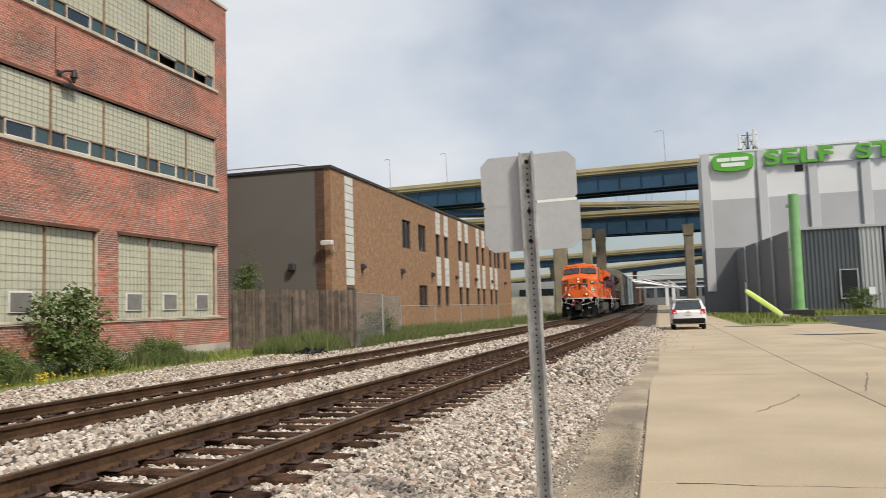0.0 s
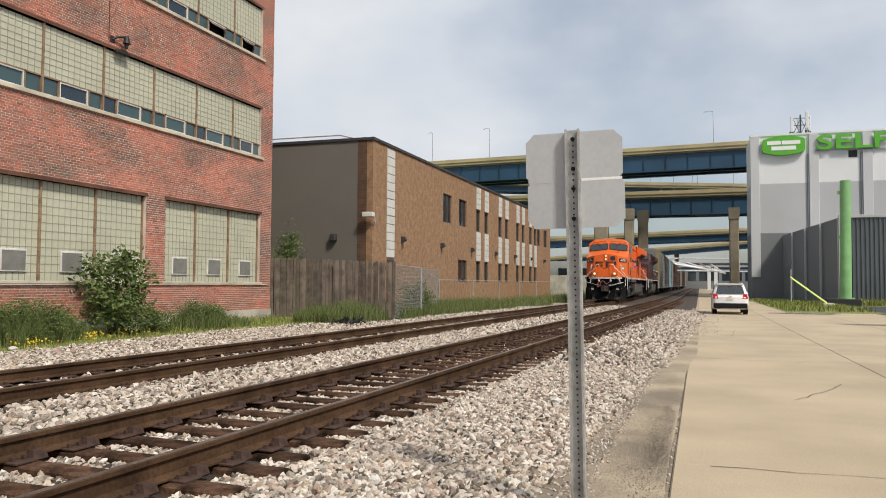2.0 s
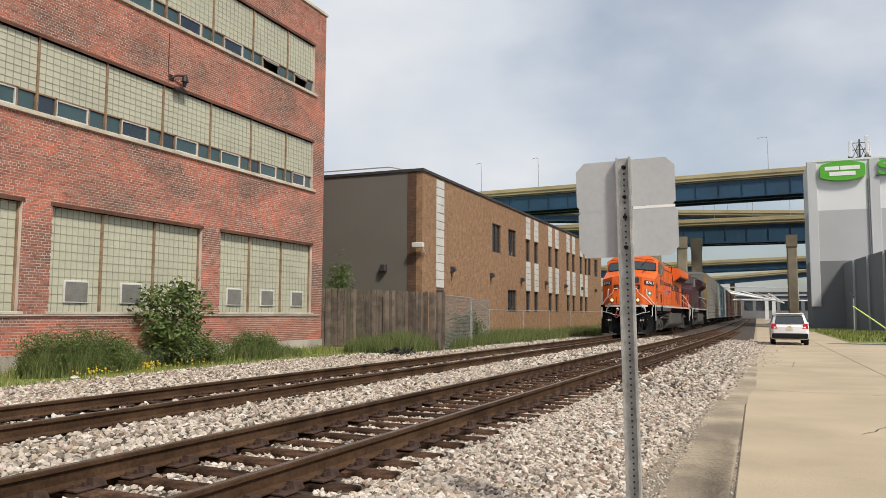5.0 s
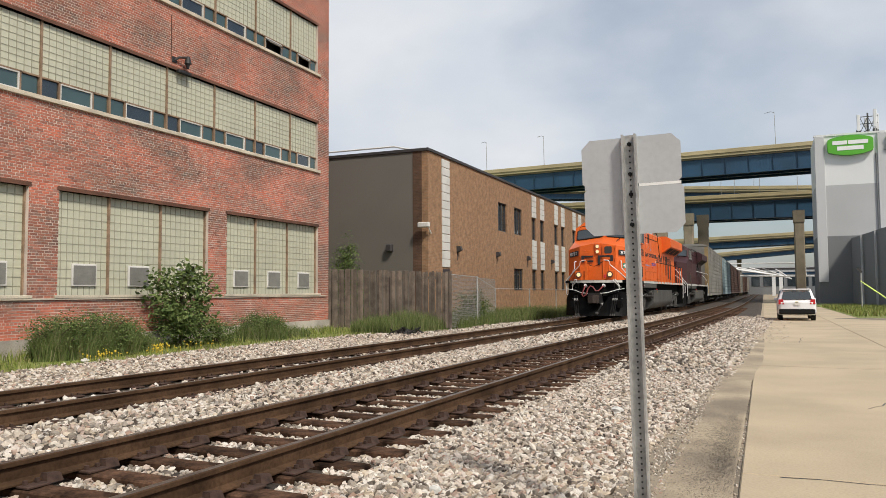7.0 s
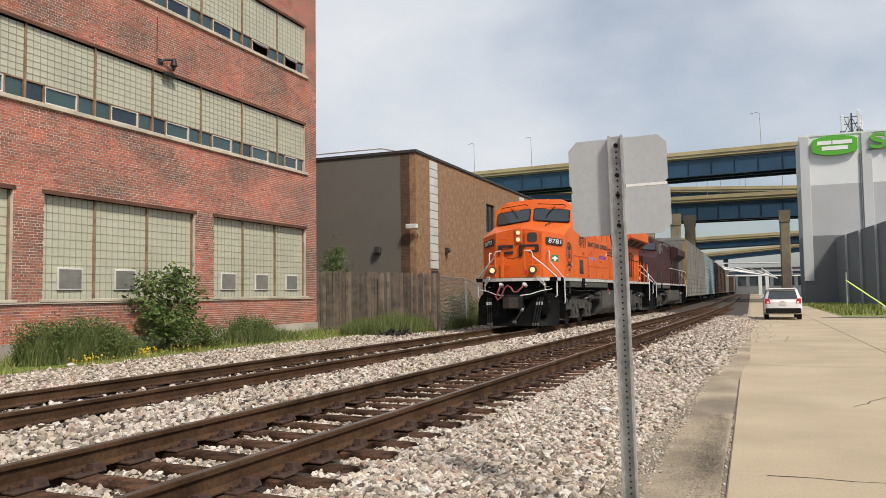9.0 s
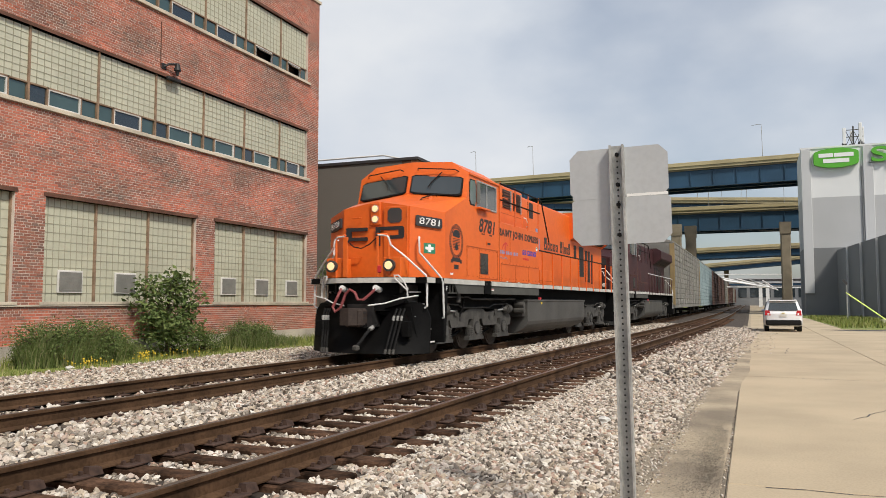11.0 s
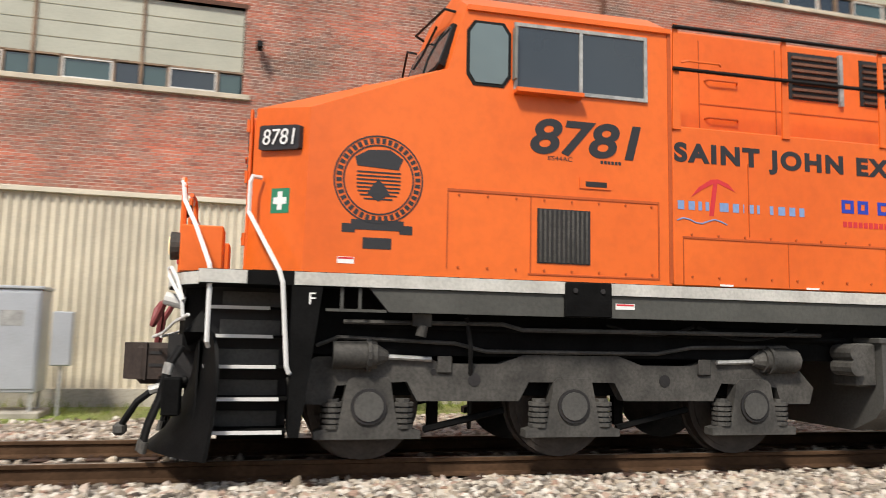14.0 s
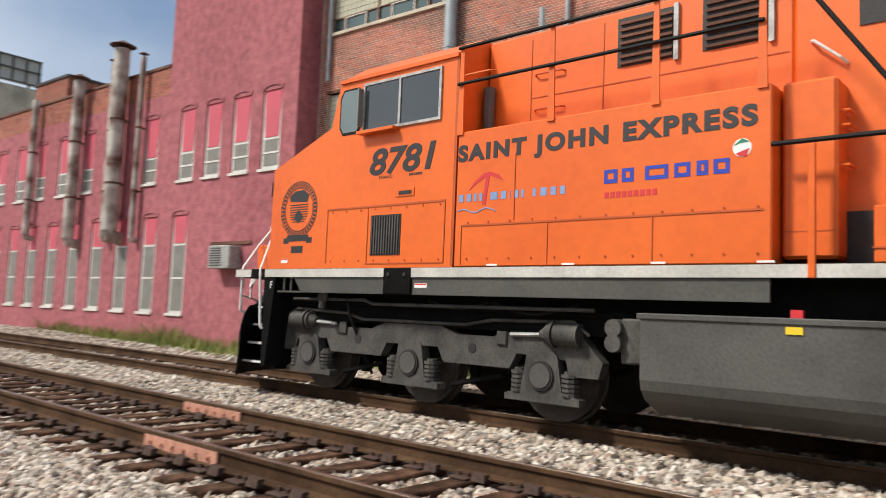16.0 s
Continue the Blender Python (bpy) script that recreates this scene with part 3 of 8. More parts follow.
def build_track(far, label):
    tr = thing("railway_track", label, "track", group="railway tracks")
    prof = rail_profile()
    for side in (-0.755, 0.755):
        for nm, pr, z, mt in (("rail", prof, RAIL_Z - 0.172, STEEL), ("rail_head", [(-0.027, 0), (0.027, 0), (0.024, 0.0035), (-0.024, 0.0035)], RAIL_Z - 0.001, RAILTOP)):
            bm = bmesh.new()
            rings = []
            for y in [-120, -80] + list(range(-60, 130, 3)) + [160, 250, 420]:
                x, a = track_x(y, far) + side, track_yaw(y, far)
                rings.append([bm.verts.new((x + px * math.cos(a), y - px * math.sin(a), z + pz)) for px, pz in pr])
            n = len(pr)
            for q, s in zip(rings, rings[1:]):
                for k in range(n):
                    bm.faces.new((q[k], q[(k + 1) % n], s[(k + 1) % n], s[k]))
            bm.faces.new(rings[0])
            bm.faces.new(rings[-1][::-1])
            part(nm, bm, mt, tr)
    rng = random.Random(11 + far)
    ties = [mesh_of("tie", mbox(-1.3, -0.11, -0.14, 1.3, 0.11, 0.0, bev=0.012), TIE) for _ in range(1)]
    plate = bmesh.new()
    bx(plate, -0.19, -0.095, 0, 0.19, 0.095, 0.018, bev=0.004)
    for sx in (-0.10, 0.10):
        for sy in (-0.05, 0.05):
            bx(plate, sx - 0.014, sy - 0.014, 0.018, sx + 0.014, sy + 0.014, 0.05)
    plate = mesh_of("tie_plate", plate, PLATE)
    clip = bmesh.new()
    hull(clip, [(-0.05, -0.07, 0), (0.05, -0.07, 0), (-0.05, 0.07, 0), (0.05, 0.07, 0), (-0.03, -0.06, 0.075), (0.03, -0.06, 0.075), (-0.03, 0.06, 0.06), (0.03, 0.06, 0.06)])
    clip = mesh_of("rail_anchor", clip, PLATE)
    y, i = -32.0, 0
    top = RAIL_Z - 0.172 - 0.018
    while y < 66:
        x, a = track_x(y, far), -math.degrees(track_yaw(y, far))
        t = same_mesh("tie", ties[0], tr, pose(x + rng.uniform(-0.07, 0.07), y + rng.uniform(-0.03, 0.03), top - rng.uniform(0, 0.012), rng.uniform(-1, 1), rng.uniform(-0.4, 0.4), a + rng.uniform(-1.6, 1.6)))
        if (not far and -14 < y < 30) or (far and -8 < y < 18):
            for side in (-0.755, 0.755):
                same_mesh("tie_plate", plate, tr, pose(x + side, y, top - 0.001, 0, 0, a))
                if not far and y < 22:
                    same_mesh("rail_anchor", clip, tr, pose(x + side + 0.095, y + 0.17, top - 0.005, 0, 0, a))
        i += 1
        y = -32.0 + 0.53 * i
    if not far:
        for side, yy in ((-0.755, -7.85), (0.755, -6.02)):
            x = track_x(yy, far) + side
            bm = bmesh.new()
            for s in (-1, 1):
                bx(bm, s * 0.028 - 0.012, -0.60, 0.022, s * 0.028 + 0.012, 0.60, 0.132, bev=0.004)
                for k in range(6):
                    cyl(bm, (s * 0.038, -0.475 + k * 0.19, 0.075), (s * 0.066, -0.475 + k * 0.19, 0.075), 0.02, seg=6)
            j = part("joint_bar", bm, JOINTBAR, tr, "orange rusted bolted joint bar")
            j.matrix_basis = pose(x, yy, RAIL_Z - 0.172, 0, 0, -math.degrees(track_yaw(yy, far)))


build_track(False, "rusty jointed track on worn wooden ties in ballast")
build_track(True, "rusty through track half sunk in pale ballast")


# ---- wall with openings, in the plane x = const (or y = const) ----
def wall_mesh(a0, a1, z0, z1, t0, t1, holes, axis="x"):
    """A wall along y (axis x) or along x (axis y), with rectangular holes (a0, a1, z0, z1) through it."""
    bm = bmesh.new()
    cuts = sorted({z0, z1, *(h[2] for h in holes), *(h[3] for h in holes)})
    for lo, hi in zip(cuts, cuts[1:]):
        gaps = sorted((h[0], h[1]) for h in holes if h[2] <= lo + 1e-6 and h[3] >= hi - 1e-6)
        at = a0
        for g0, g1 in gaps + [(a1, a1)]:
            if g0 - at > 1e-4:
                if axis == "x":
                    bx(bm, t0, at, lo, t1, g0, hi)
                else:
                    bx(bm, at, t0, lo, g0, t1, hi)
            at = max(at, g1)
    bmesh.ops.remove_doubles(bm, verts=bm.verts, dist=1e-4)
    return bm


def pane_grid(parent, x, y0, y1, z0, z1, ny, nz, base, line, name="glazing"):
    """A translucent panel with its joints proud of it, facing +x."""
    p = part(name, mbox(x - 0.08, y0, z0, x, y1, z1), base, parent)
    bm = bmesh.new()
    for i in range(1, ny):
        y = y0 + (y1 - y0) * i / ny
        bx(bm, x, y - 0.008, z0, x + 0.010, y + 0.008, z1)
    for i in range(1, nz):
        z = z0 + (z1 - z0) * i / nz
        bx(bm, x, y0, z - 0.008, x + 0.008, y1, z + 0.008)
    part("joint_grid", bm, line, p)
    return p


B1X = -16.0
STRIPS = ((7.17, 25.45), (-17.85, 0.05))


def build_brick_works():
    b = thing("brick_factory", "three-storey red brick factory with long glass block windows", "building", kind="structure")
    low = [(20.0, 25.5, 1.5, 4.1), (13.6, 19.1, 1.5, 4.1), (7.28, 12.75, 1.5, 4.1), (5.35, 6.5, 1.5, 4.05), (0.82, 1.9, 0.3, 2.31), (-17.9, -12.36, 1.5, 4.05)]
    up = [(5.35, 6.5, 6.43, 8.1)] + [(a, c, z0, z1) for a, c in STRIPS for z0, z1 in ((6.33, 8.2), (10.17, 12.12))] + [(5.35, 6.5, 10.3, 12.0)]
    part("wall", wall_mesh(-18.3, 26.28, 0.46, 13.62, B1X - 0.4, B1X - 0.0055, low + up), MORTAR, b)
    global B1_WALL, B1_HOLES
    B1_WALL, B1_HOLES = b, low + up
    part("foundation", mbox(B1X - 0.4, -18.3, -0.3, B1X + 0.035, 26.31, 0.46), FOUND, b, "stained concrete foundation band")
    part("end_wall", mbox(-40, 25.9, -0.3, B1X - 0.4, 26.28, 13.62), BRICK, b)
    part("back_wall", mbox(-40.4, -18.3, -0.3, -40, 26.28, 13.62), BRICK, b)
    part("roof", mbox(-40, -18.3, 13.3, B1X - 0.4, 25.9, 13.5), COPING, b)
    part("coping", mbox(-40.5, -18.3, 13.62, B1X + 0.05, 26.36, 13.74, bev=0.01), SILL, b, "pale stone coping")
    # added filler block, near-black so that the interior looks unlit
    part("core", mbox(-39.9, -18.2, -0.2, B1X - 1.2, 25.8, 13.2), SOOT_AND_SHADE, b)
    # ground floor
    for g0, g1 in ((20.0, 25.5), (13.6, 19.1), (7.28, 12.75), (-17.9, -12.36)):
        w = thing("window", "", "")
        w.parent = b
        n = 3
        bays = [g0 + (g1 - g0) * u for u in (0.0, 0.306, 0.652, 1.0)]
        for k in range(n):
            y0, y1 = bays[k], bays[k + 1]
            louvre = (g0 == 7.28 and k == 1) or (g0 == -17.9 and k == 1)
            ztop = 3.42 if louvre and g0 > 0 else 2.45 if louvre else 4.1
            vy = y0 + (0.53 if k == 0 else 0.71)
            pane_grid(w, B1X - 0.17, y0 + 0.03, y1 - 0.03, 1.50, ztop, 9, max(4, int((ztop - 1.5) / 0.21)), GLASSBLOCK, BLOCKLINE)
            part("vent_frame", mbox(B1X - 0.17, vy, 1.72, B1X - 0.12, vy + 0.78, 2.3, bev=0.01), FRAMEWHITE, w)
            part("vent_pane", mbox(B1X - 0.15, vy + 0.045, 1.765, B1X - 0.11, vy + 0.735, 2.255), VENTPANE, w)
            if louvre:
                # near-black sheet paints the shade behind the slats
                part("louvre_shade_sheet", mbox(B1X - 0.30, y0, ztop, B1X - 0.24, y1, 4.1), SOOT_AND_SHADE, w)
                z = ztop + 0.02
                while z < 4.02:
                    part("slat", prism(bmesh.new(), [(B1X - 0.22, z + 0.07), (B1X - 0.215, z + 0.085), (B1X - 0.10, z + 0.015), (B1X - 0.105, z)], y0 + 0.04, y1 - 0.04, "y"), RUSTBAR, w)
                    z += 0.1
        for y in bays:
            part("mullion", mbox(B1X - 0.2, y - 0.03, 1.5, B1X - 0.10, y + 0.03, 4.1, bev=0.008), MULLION, w)
        part("window_sill", mbox(B1X - 0.3, g0 - 0.1, 1.42, B1X + 0.06, g1 + 0.12, 1.5, bev=0.01), SILL, b)
        part("lintel", mbox(B1X - 0.3, g0 - 0.06, 4.1, B1X + 0.012, g1 + 0.06, 4.2), RUSTBAR, b)
    part("sill_course", mbox(B1X - 0.2, 7.0, 1.385, B1X + 0.045, 26.0, 1.415), SILL, b)
    for y0, y1, z0, z1 in ((5.35, 6.5, 1.5, 4.05), (5.35, 6.5, 6.43, 8.1), (5.35, 6.5, 10.3, 12.0)):
        w = thing("window", "", "")
        w.parent = b
        pane_grid(w, B1X - 0.17, y0 + 0.03, y1 - 0.03, z0 + 0.03, z1 - 0.03, 5, 2 if z0 < 2 else 7, PALEPANE if z0 < 2 else GLASSBLOCK, BLOCKLINE if z0 < 2 else FRAMEWHITE)
        part("window_sill", mbox(B1X - 0.3, y0 - 0.1, z0 - 0.12, B1X + 0.07, y1 + 0.1, z0, bev=0.01), SILL, w)
        part("window_frame", wall_mesh(y0, y1, z0, z1, B1X - 0.22, B1X - 0.12, [(y0 + 0.05, y1 - 0.05, z0 + 0.05, z1 - 0.05)]), MULLION, w)
    # long strips on the upper floors: vents below, glass block above
    rng = random.Random(3)
    for a, c in STRIPS:
        for z0, z1 in ((6.33, 8.2), (10.17, 12.12)):
            w = thing("window", "", "")
            w.parent = b
            n = 9
            bays = [7.17] + [23.64 - 2.12 * q for q in range(7, -1, -1)] + [25.45] if a > 0 else [a + (c - a) * q / n for q in range(n + 1)]
            for k in range(n):
                y0, y1 = bays[k], bays[k + 1]
                d = y1 - y0
                plain = a < 0 and z0 < 7 and k > 4
                pane_grid(w, B1X - 0.08, y0 + 0.03, y1 - 0.03, z0 + 0.5, z1 - 0.03, 1 if plain else 10, 4 if plain else 8, PALEPANE if plain else GLASSBLOCK, BLOCKLINE)
                m0, m1 = y0 + d * 0.26, y0 + d * 0.745
                for q0, q1 in ((y0 + 0.05, m0 - 0.03), (m0 + 0.03, m1 - 0.03), (m1 + 0.03, y1 - 0.05)):
                    wide = q0 > y0 + 0.1 and q1 < y1 - 0.1
                    if wide and a > 0 and z0 > 9 and k >= 7:
                        bm = hull(bmesh.new(), [(B1X - 0.11 + o, q, z) for q in (q0, q1) for o, z in ((0.0, z0 + 0.44), (0.02, z0 + 0.44), (0.2, z0 + 0.26), (0.22, z0 + 0.27))])
                        part("vent_pane", bm, DARKGLASS, w)
                        # near-black sheet stands for the shade inside the open vent
                        part("gap_shade_sheet", mbox(B1X - 0.35, q0, z0 + 0.05, B1X - 0.3, q1, z0 + 0.44), SOOT_AND_SHADE, w)
                    else:
                        ven = rng.random()
                        part("vent_pane", mbox(B1X - 0.14, q0, z0 + 0.05, B1X - 0.10, q1, z0 + 0.44), DARKGLASS if ven < (0.55 if wide else 0.25) else TEALGLASS, w)
                    if wide:
                        part("vent_frame", wall_mesh(q0 - 0.02, q1 + 0.02, z0 + 0.03, z0 + 0.47, B1X - 0.10, B1X - 0.06, [(q0 + 0.025, q1 - 0.025, z0 + 0.06, z0 + 0.43)]), FRAMEWHITE, w)
                for m in (m0, m1):
                    part("post", mbox(B1X - 0.15, m - 0.022, z0, B1X - 0.055, m + 0.022, z0 + 0.5), MULLION, w)
                part("mullion", mbox(B1X - 0.15, y0 - 0.028, z0, B1X - 0.035, y0 + 0.028, z1), MULLION, w)
            part("transom", mbox(B1X - 0.15, a, z0 + 0.46, B1X - 0.055, c, z0 + 0.5), MULLION, w)
            part("window_sill", mbox(B1X - 0.3, a - 0.15, z0 - 0.11, B1X + 0.07, c + 0.15, z0, bev=0.01), SILL, w)
            part("lintel", mbox(B1X - 0.3, a - 0.06, z1, B1X + 0.012, c + 0.06, z1 + 0.09), RUSTBAR, w)
    # steel door
    d = thing("door", "", "")
    d.parent = b
    part("door_leaf", mbox(B1X - 0.22, 0.86, 0.3, B1X - 0.16, 1.86, 2.27), SOOT_AND_SHADE, d, "dark wire-mesh door")
    part("door_frame", wall_mesh(0.78, 1.94, 0.3, 2.36, B1X - 0.25, B1X + 0.01, [(0.86, 1.86, 0.3, 2.28)]), RUSTBAR, d)
    part("notice", mbox(B1X - 0.16, 1.1, 1.45, B1X - 0.15, 1.6, 1.68), WHITELET, d, "blank white notice")
    part("doorstep", mbox(B1X - 0.02, 0.6, 0.0, B1X + 0.6, 2.1, 0.27, bev=0.02), FOUND, b)
    return b


build_brick_works()


def wall_fittings():
    # goose-neck lamp over the second-floor windows
    lamp = thing("wall_lamp", "small black iron lamp on a short arm on the brick wall", "lamp")
    y, z = 17.5, 8.5
    part("wall_plate", mbox(B1X, y - 0.1, z - 0.1, B1X + 0.03, y + 0.1, z + 0.08, bev=0.01), SOOT_AND_SHADE, lamp)
    part("arm", tube(bmesh.new(), [(B1X + 0.02, y, z - 0.02), (B1X + 0.10, y + 0.12, z + 0.08), (B1X + 0.18, y + 0.32, z + 0.12)], 0.035), SOOT_AND_SHADE, lamp)
    h = part("lamp_head", cyl(bmesh.new(), (B1X + 0.19, y + 0.38, z - 0.06), (B1X + 0.19, y + 0.38, z + 0.16), 0.11, 0.06), SOOT_AND_SHADE, lamp)
    part("socket", cyl(bmesh.new(), (B1X + 0.19, y + 0.38, z - 0.2), (B1X + 0.19, y + 0.38, z - 0.05), 0.04, 0.07), SOOT_AND_SHADE, h)
    part("junction_bar", mbox(B1X + 0.012, y + 0.08, z - 0.38, B1X + 0.14, y + 0.62, z - 0.28, bev=0.02), SOOT_AND_SHADE, lamp)
    part("conduit", cyl(bmesh.new(), (B1X + 0.02, y - 0.14, z - 0.05), (B1X + 0.02, y - 0.14, z + 1.3), 0.012, seg=6), RUSTBAR, lamp)
    # down pipes
    for y, z0, z1, r, mt, lab in ((8.23, 0.1, 13.5, 0.055, RUSTBAR, "thin rust-brown downpipe on the brick wall"), (-12.8, 3.55, 13.6, 0.17, PIPEBLUE, "fat pale blue-grey duct pipe on the brick wall"), (-9.2, 7.9, 13.6, 0.06, PIPEBLUE, "thin grey conduit above the windows"), (-20.0 + 2.2, 8.6, 13.6, 0.06, PIPEBLUE, "thin grey conduit above the windows")):
        p = thing("downpipe", lab, "pipe", group="pipes on the factory wall")
        part("pipe", cyl(bmesh.new(), (B1X + r + 0.05, y, z0), (B1X + r + 0.05, y, z1), r, seg=14), mt, p, smooth=True)
        for k in range(3):
            zz = z0 + 0.5 + (z1 - z0 - 0.8) * k / 2
            part("strap", cyl(bmesh.new(), (B1X + r + 0.05, y, zz), (B1X + r + 0.05, y, zz + 0.07), r + 0.012, seg=14), mt, p)
        if r > 0.1:
            part("foot", cyl(bmesh.new(), (B1X + r + 0.05, y, z0 - 0.1), (B1X + r + 0.05, y, z0), r + 0.03, seg=14), mt, p)
    hood = thing("vent_hood", "dark sheet-metal vent hood jutting from the upper windows", "vent")
    bm = hull(bmesh.new(), [(B1X - 0.1, -16.3, 7.5), (B1X - 0.1, -15.3, 7.5), (B1X - 0.1, -16.3, 8.35), (B1X - 0.1, -15.3, 8.35), (B1X + 0.75, -16.3, 6.95), (B1X + 0.75, -15.3, 6.95), (B1X + 0.75, -16.3, 7.55), (B1X + 0.75, -15.3, 7.55)])
    part("hood_box", bm, SOOT_AND_SHADE, hood)
    # security camera and small lamps
    for y, z in ((-5.4, 7.35), (0.35, 7.4)):
        c = thing("wall_camera", "small white camera on the factory wall" if y < 0 else "small dark lamp on the factory wall", "camera", group="wall cameras")
        part("bracket", mbox(B1X - 0.18, y - 0.03, z - 0.02, B1X + 0.15, y + 0.03, z + 0.04), GALV, c)
        part("housing", mbox(B1X + 0.1, y - 0.07, z - 0.12, B1X + 0.36, y + 0.07, z + 0.02, bev=0.015), FRAMEWHITE if y < 0 else RUBBER, c)


wall_fittings()


def ribbed(bm, y0, y1, z0, z1, x, pitch=0.3, depth=0.035, axis="x", sign=1):
    """Trapezoid sheet cladding."""
    pts, a = [], y0
    while a < y1 - 1e-6:
        for f, d in ((0.0, 0.0), (0.55, 0.0), (0.65, depth), (0.9, depth)):
            if a + f * pitch < y1:
                pts.append((a + f * pitch, d))
        a += pitch
    pts.append((y1, 0.0))
    prof = [(p, d) for p, d in pts] + [(y1, -0.04), (y0, -0.04)]
    if axis == "x":
        return prism(bm, [(x + sign * d, p) for p, d in prof], z0, z1, "z")
    return prism(bm, [(p, x + sign * d) for p, d in prof], z0, z1, "z")


def build_shed_front():
    s = thing("cladding_panel", "tall beige corrugated steel front against the brick wall", "cladding")
    y = -11.55
    while y < 0.1:
        y1 = min(y + 1.96, 0.22)
        part("sheet", ribbed(bmesh.new(), y + 0.004, y1 - 0.004, 0.35, 4.02, B1X + 0.08, 0.163, 0.045), BEIGEMETAL, s)
        y = y1
    part("top_flashing", mbox(B1X + 0.0, -11.6, 4.02, B1X + 0.2, 0.27, 4.12, bev=0.01), BEIGEMETAL, s)
    for y in (-11.6, 0.22):
        part("corner_trim", mbox(B1X + 0.0, y, 0.3, B1X + 0.15, y + 0.06, 4.02), BEIGEMETAL, s)
    part("kerb", mbox(B1X, -11.6, -0.1, B1X + 0.25, 0.27, 0.35), FOUND, s)
    # silver relay cabinet on legs, with a small grey box
    c = thing("relay_cabinet", "silver metal relay cabinet on legs by the track", "cabinet", Matrix.Translation((-14.3, -3.4, 0.0)))
    part("body", mbox(-0.35, -0.5, 0.42, 0.35, 0.45, 2.1, bev=0.02), SILVER, c)
    part("door", mbox(0.35, -0.46, 0.48, 0.37, 0.41, 2.04, bev=0.006), SILVER, c)
    part("roof_cap", mbox(-0.38, -0.53, 2.1, 0.38, 0.48, 2.15, bev=0.01), SILVER, c)
    part("handle", mbox(0.37, -0.4, 1.2, 0.41, -0.37, 1.4), GALV, c)
    part("label", mbox(0.371, -0.15, 1.5, 0.375, 0.2, 1.75), GALV, c)
    part("base", mbox(-0.45, -0.6, 0.0, 0.45, 0.55, 0.12, bev=0.02), FOUND, c)
    for x in (-0.28, 0.28):
        for yy in (-0.42, 0.37):
            part("leg", mbox(x - 0.03, yy - 0.03, 0.12, x + 0.03, yy + 0.03, 0.42), GALV, c)
    g = thing("meter_box", "small grey junction box on a post by the cabinet", "box", Matrix.Translation((-14.2, -2.65, 0.0)))
    part("post", cyl(bmesh.new(), (0, 0, 0), (0, 0, 1.5), 0.03), GALV, g)
    part("box", mbox(-0.1, -0.16, 0.85, 0.1, 0.16, 1.75, bev=0.015), SILVER, g)


build_shed_front()


def build_signal():
    s = thing("signal_mast", "galvanised railway signal mast with two black lamp heads", "signal", Matrix.Translation((-13.4, -5.7, 0)))
    part("base", mbox(-0.45, -0.65, -0.1, 0.45, 0.65, 0.24, bev=0.03), FOUND, s, "square concrete footing")
    part("mast", cyl(bmesh.new(), (0, 0, 0.24), (0, 0.1, 4.45), 0.075, seg=14), GALV, s, smooth=True)
    part("flange", mbox(-0.16, -0.16, 0.24, 0.16, 0.16, 0.3), GALV, s)
    part("case", mbox(-0.14, -0.2, 2.2, 0.14, 0.12, 2.7, bev=0.015), GALV, s)
    part("bracket", tube(bmesh.new(), [(0, -0.42, 4.0), (0, -0.42, 3.75), (0, 0.1, 3.68), (0, 0.5, 3.75), (0, 0.5, 4.0)], 0.05), GALV, s)
    for y, n, z in ((-0.43, 2, 4.15), (0.5, 3, 4.0)):
        h = part("signal_head", mbox(-0.06, y - 0.12, z, 0.06, y + 0.12, z + 0.33 * n, bev=0.04), RUBBER, s)
        for k in range(n):
            zz = z + 0.17 + 0.33 * k
            part("visor", prism(bmesh.new(), [(y + 0.09 * math.cos(a), zz + 0.09 * math.sin(a)) for a in [i * math.pi / 5 for i in range(6)]] + [(y - 0.075, zz), (y, zz + 0.075), (y + 0.075, zz)], 0.05, 0.32, "x"), RUBBER, h)
            part("lens", cyl(bmesh.new(), (0.05, y, zz), (0.075, y, zz), 0.07), DARKGLASS, h)
    for y0, y1 in ((-0.15, -0.55),):
        part("cable", tube(bmesh.new(), [(0.1, -0.1, 2.2), (0.2, 0.2, 1.6), (0.15, 0.35, 1.0), (0.1, 0.3, 0.3)], 0.025), GALV, s)
    p = thing("utility_mast", "slim blue-grey steel pole before the beige cladding", "pole", Matrix.Translation((-14.4, -9.0, 0)))
    part("pole", cyl(bmesh.new(), (0, 0, 0), (0, 0, 8.5), 0.09, 0.06), PIPEBLUE, p, smooth=True)
    part("collar", cyl(bmesh.new(), (0, 0, 5.2), (0, 0, 5.35), 0.11), PIPEBLUE, p)
    part("foot", mbox(-0.2, -0.2, -0.05, 0.2, 0.2, 0.12, bev=0.02), FOUND, p)


build_signal()


# ---- painted brick mill behind ----
PX = -15.1


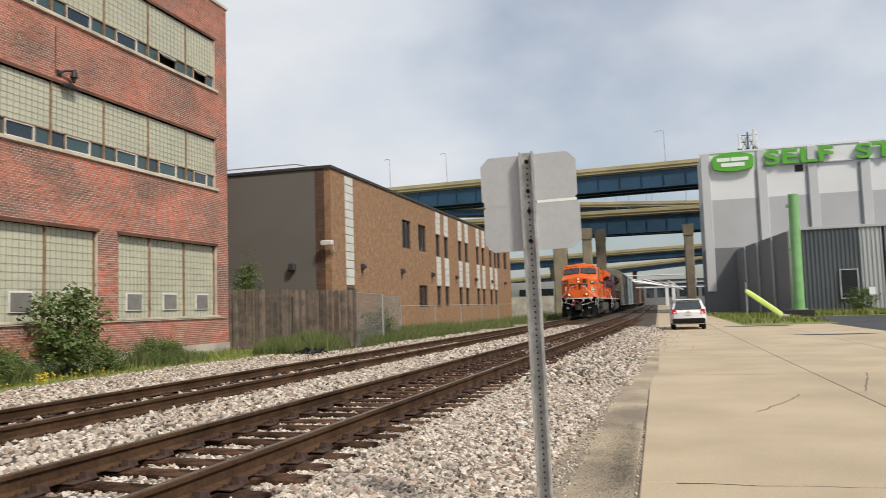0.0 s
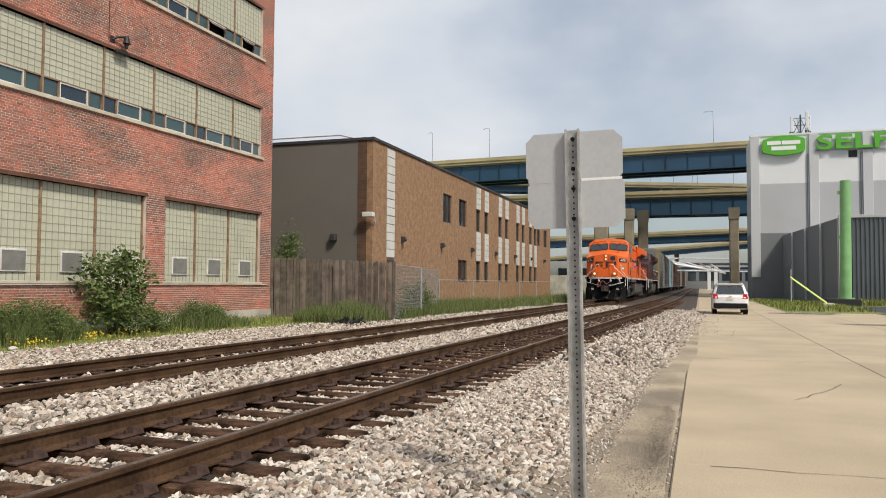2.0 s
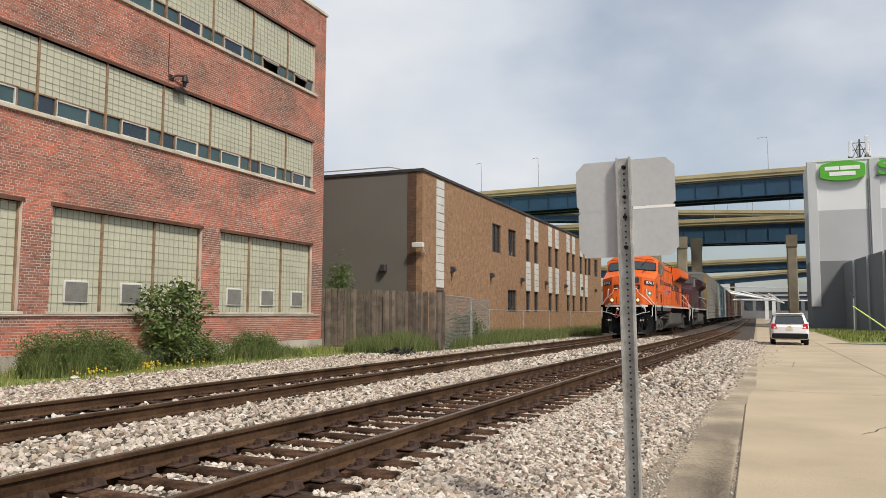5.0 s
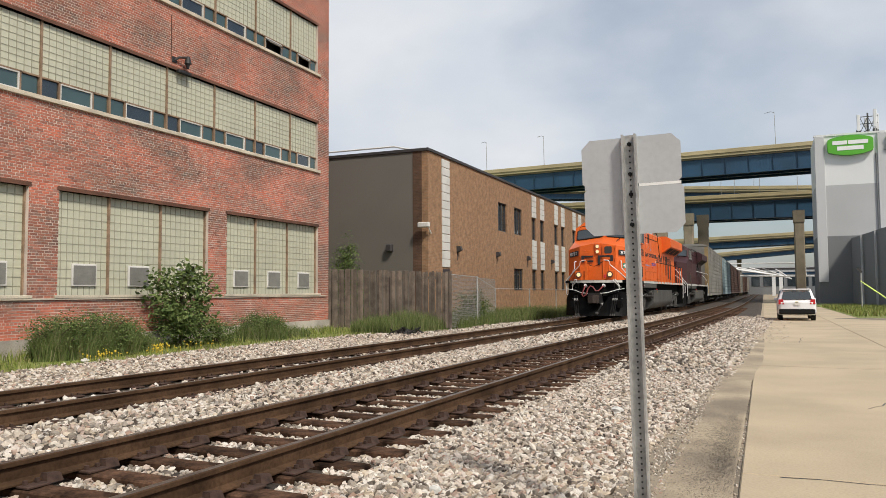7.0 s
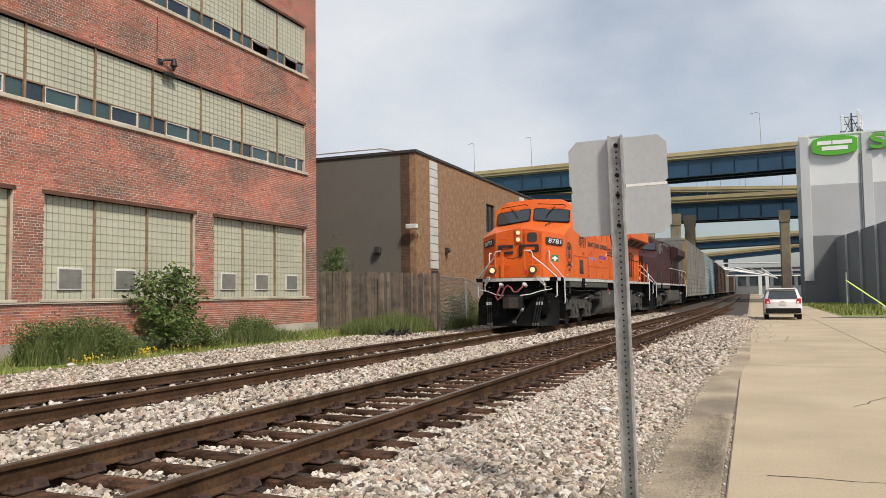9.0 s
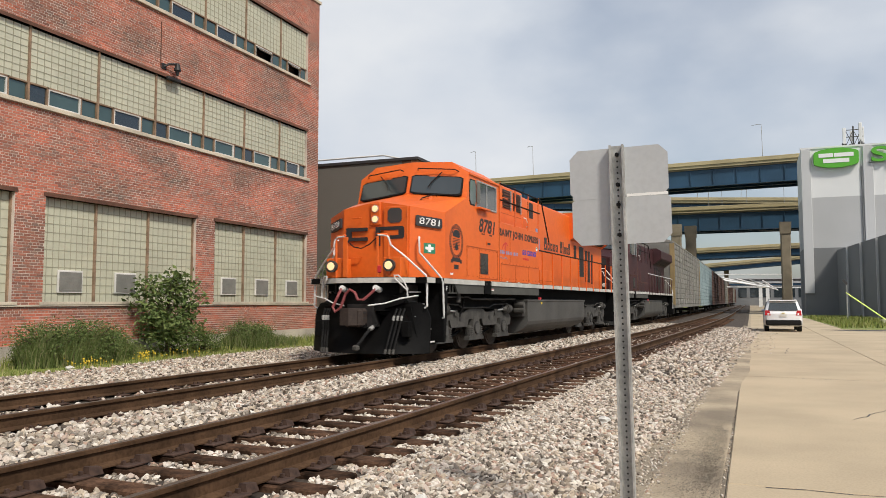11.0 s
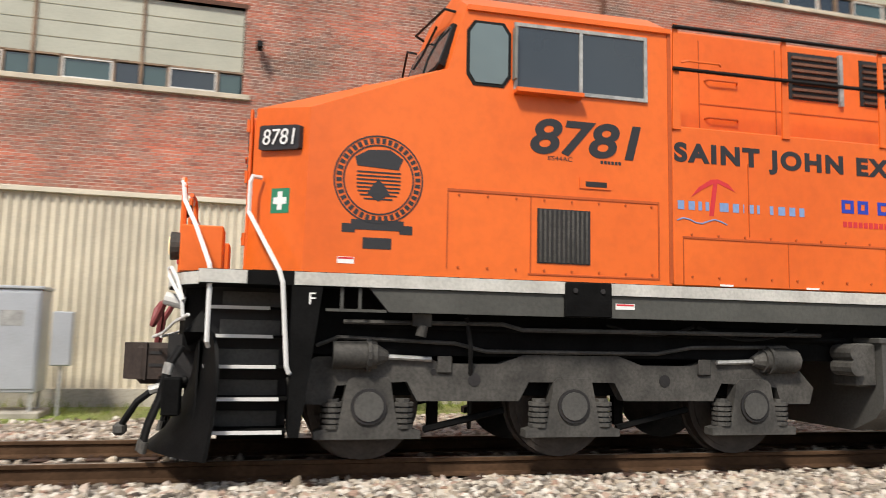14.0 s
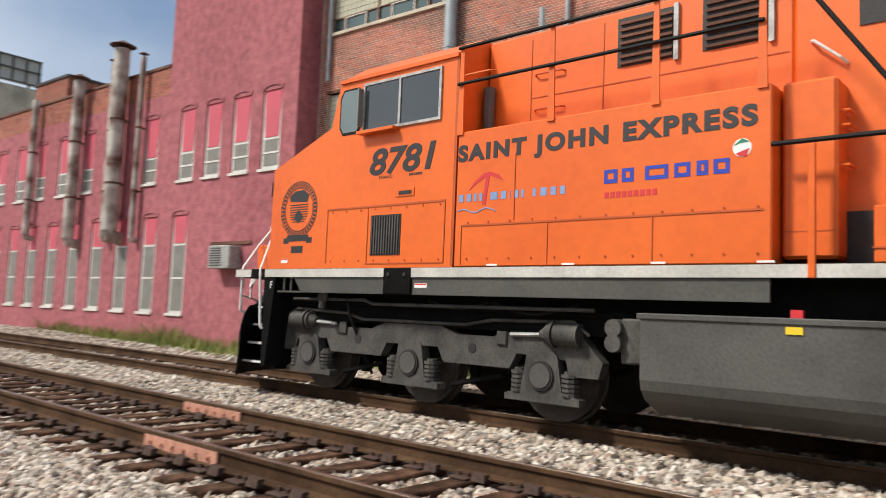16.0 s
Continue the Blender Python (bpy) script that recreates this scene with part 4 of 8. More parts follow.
def arch_window(parent, y0, y1, z0, z1, split):
    w = thing("window", "", "")
    w.parent = parent
    ym, r = (y0 + y1) / 2, (y1 - y0) / 2
    rise = 0.18
    arc = [(ym - r * math.cos(i * math.pi / 6), z1 - rise + rise * math.sin(i * math.pi / 6)) for i in range(7)]
    x = PX - 0.05
    part("window_frame", prism(bmesh.new(), arc + [(y1, z0), (y0, z0)], x - 0.05, x, "x"), FRAMEWHITE, w)
    zs = z0 + (z1 - z0) * split
    part("board", prism(bmesh.new(), [(a, b - 0.07) for a, b in arc[1:-1]] + [(y1 - 0.14, zs), (y0 + 0.14, zs)], x, x + 0.015, "x"), PINKBOARD, w, "bright red boarded upper sash")
    part("pane", mbox(x, y0 + 0.13, z0 + 0.1, x + 0.012, y1 - 0.13, zs - 0.08), VENTPANE, w)
    part("meeting_rail", mbox(x, y0 + 0.04, (z0 + zs) / 2 - 0.03, x + 0.025, y1 - 0.04, (z0 + zs) / 2 + 0.03), FRAMEWHITE, w)
    part("window_sill", mbox(PX - 0.16, y0 - 0.06, z0 - 0.1, PX + 0.06, y1 + 0.06, z0, bev=0.01), FRAMEWHITE, w)
    bm = bmesh.new()
    for i in range(6):
        (a, b), (c, d) = arc[i], arc[i + 1]
        hull(bm, [(PX + q, a, b) for q in (-0.03, 0.03)] + [(PX + q, c, d) for q in (-0.03, 0.03)] + [(PX + q, ym + (a - ym) * 1.15, b + 0.14) for q in (-0.03, 0.03)] + [(PX + q, ym + (c - ym) * 1.15, d + 0.14) for q in (-0.03, 0.03)])
    part("arch_hood", bm, PINKBRICK, w)


def build_mill():
    b = thing("painted_mill", "two-storey raspberry painted brick mill with arched windows", "building", kind="structure")
    upper = [(-19.95 - 1.58 * k, 5.82, 8.55) for k in range(4)] + [(-27.1, 5.85, 8.5), (-29.9, 5.85, 8.5), (-32.0, 5.85, 8.5), (-34.2, 5.85, 8.5), (-36.4, 5.85, 8.5), (-38.5, 5.85, 8.5), (-40.7, 5.85, 8.5)]
    lower = [(-24.8 - 1.98 * k, 1.05, 4.72) for k in range(9)]
    holes = [(y, y + 0.95, z0, z1 - 0.16) for y, z0, z1 in upper] + [(y, y + 0.95, z0, z1 - 0.16) for y, z0, z1 in lower]
    part("wall", wall_mesh(-60, -18.25, -0.3, 10.2, PX - 0.4, PX, holes), PINKBRICK, b)
    part("tower_wall", mbox(PX - 0.4, -25.6, 10.2, PX, -18.25, 15.5), PINKBRICK, b)
    part("tower_return", mbox(-24, -25.6, 10.2, PX - 0.4, -25.2, 15.5), PINKBRICK, b)
    part("side_wall", mbox(-24, -18.65, -0.3, PX - 0.4, -18.3, 15.5), PINKBRICK, b)
    part("roof", mbox(-40, -60, 9.6, PX - 0.4, -18.7, 9.8), COPING, b)
    # added filler, its near-black colour stands for the mill's shaded interior
    part("core", mbox(-39, -59, -0.2, PX - 1.0, -19, 9.5), SOOT_AND_SHADE, b)
    part("bare_brick_band", mbox(PX - 0.42, -60, 9.15, PX + 0.004, -25.62, 10.2), BRICK, b, "unpainted brick band under the roof")
    part("coping", mbox(PX - 0.45, -60, 10.2, PX + 0.05, -25.6, 10.3), RUSTBAR, b)
    for y, z0, z1 in upper:
        arch_window(b, y, y + 0.95, z0, z1, 0.38)
    for k, (y, z0, z1) in enumerate(lower):
        arch_window(b, y, y + 0.95, z0, z1, 0.68)
    ac = thing("air_conditioner", "grey window air conditioner in the painted wall", "air conditioner")
    part("case", mbox(PX, -21.8, 2.6, PX + 0.45, -20.65, 3.35, bev=0.02), GALV, ac)
    for k in range(8):
        part("fin", mbox(PX + 0.45, -21.7, 2.68 + k * 0.08, PX + 0.465, -21.1, 2.72 + k * 0.08), TANKGREY, ac)
    part("lintel", mbox(PX, -22.3, 3.42, PX + 0.05, -20.1, 3.52), RUSTBAR, b)
    for y, z0, z1, r, cap in ((-28.5, 4.1, 11.3, 0.30, True), (-29.3, 3.9, 10.9, 0.14, True), (-27.2, 3.8, 10.8, 0.11, True), (-32.0, 3.9, 10.6, 0.24, True), (-36.3, 4.2, 10.4, 0.16, False)):
        p = thing("flue_pipe", "rust-streaked metal flue strapped to the painted wall", "pipe", group="flue pipes on the mill")
        part("flue", cyl(bmesh.new(), (PX + r + 0.12, y, z0), (PX + r + 0.12, y, z1), r, seg=16), PIPERUST, p, smooth=True)
        for q in (0.25, 0.6):
            zz = z0 + (z1 - z0) * q
            part("band", cyl(bmesh.new(), (PX + r + 0.12, y, zz), (PX + r + 0.12, y, zz + 0.08), r + 0.02, seg=16), RUSTBAR, p)
            part("stay", mbox(PX, y - 0.03, zz, PX + 0.14, y + 0.03, zz + 0.06), RUSTBAR, p)
        part("elbow", tube(bmesh.new(), [(PX + r + 0.12, y, z0 + 0.05), (PX + r + 0.1, y, z0 - r * 0.6), (PX - 0.1, y, z0 - r)], r * 0.85, 12), PIPERUST, p)
        if cap:
            part("rain_cap", cyl(bmesh.new(), (PX + r + 0.12, y, z1 + 0.12), (PX + r + 0.12, y, z1 + 0.12 + r * 0.8), r * 1.7, 0.02, seg=16), RUSTBAR, p)
            for s in (-1, 1):
                part("cap_stay", mbox(PX + r + 0.11, y + s * r * 0.8 - 0.01, z1 - 0.05, PX + r + 0.13, y + s * r * 0.8 + 0.01, z1 + 0.16), RUSTBAR, p)
    # roofs and hoarding seen over the mill
    o = thing("far_brick_block", "plain brick block beyond the mill roof", "building", kind="structure")
    part("wall", mbox(-29.2, -63.5, 0, -25.8, -58, 18.1), BRICK, o)
    part("coping", mbox(-29.3, -63.6, 18.1, -25.7, -57.9, 18.3), COPING, o)
    part("window", mbox(-28.7, -57.99, 16.4, -28.1, -57.9, 17.3), DARKGLASS, o)
    f = thing("billboard", "back of a rooftop hoarding in white steel framing", "billboard", kind="structure")
    part("low_block", mbox(-30.1, -100, 0, -19.5, -72.5, 20.2), FOUND, f)
    part("panel", mbox(-30.4, -74.3, 20.9, -20.8, -74.1, 23.3), STGREY, f)
    for k in range(9):
        part("stud", mbox(-30.4 + k * 1.2, -74.1, 20.9, -30.25 + k * 1.2, -73.95, 23.3), TANKGREY, f)
    for z in (20.9, 22.1, 23.2):
        part("rail", mbox(-30.4, -74.0, z, -20.7, -73.85, z + 0.12), TANKGREY, f)
    for x in (-29.5, -26, -22):
        part("leg", mbox(x, -74.2, 20.2, x + 0.15, -74.0, 20.9), COPING, f)


build_mill()


# ---- tan brick building, with fences before it ----
def build_tan_block():
    X, Y0, Y1 = -14.0, 31.6, 75.0
    b = thing("tan_brick_building", "two-storey tan brick building with a grey end wall", "building", kind="structure")
    pairs = (48.5, 54.4, 60.2, 65.2)
    wins = [(41.6, 43.2, 5.05, 6.72), (44.7, 46.3, 5.05, 6.72), (44.55, 46.4, 1.6, 2.95), (68.6, 70.0, 5.0, 6.6), (71.6, 73.2, 5.0, 6.6)]
    strips = []
    for p in pairs:
        for q in (p, p + 2.05):
            strips.append(q)
            wins += [(q, q + 1.0, 4.95, 6.4), (q, q + 1.0, 1.6, 2.95)]
    part("wall", wall_mesh(Y0, Y1, 0.25, 8.0, X - 0.3, X, wins), TANBRICK, b)
    part("foundation", mbox(X - 0.3, Y0, -0.3, X + 0.03, Y1, 0.25), FOUND, b)
    part("corner_return", mbox(X - 0.75, Y0 - 0.012, -0.2, X - 0.3, Y0 + 0.3, 8.0), BROWNBRICK, b, "dark brown brick corner return")
    part("end_wall", mbox(-46, Y0, -0.3, X - 0.75, Y0 + 0.3, 8.0), STUCCO, b, "grey stucco end wall")
    part("far_wall", mbox(-46, Y1 - 0.3, -0.3, X - 0.3, Y1, 8.0), STUCCO, b)
    part("roof", mbox(-46, Y0 + 0.3, 7.5, X - 0.3, Y1 - 0.3, 7.7), COPING, b)
    # added filler: interior shade painted as a near-black block
    part("core", mbox(-45, Y0 + 1, -0.2, X - 0.8, Y1 - 1, 7.4), SOOT_AND_SHADE, b)
    part("coping", mbox(-46.1, Y0 - 0.06, 8.0, X + 0.07, Y1 + 0.06, 8.14, bev=0.01), COPING, b)
    part("roof_flashing", tube(bmesh.new(), [(-24, Y0 + 0.6, 8.15), (-22, Y0 + 0.6, 8.45), (-16, Y0 + 0.6, 8.45), (-15, Y0 + 0.6, 8.2)], 0.04, 6), FRAMEWHITE, b)
    for y0, y1, z0, z1 in wins:
        w = thing("window", "", "")
        w.parent = b
        part("pane", mbox(X - 0.2, y0, z0, X - 0.14, y1, z1), DARKGLASS, w)
        part("window_frame", wall_mesh(y0, y1, z0, z1, X - 0.14, X - 0.08, [(y0 + 0.05, y1 - 0.05, z0 + 0.06, z1 - 0.06)]), COPING, w)
        if y1 - y0 > 1.2:
            part("mullion", mbox(X - 0.13, (y0 + y1) / 2 - 0.03, z0, X - 0.09, (y0 + y1) / 2 + 0.03, z1), COPING, w)
    def panel_run(y0, y1, z0, z1, n):
        d = (z1 - z0) / n
        for k in range(n):
            part("white_panel", mbox(X, y0, z0 + k * d + 0.012, X + 0.05, y1, z0 + (k + 1) * d - 0.012, bev=0.012), WHITEPANEL, b)
    panel_run(33.2, 34.15, 2.7, 7.9, 13)
    for q in strips:
        panel_run(q, q + 1.0, 6.42, 7.9, 4)
        panel_run(q, q + 1.0, 2.98, 4.93, 5)
    part("side_door", mbox(X, 33.3, 1.9, X + 0.02, 34.2, 2.62), COPING, b)
    for k in range(7):
        y = 35.2 + k * 6.08
        l = thing("wall_pack_light", "small dark wall light on the tan brick", "lamp", group="wall lights on the tan building")
        part("back_plate", mbox(X, y - 0.12, 3.5, X + 0.04, y + 0.12, 3.8), COPING, l)
        part("hood", hull(bmesh.new(), [(X + 0.04, y - 0.12, 3.5), (X + 0.04, y + 0.12, 3.5), (X + 0.04, y - 0.12, 3.8), (X + 0.04, y + 0.12, 3.8), (X + 0.26, y - 0.12, 3.62), (X + 0.26, y + 0.12, 3.62), (X + 0.18, y - 0.12, 3.8), (X + 0.18, y + 0.12, 3.8)]), COPING, l)
        part("conduit", mbox(X, y - 0.015, 3.1, X + 0.02, y + 0.015, 3.5), COPING, l)
    l = thing("wall_pack_light", "small dark wall light on the grey end wall", "lamp", group="wall lights on the tan building")
    part("hood", mbox(-16.05, Y0 - 0.25, 3.4, -15.75, Y0, 3.75, bev=0.04), COPING, l)
    c = thing("security_camera", "white security camera on the building corner", "camera")
    part("arm", tube(bmesh.new(), [(X + 0.0, Y0 + 0.2, 4.3), (X + 0.15, Y0, 4.2), (X + 0.12, Y0 - 0.2, 4.45)], 0.03, 6), FRAMEWHITE, c)
    part("housing", mbox(X - 0.35, Y0 - 0.42, 4.45, X + 0.2, Y0 - 0.18, 4.68, bev=0.03), FRAMEWHITE, c)
    part("lens", cyl(bmesh.new(), (X - 0.36, Y0 - 0.3, 4.56), (X - 0.4, Y0 - 0.3, 4.56), 0.06), RUBBER, c)


build_tan_block()


def build_fences():
    f = thing("wooden_fence", "weathered grey-brown board fence between the buildings", "fence")
    rng = random.Random(4)
    n = 38
    for k in range(n):
        u = k / (n - 1)
        x, y, top = -16.2 + u * 4.85, 26.8 + u * 1.0, 2.5 - 0.2 * u + rng.uniform(-0.025, 0.025)
        d = 0.05 if k % 2 else 0.0
        w = 0.070 if k % 2 == 0 else 0.052
        part("board", prism(bmesh.new(), [(x - w, 0.12), (x + w, 0.12), (x + w, top - 0.05), (x + w - 0.03, top), (x - w + 0.03, top), (x - w, top - 0.05)], y - 0.022 - 0.09 + d, y - 0.09 + d, "y"), FENCEWOOD, f)
    for z in (0.6, 2.05):
        r = part("rail", mbox(0, 0, 0, 4.85, 0.06, 0.09), FENCEWOOD, f)
        r.matrix_basis = pose(-16.25, 26.8, z, 0, 0, math.degrees(math.atan2(1.0, 4.75)))
    for k in range(3):
        part("post", mbox(-16.2 + k * 2.37 - 0.06, 26.9 + k * 0.5, 0, -16.2 + k * 2.37 + 0.06, 27.05 + k * 0.5, 2.35), FENCEWOOD, f)
    c = thing("chain_link_fence", "sagging galvanised chain-link fence on thin posts", "fence")
    pts = [(-11.4, 27.9, 2.25), (-11.6, 31.5, 2.2), (-12.3, 36, 1.7), (-12.3, 42, 1.7), (-12.3, 48, 1.7), (-12.3, 54, 1.7), (-12.3, 60, 1.7), (-12.3, 68, 1.7)]
    for (x, y, h) in pts:
        part("post", cyl(bmesh.new(), (x, y, 0), (x, y, h), 0.035, seg=8), GALV, c)
    for (a, b) in zip(pts[:2], pts[1:3]):
        bm = bmesh.new()
        n = 26
        for k in range(-n, n + 1):
            u0, u1 = k / n, k / n + 0.5
            for fl in (0, 1):
                lo, hi = max(0.0, u0), min(1.0, u1)
                if hi <= lo:
                    continue
                z0, z1 = (lo - u0) / 0.5, (hi - u0) / 0.5
                if fl:
                    z0, z1 = 1 - z0, 1 - z1
                p = [Vector((a[0] + (b[0] - a[0]) * u, a[1] + (b[1] - a[1]) * u, 0.1 + z * (a[2] - 0.15))) for u, z in ((lo, z0), (hi, z1))]
                tube(bm, p, 0.007, 3)
        part("mesh", bm, GALV, c)
    for (a, b) in zip(pts, pts[1:]):
        part("top_rail", tube(bmesh.new(), [(a[0], a[1], a[2] - 0.03), (b[0], b[1], b[2] - 0.03)], 0.018, 6), GALV, c)
    part("brace", tube(bmesh.new(), [(-11.6, 31.5, 1.9), (-12.2, 35.4, 0.1)], 0.02, 6), GALV, c)


build_fences()


# ---- highway flyovers ----
def flyover(y, z_top, z_bot, width, x0=-260.0, x1=220.0, slope=0.0, turn=0.0, lamps=(), mast_h=4.4):
    b = thing("highway_flyover", "highway flyover on blue steel girders with a tan parapet", "bridge", pose(0, y, 0, 0, -slope, turn), group="highway flyovers", kind="structure")
    part("deck", mbox(x0, 0.3, z_top - 1.15, x1, width - 0.3, z_top - 0.8), PIER, b)
    for yy in (0.0, width - 0.35):
        part("parapet", mbox(x0, yy, z_top - 0.95, x1, yy + 0.35, z_top, bev=0.03), PARAPET, b)
        part("ledge", mbox(x0, yy - 0.12, z_top - 0.55, x1, yy, z_top - 0.42), PARAPET, b)
    h = z_top - 1.3 - z_bot
    for k in range(3):
        yy = 0.5 + k * (width - 1.0) / 2
        g = part("girder", mbox(x0, yy - 0.03, z_bot, x1, yy + 0.03, z_top - 1.15), BRIDGEBLUE, b)
        part("flange", mbox(x0, yy - 0.3, z_bot - 0.06, x1, yy + 0.3, z_bot), BRIDGEBLUE, g)
        if k == 0:
            for i in range(40):
                x = -70 + i * 3.0
                part("stiffener", mbox(x, yy - 0.2, z_bot, x + 0.04, yy - 0.03, z_top - 1.15), BRIDGEBLUE, g)
    for x in lamps:
        l = part("light_mast", cyl(bmesh.new(), (x, 0.15, z_top), (x, 0.15, z_top + mast_h), 0.05, 0.035, seg=6), GALV, b)
        part("light_arm", tube(bmesh.new(), [(x, 0.15, z_top + mast_h - 0.1), (x - 0.4, 0.6, z_top + mast_h + 0.15), (x - 1.2, 1.2, z_top + mast_h + 0.15)], 0.035, 5), GALV, l)
    return b


flyover(110, 20.95, 17.5, 6.5, lamps=(-38.5, -29.4, 2.4), slope=0.95)
flyover(122, 16.02, 12.32, 6.0, lamps=(-5.5, -3.6, -0.1, 5.0), mast_h=3.0)
flyover(137, 18.95, 16.9, 5, x0=-90.0, x1=60.0, slope=-3.0, lamps=(-26, -9, -2), mast_h=2.4)
flyover(160, 12.45, 10.25, 6, x0=-120.0, x1=120.0, slope=1.7)
flyover(200, 11.65, 9.75, 6, x0=-60.0, x1=70.0, slope=4.5)
flyover(255, 8.6, 6.6, 6, slope=-0.3)


def piers():
    for x0, x1, y, z in ((4.05, 5.3, 113, 12.3), (-10.2, -8.9, 112, 12.4), (-8.5, -7.1, 115, 12.4), (-14.6, -12.6, 113, 16.8), (-40, -38.6, 113, 16.8), (18, 19.4, 114, 16.8), (-22, -20.6, 164, 10.3), (-6, -5, 206, 10.0), (12, 13, 165, 10.6)):
        p = thing("bridge_pier", "weathered concrete pier under the flyover", "pier", group="bridge piers", kind="structure")
        part("shaft", mbox(x0, y, -0.2, x1, y + 1.6, z - 1.2, bev=0.12), PIER, p)
        part("cap", hull(bmesh.new(), [(x0 - 0.05, y - 0.1, z - 1.6), (x1 + 0.05, y - 0.1, z - 1.6), (x0 - 0.05, y + 1.7, z - 1.6), (x1 + 0.05, y + 1.7, z - 1.6), (x0 - 0.12, y - 0.2, z), (x1 + 0.12, y - 0.2, z), (x0 - 0.12, y + 1.8, z), (x1 + 0.12, y + 1.8, z)]), PIER, p)


piers()


def far_street():
    # low street bridge with white steel framing, and far storeys closing the view
    f = thing("street_bridge", "low white steel framed bridge across the street end", "bridge", kind="structure")
    part("deck", mbox(-60, 230, 6.6, 60, 236, 8.0), STGREY, f)
    part("dark_side", mbox(-60, 229.9, 7.2, 60, 230, 7.7), COPING, f)
    for k in range(6):
        part("frame", tube(bmesh.new(), [(-12 + k * 3.0, 170 + k * 9, 7.0), (4 + k * 0.6, 182 + k * 9, 4.6)], 0.16, 5), STWHITE, f)
    part("frame", tube(bmesh.new(), [(-13, 170, 7.2), (8, 171, 7.0), (8, 171, 4.6)], 0.14, 5), STWHITE, f)
    part("frame", tube(bmesh.new(), [(-6, 185, 4.8), (16, 187, 4.5)], 0.14, 5), STWHITE, f)
    for x in (-6.5, 2.2, 4.0):
        part("post", mbox(x, 228, 0, x + 0.9, 229, 6.6), STWHITE, f)
    b = thing("distant_building", "long dark glazed building at the far end", "building", kind="structure")
    part("block", mbox(-90, 300, -0.2, 90, 330, 7.5), STDARK, b)
    for k in range(30):
        part("window", mbox(-60 + k * 4, 299.9, 3.0, -57.2 + k * 4, 300, 6.4), DARKGLASS, b)
    l = thing("rail_side_building", "low grey buildings beyond the flyovers", "building", kind="structure")
    part("block", mbox(-70, 150, -0.2, -18, 175, 6.0), STGREY, l)
    for k in range(10):
        part("window", mbox(-60 + k * 4.2, 149.9, 2.2, -57.4 + k * 4.2, 150, 4.6), DARKGLASS, l)
    part("wall", mbox(-40, 96, -0.2, -12.6, 96.5, 2.6), FOUND, l)


far_street()


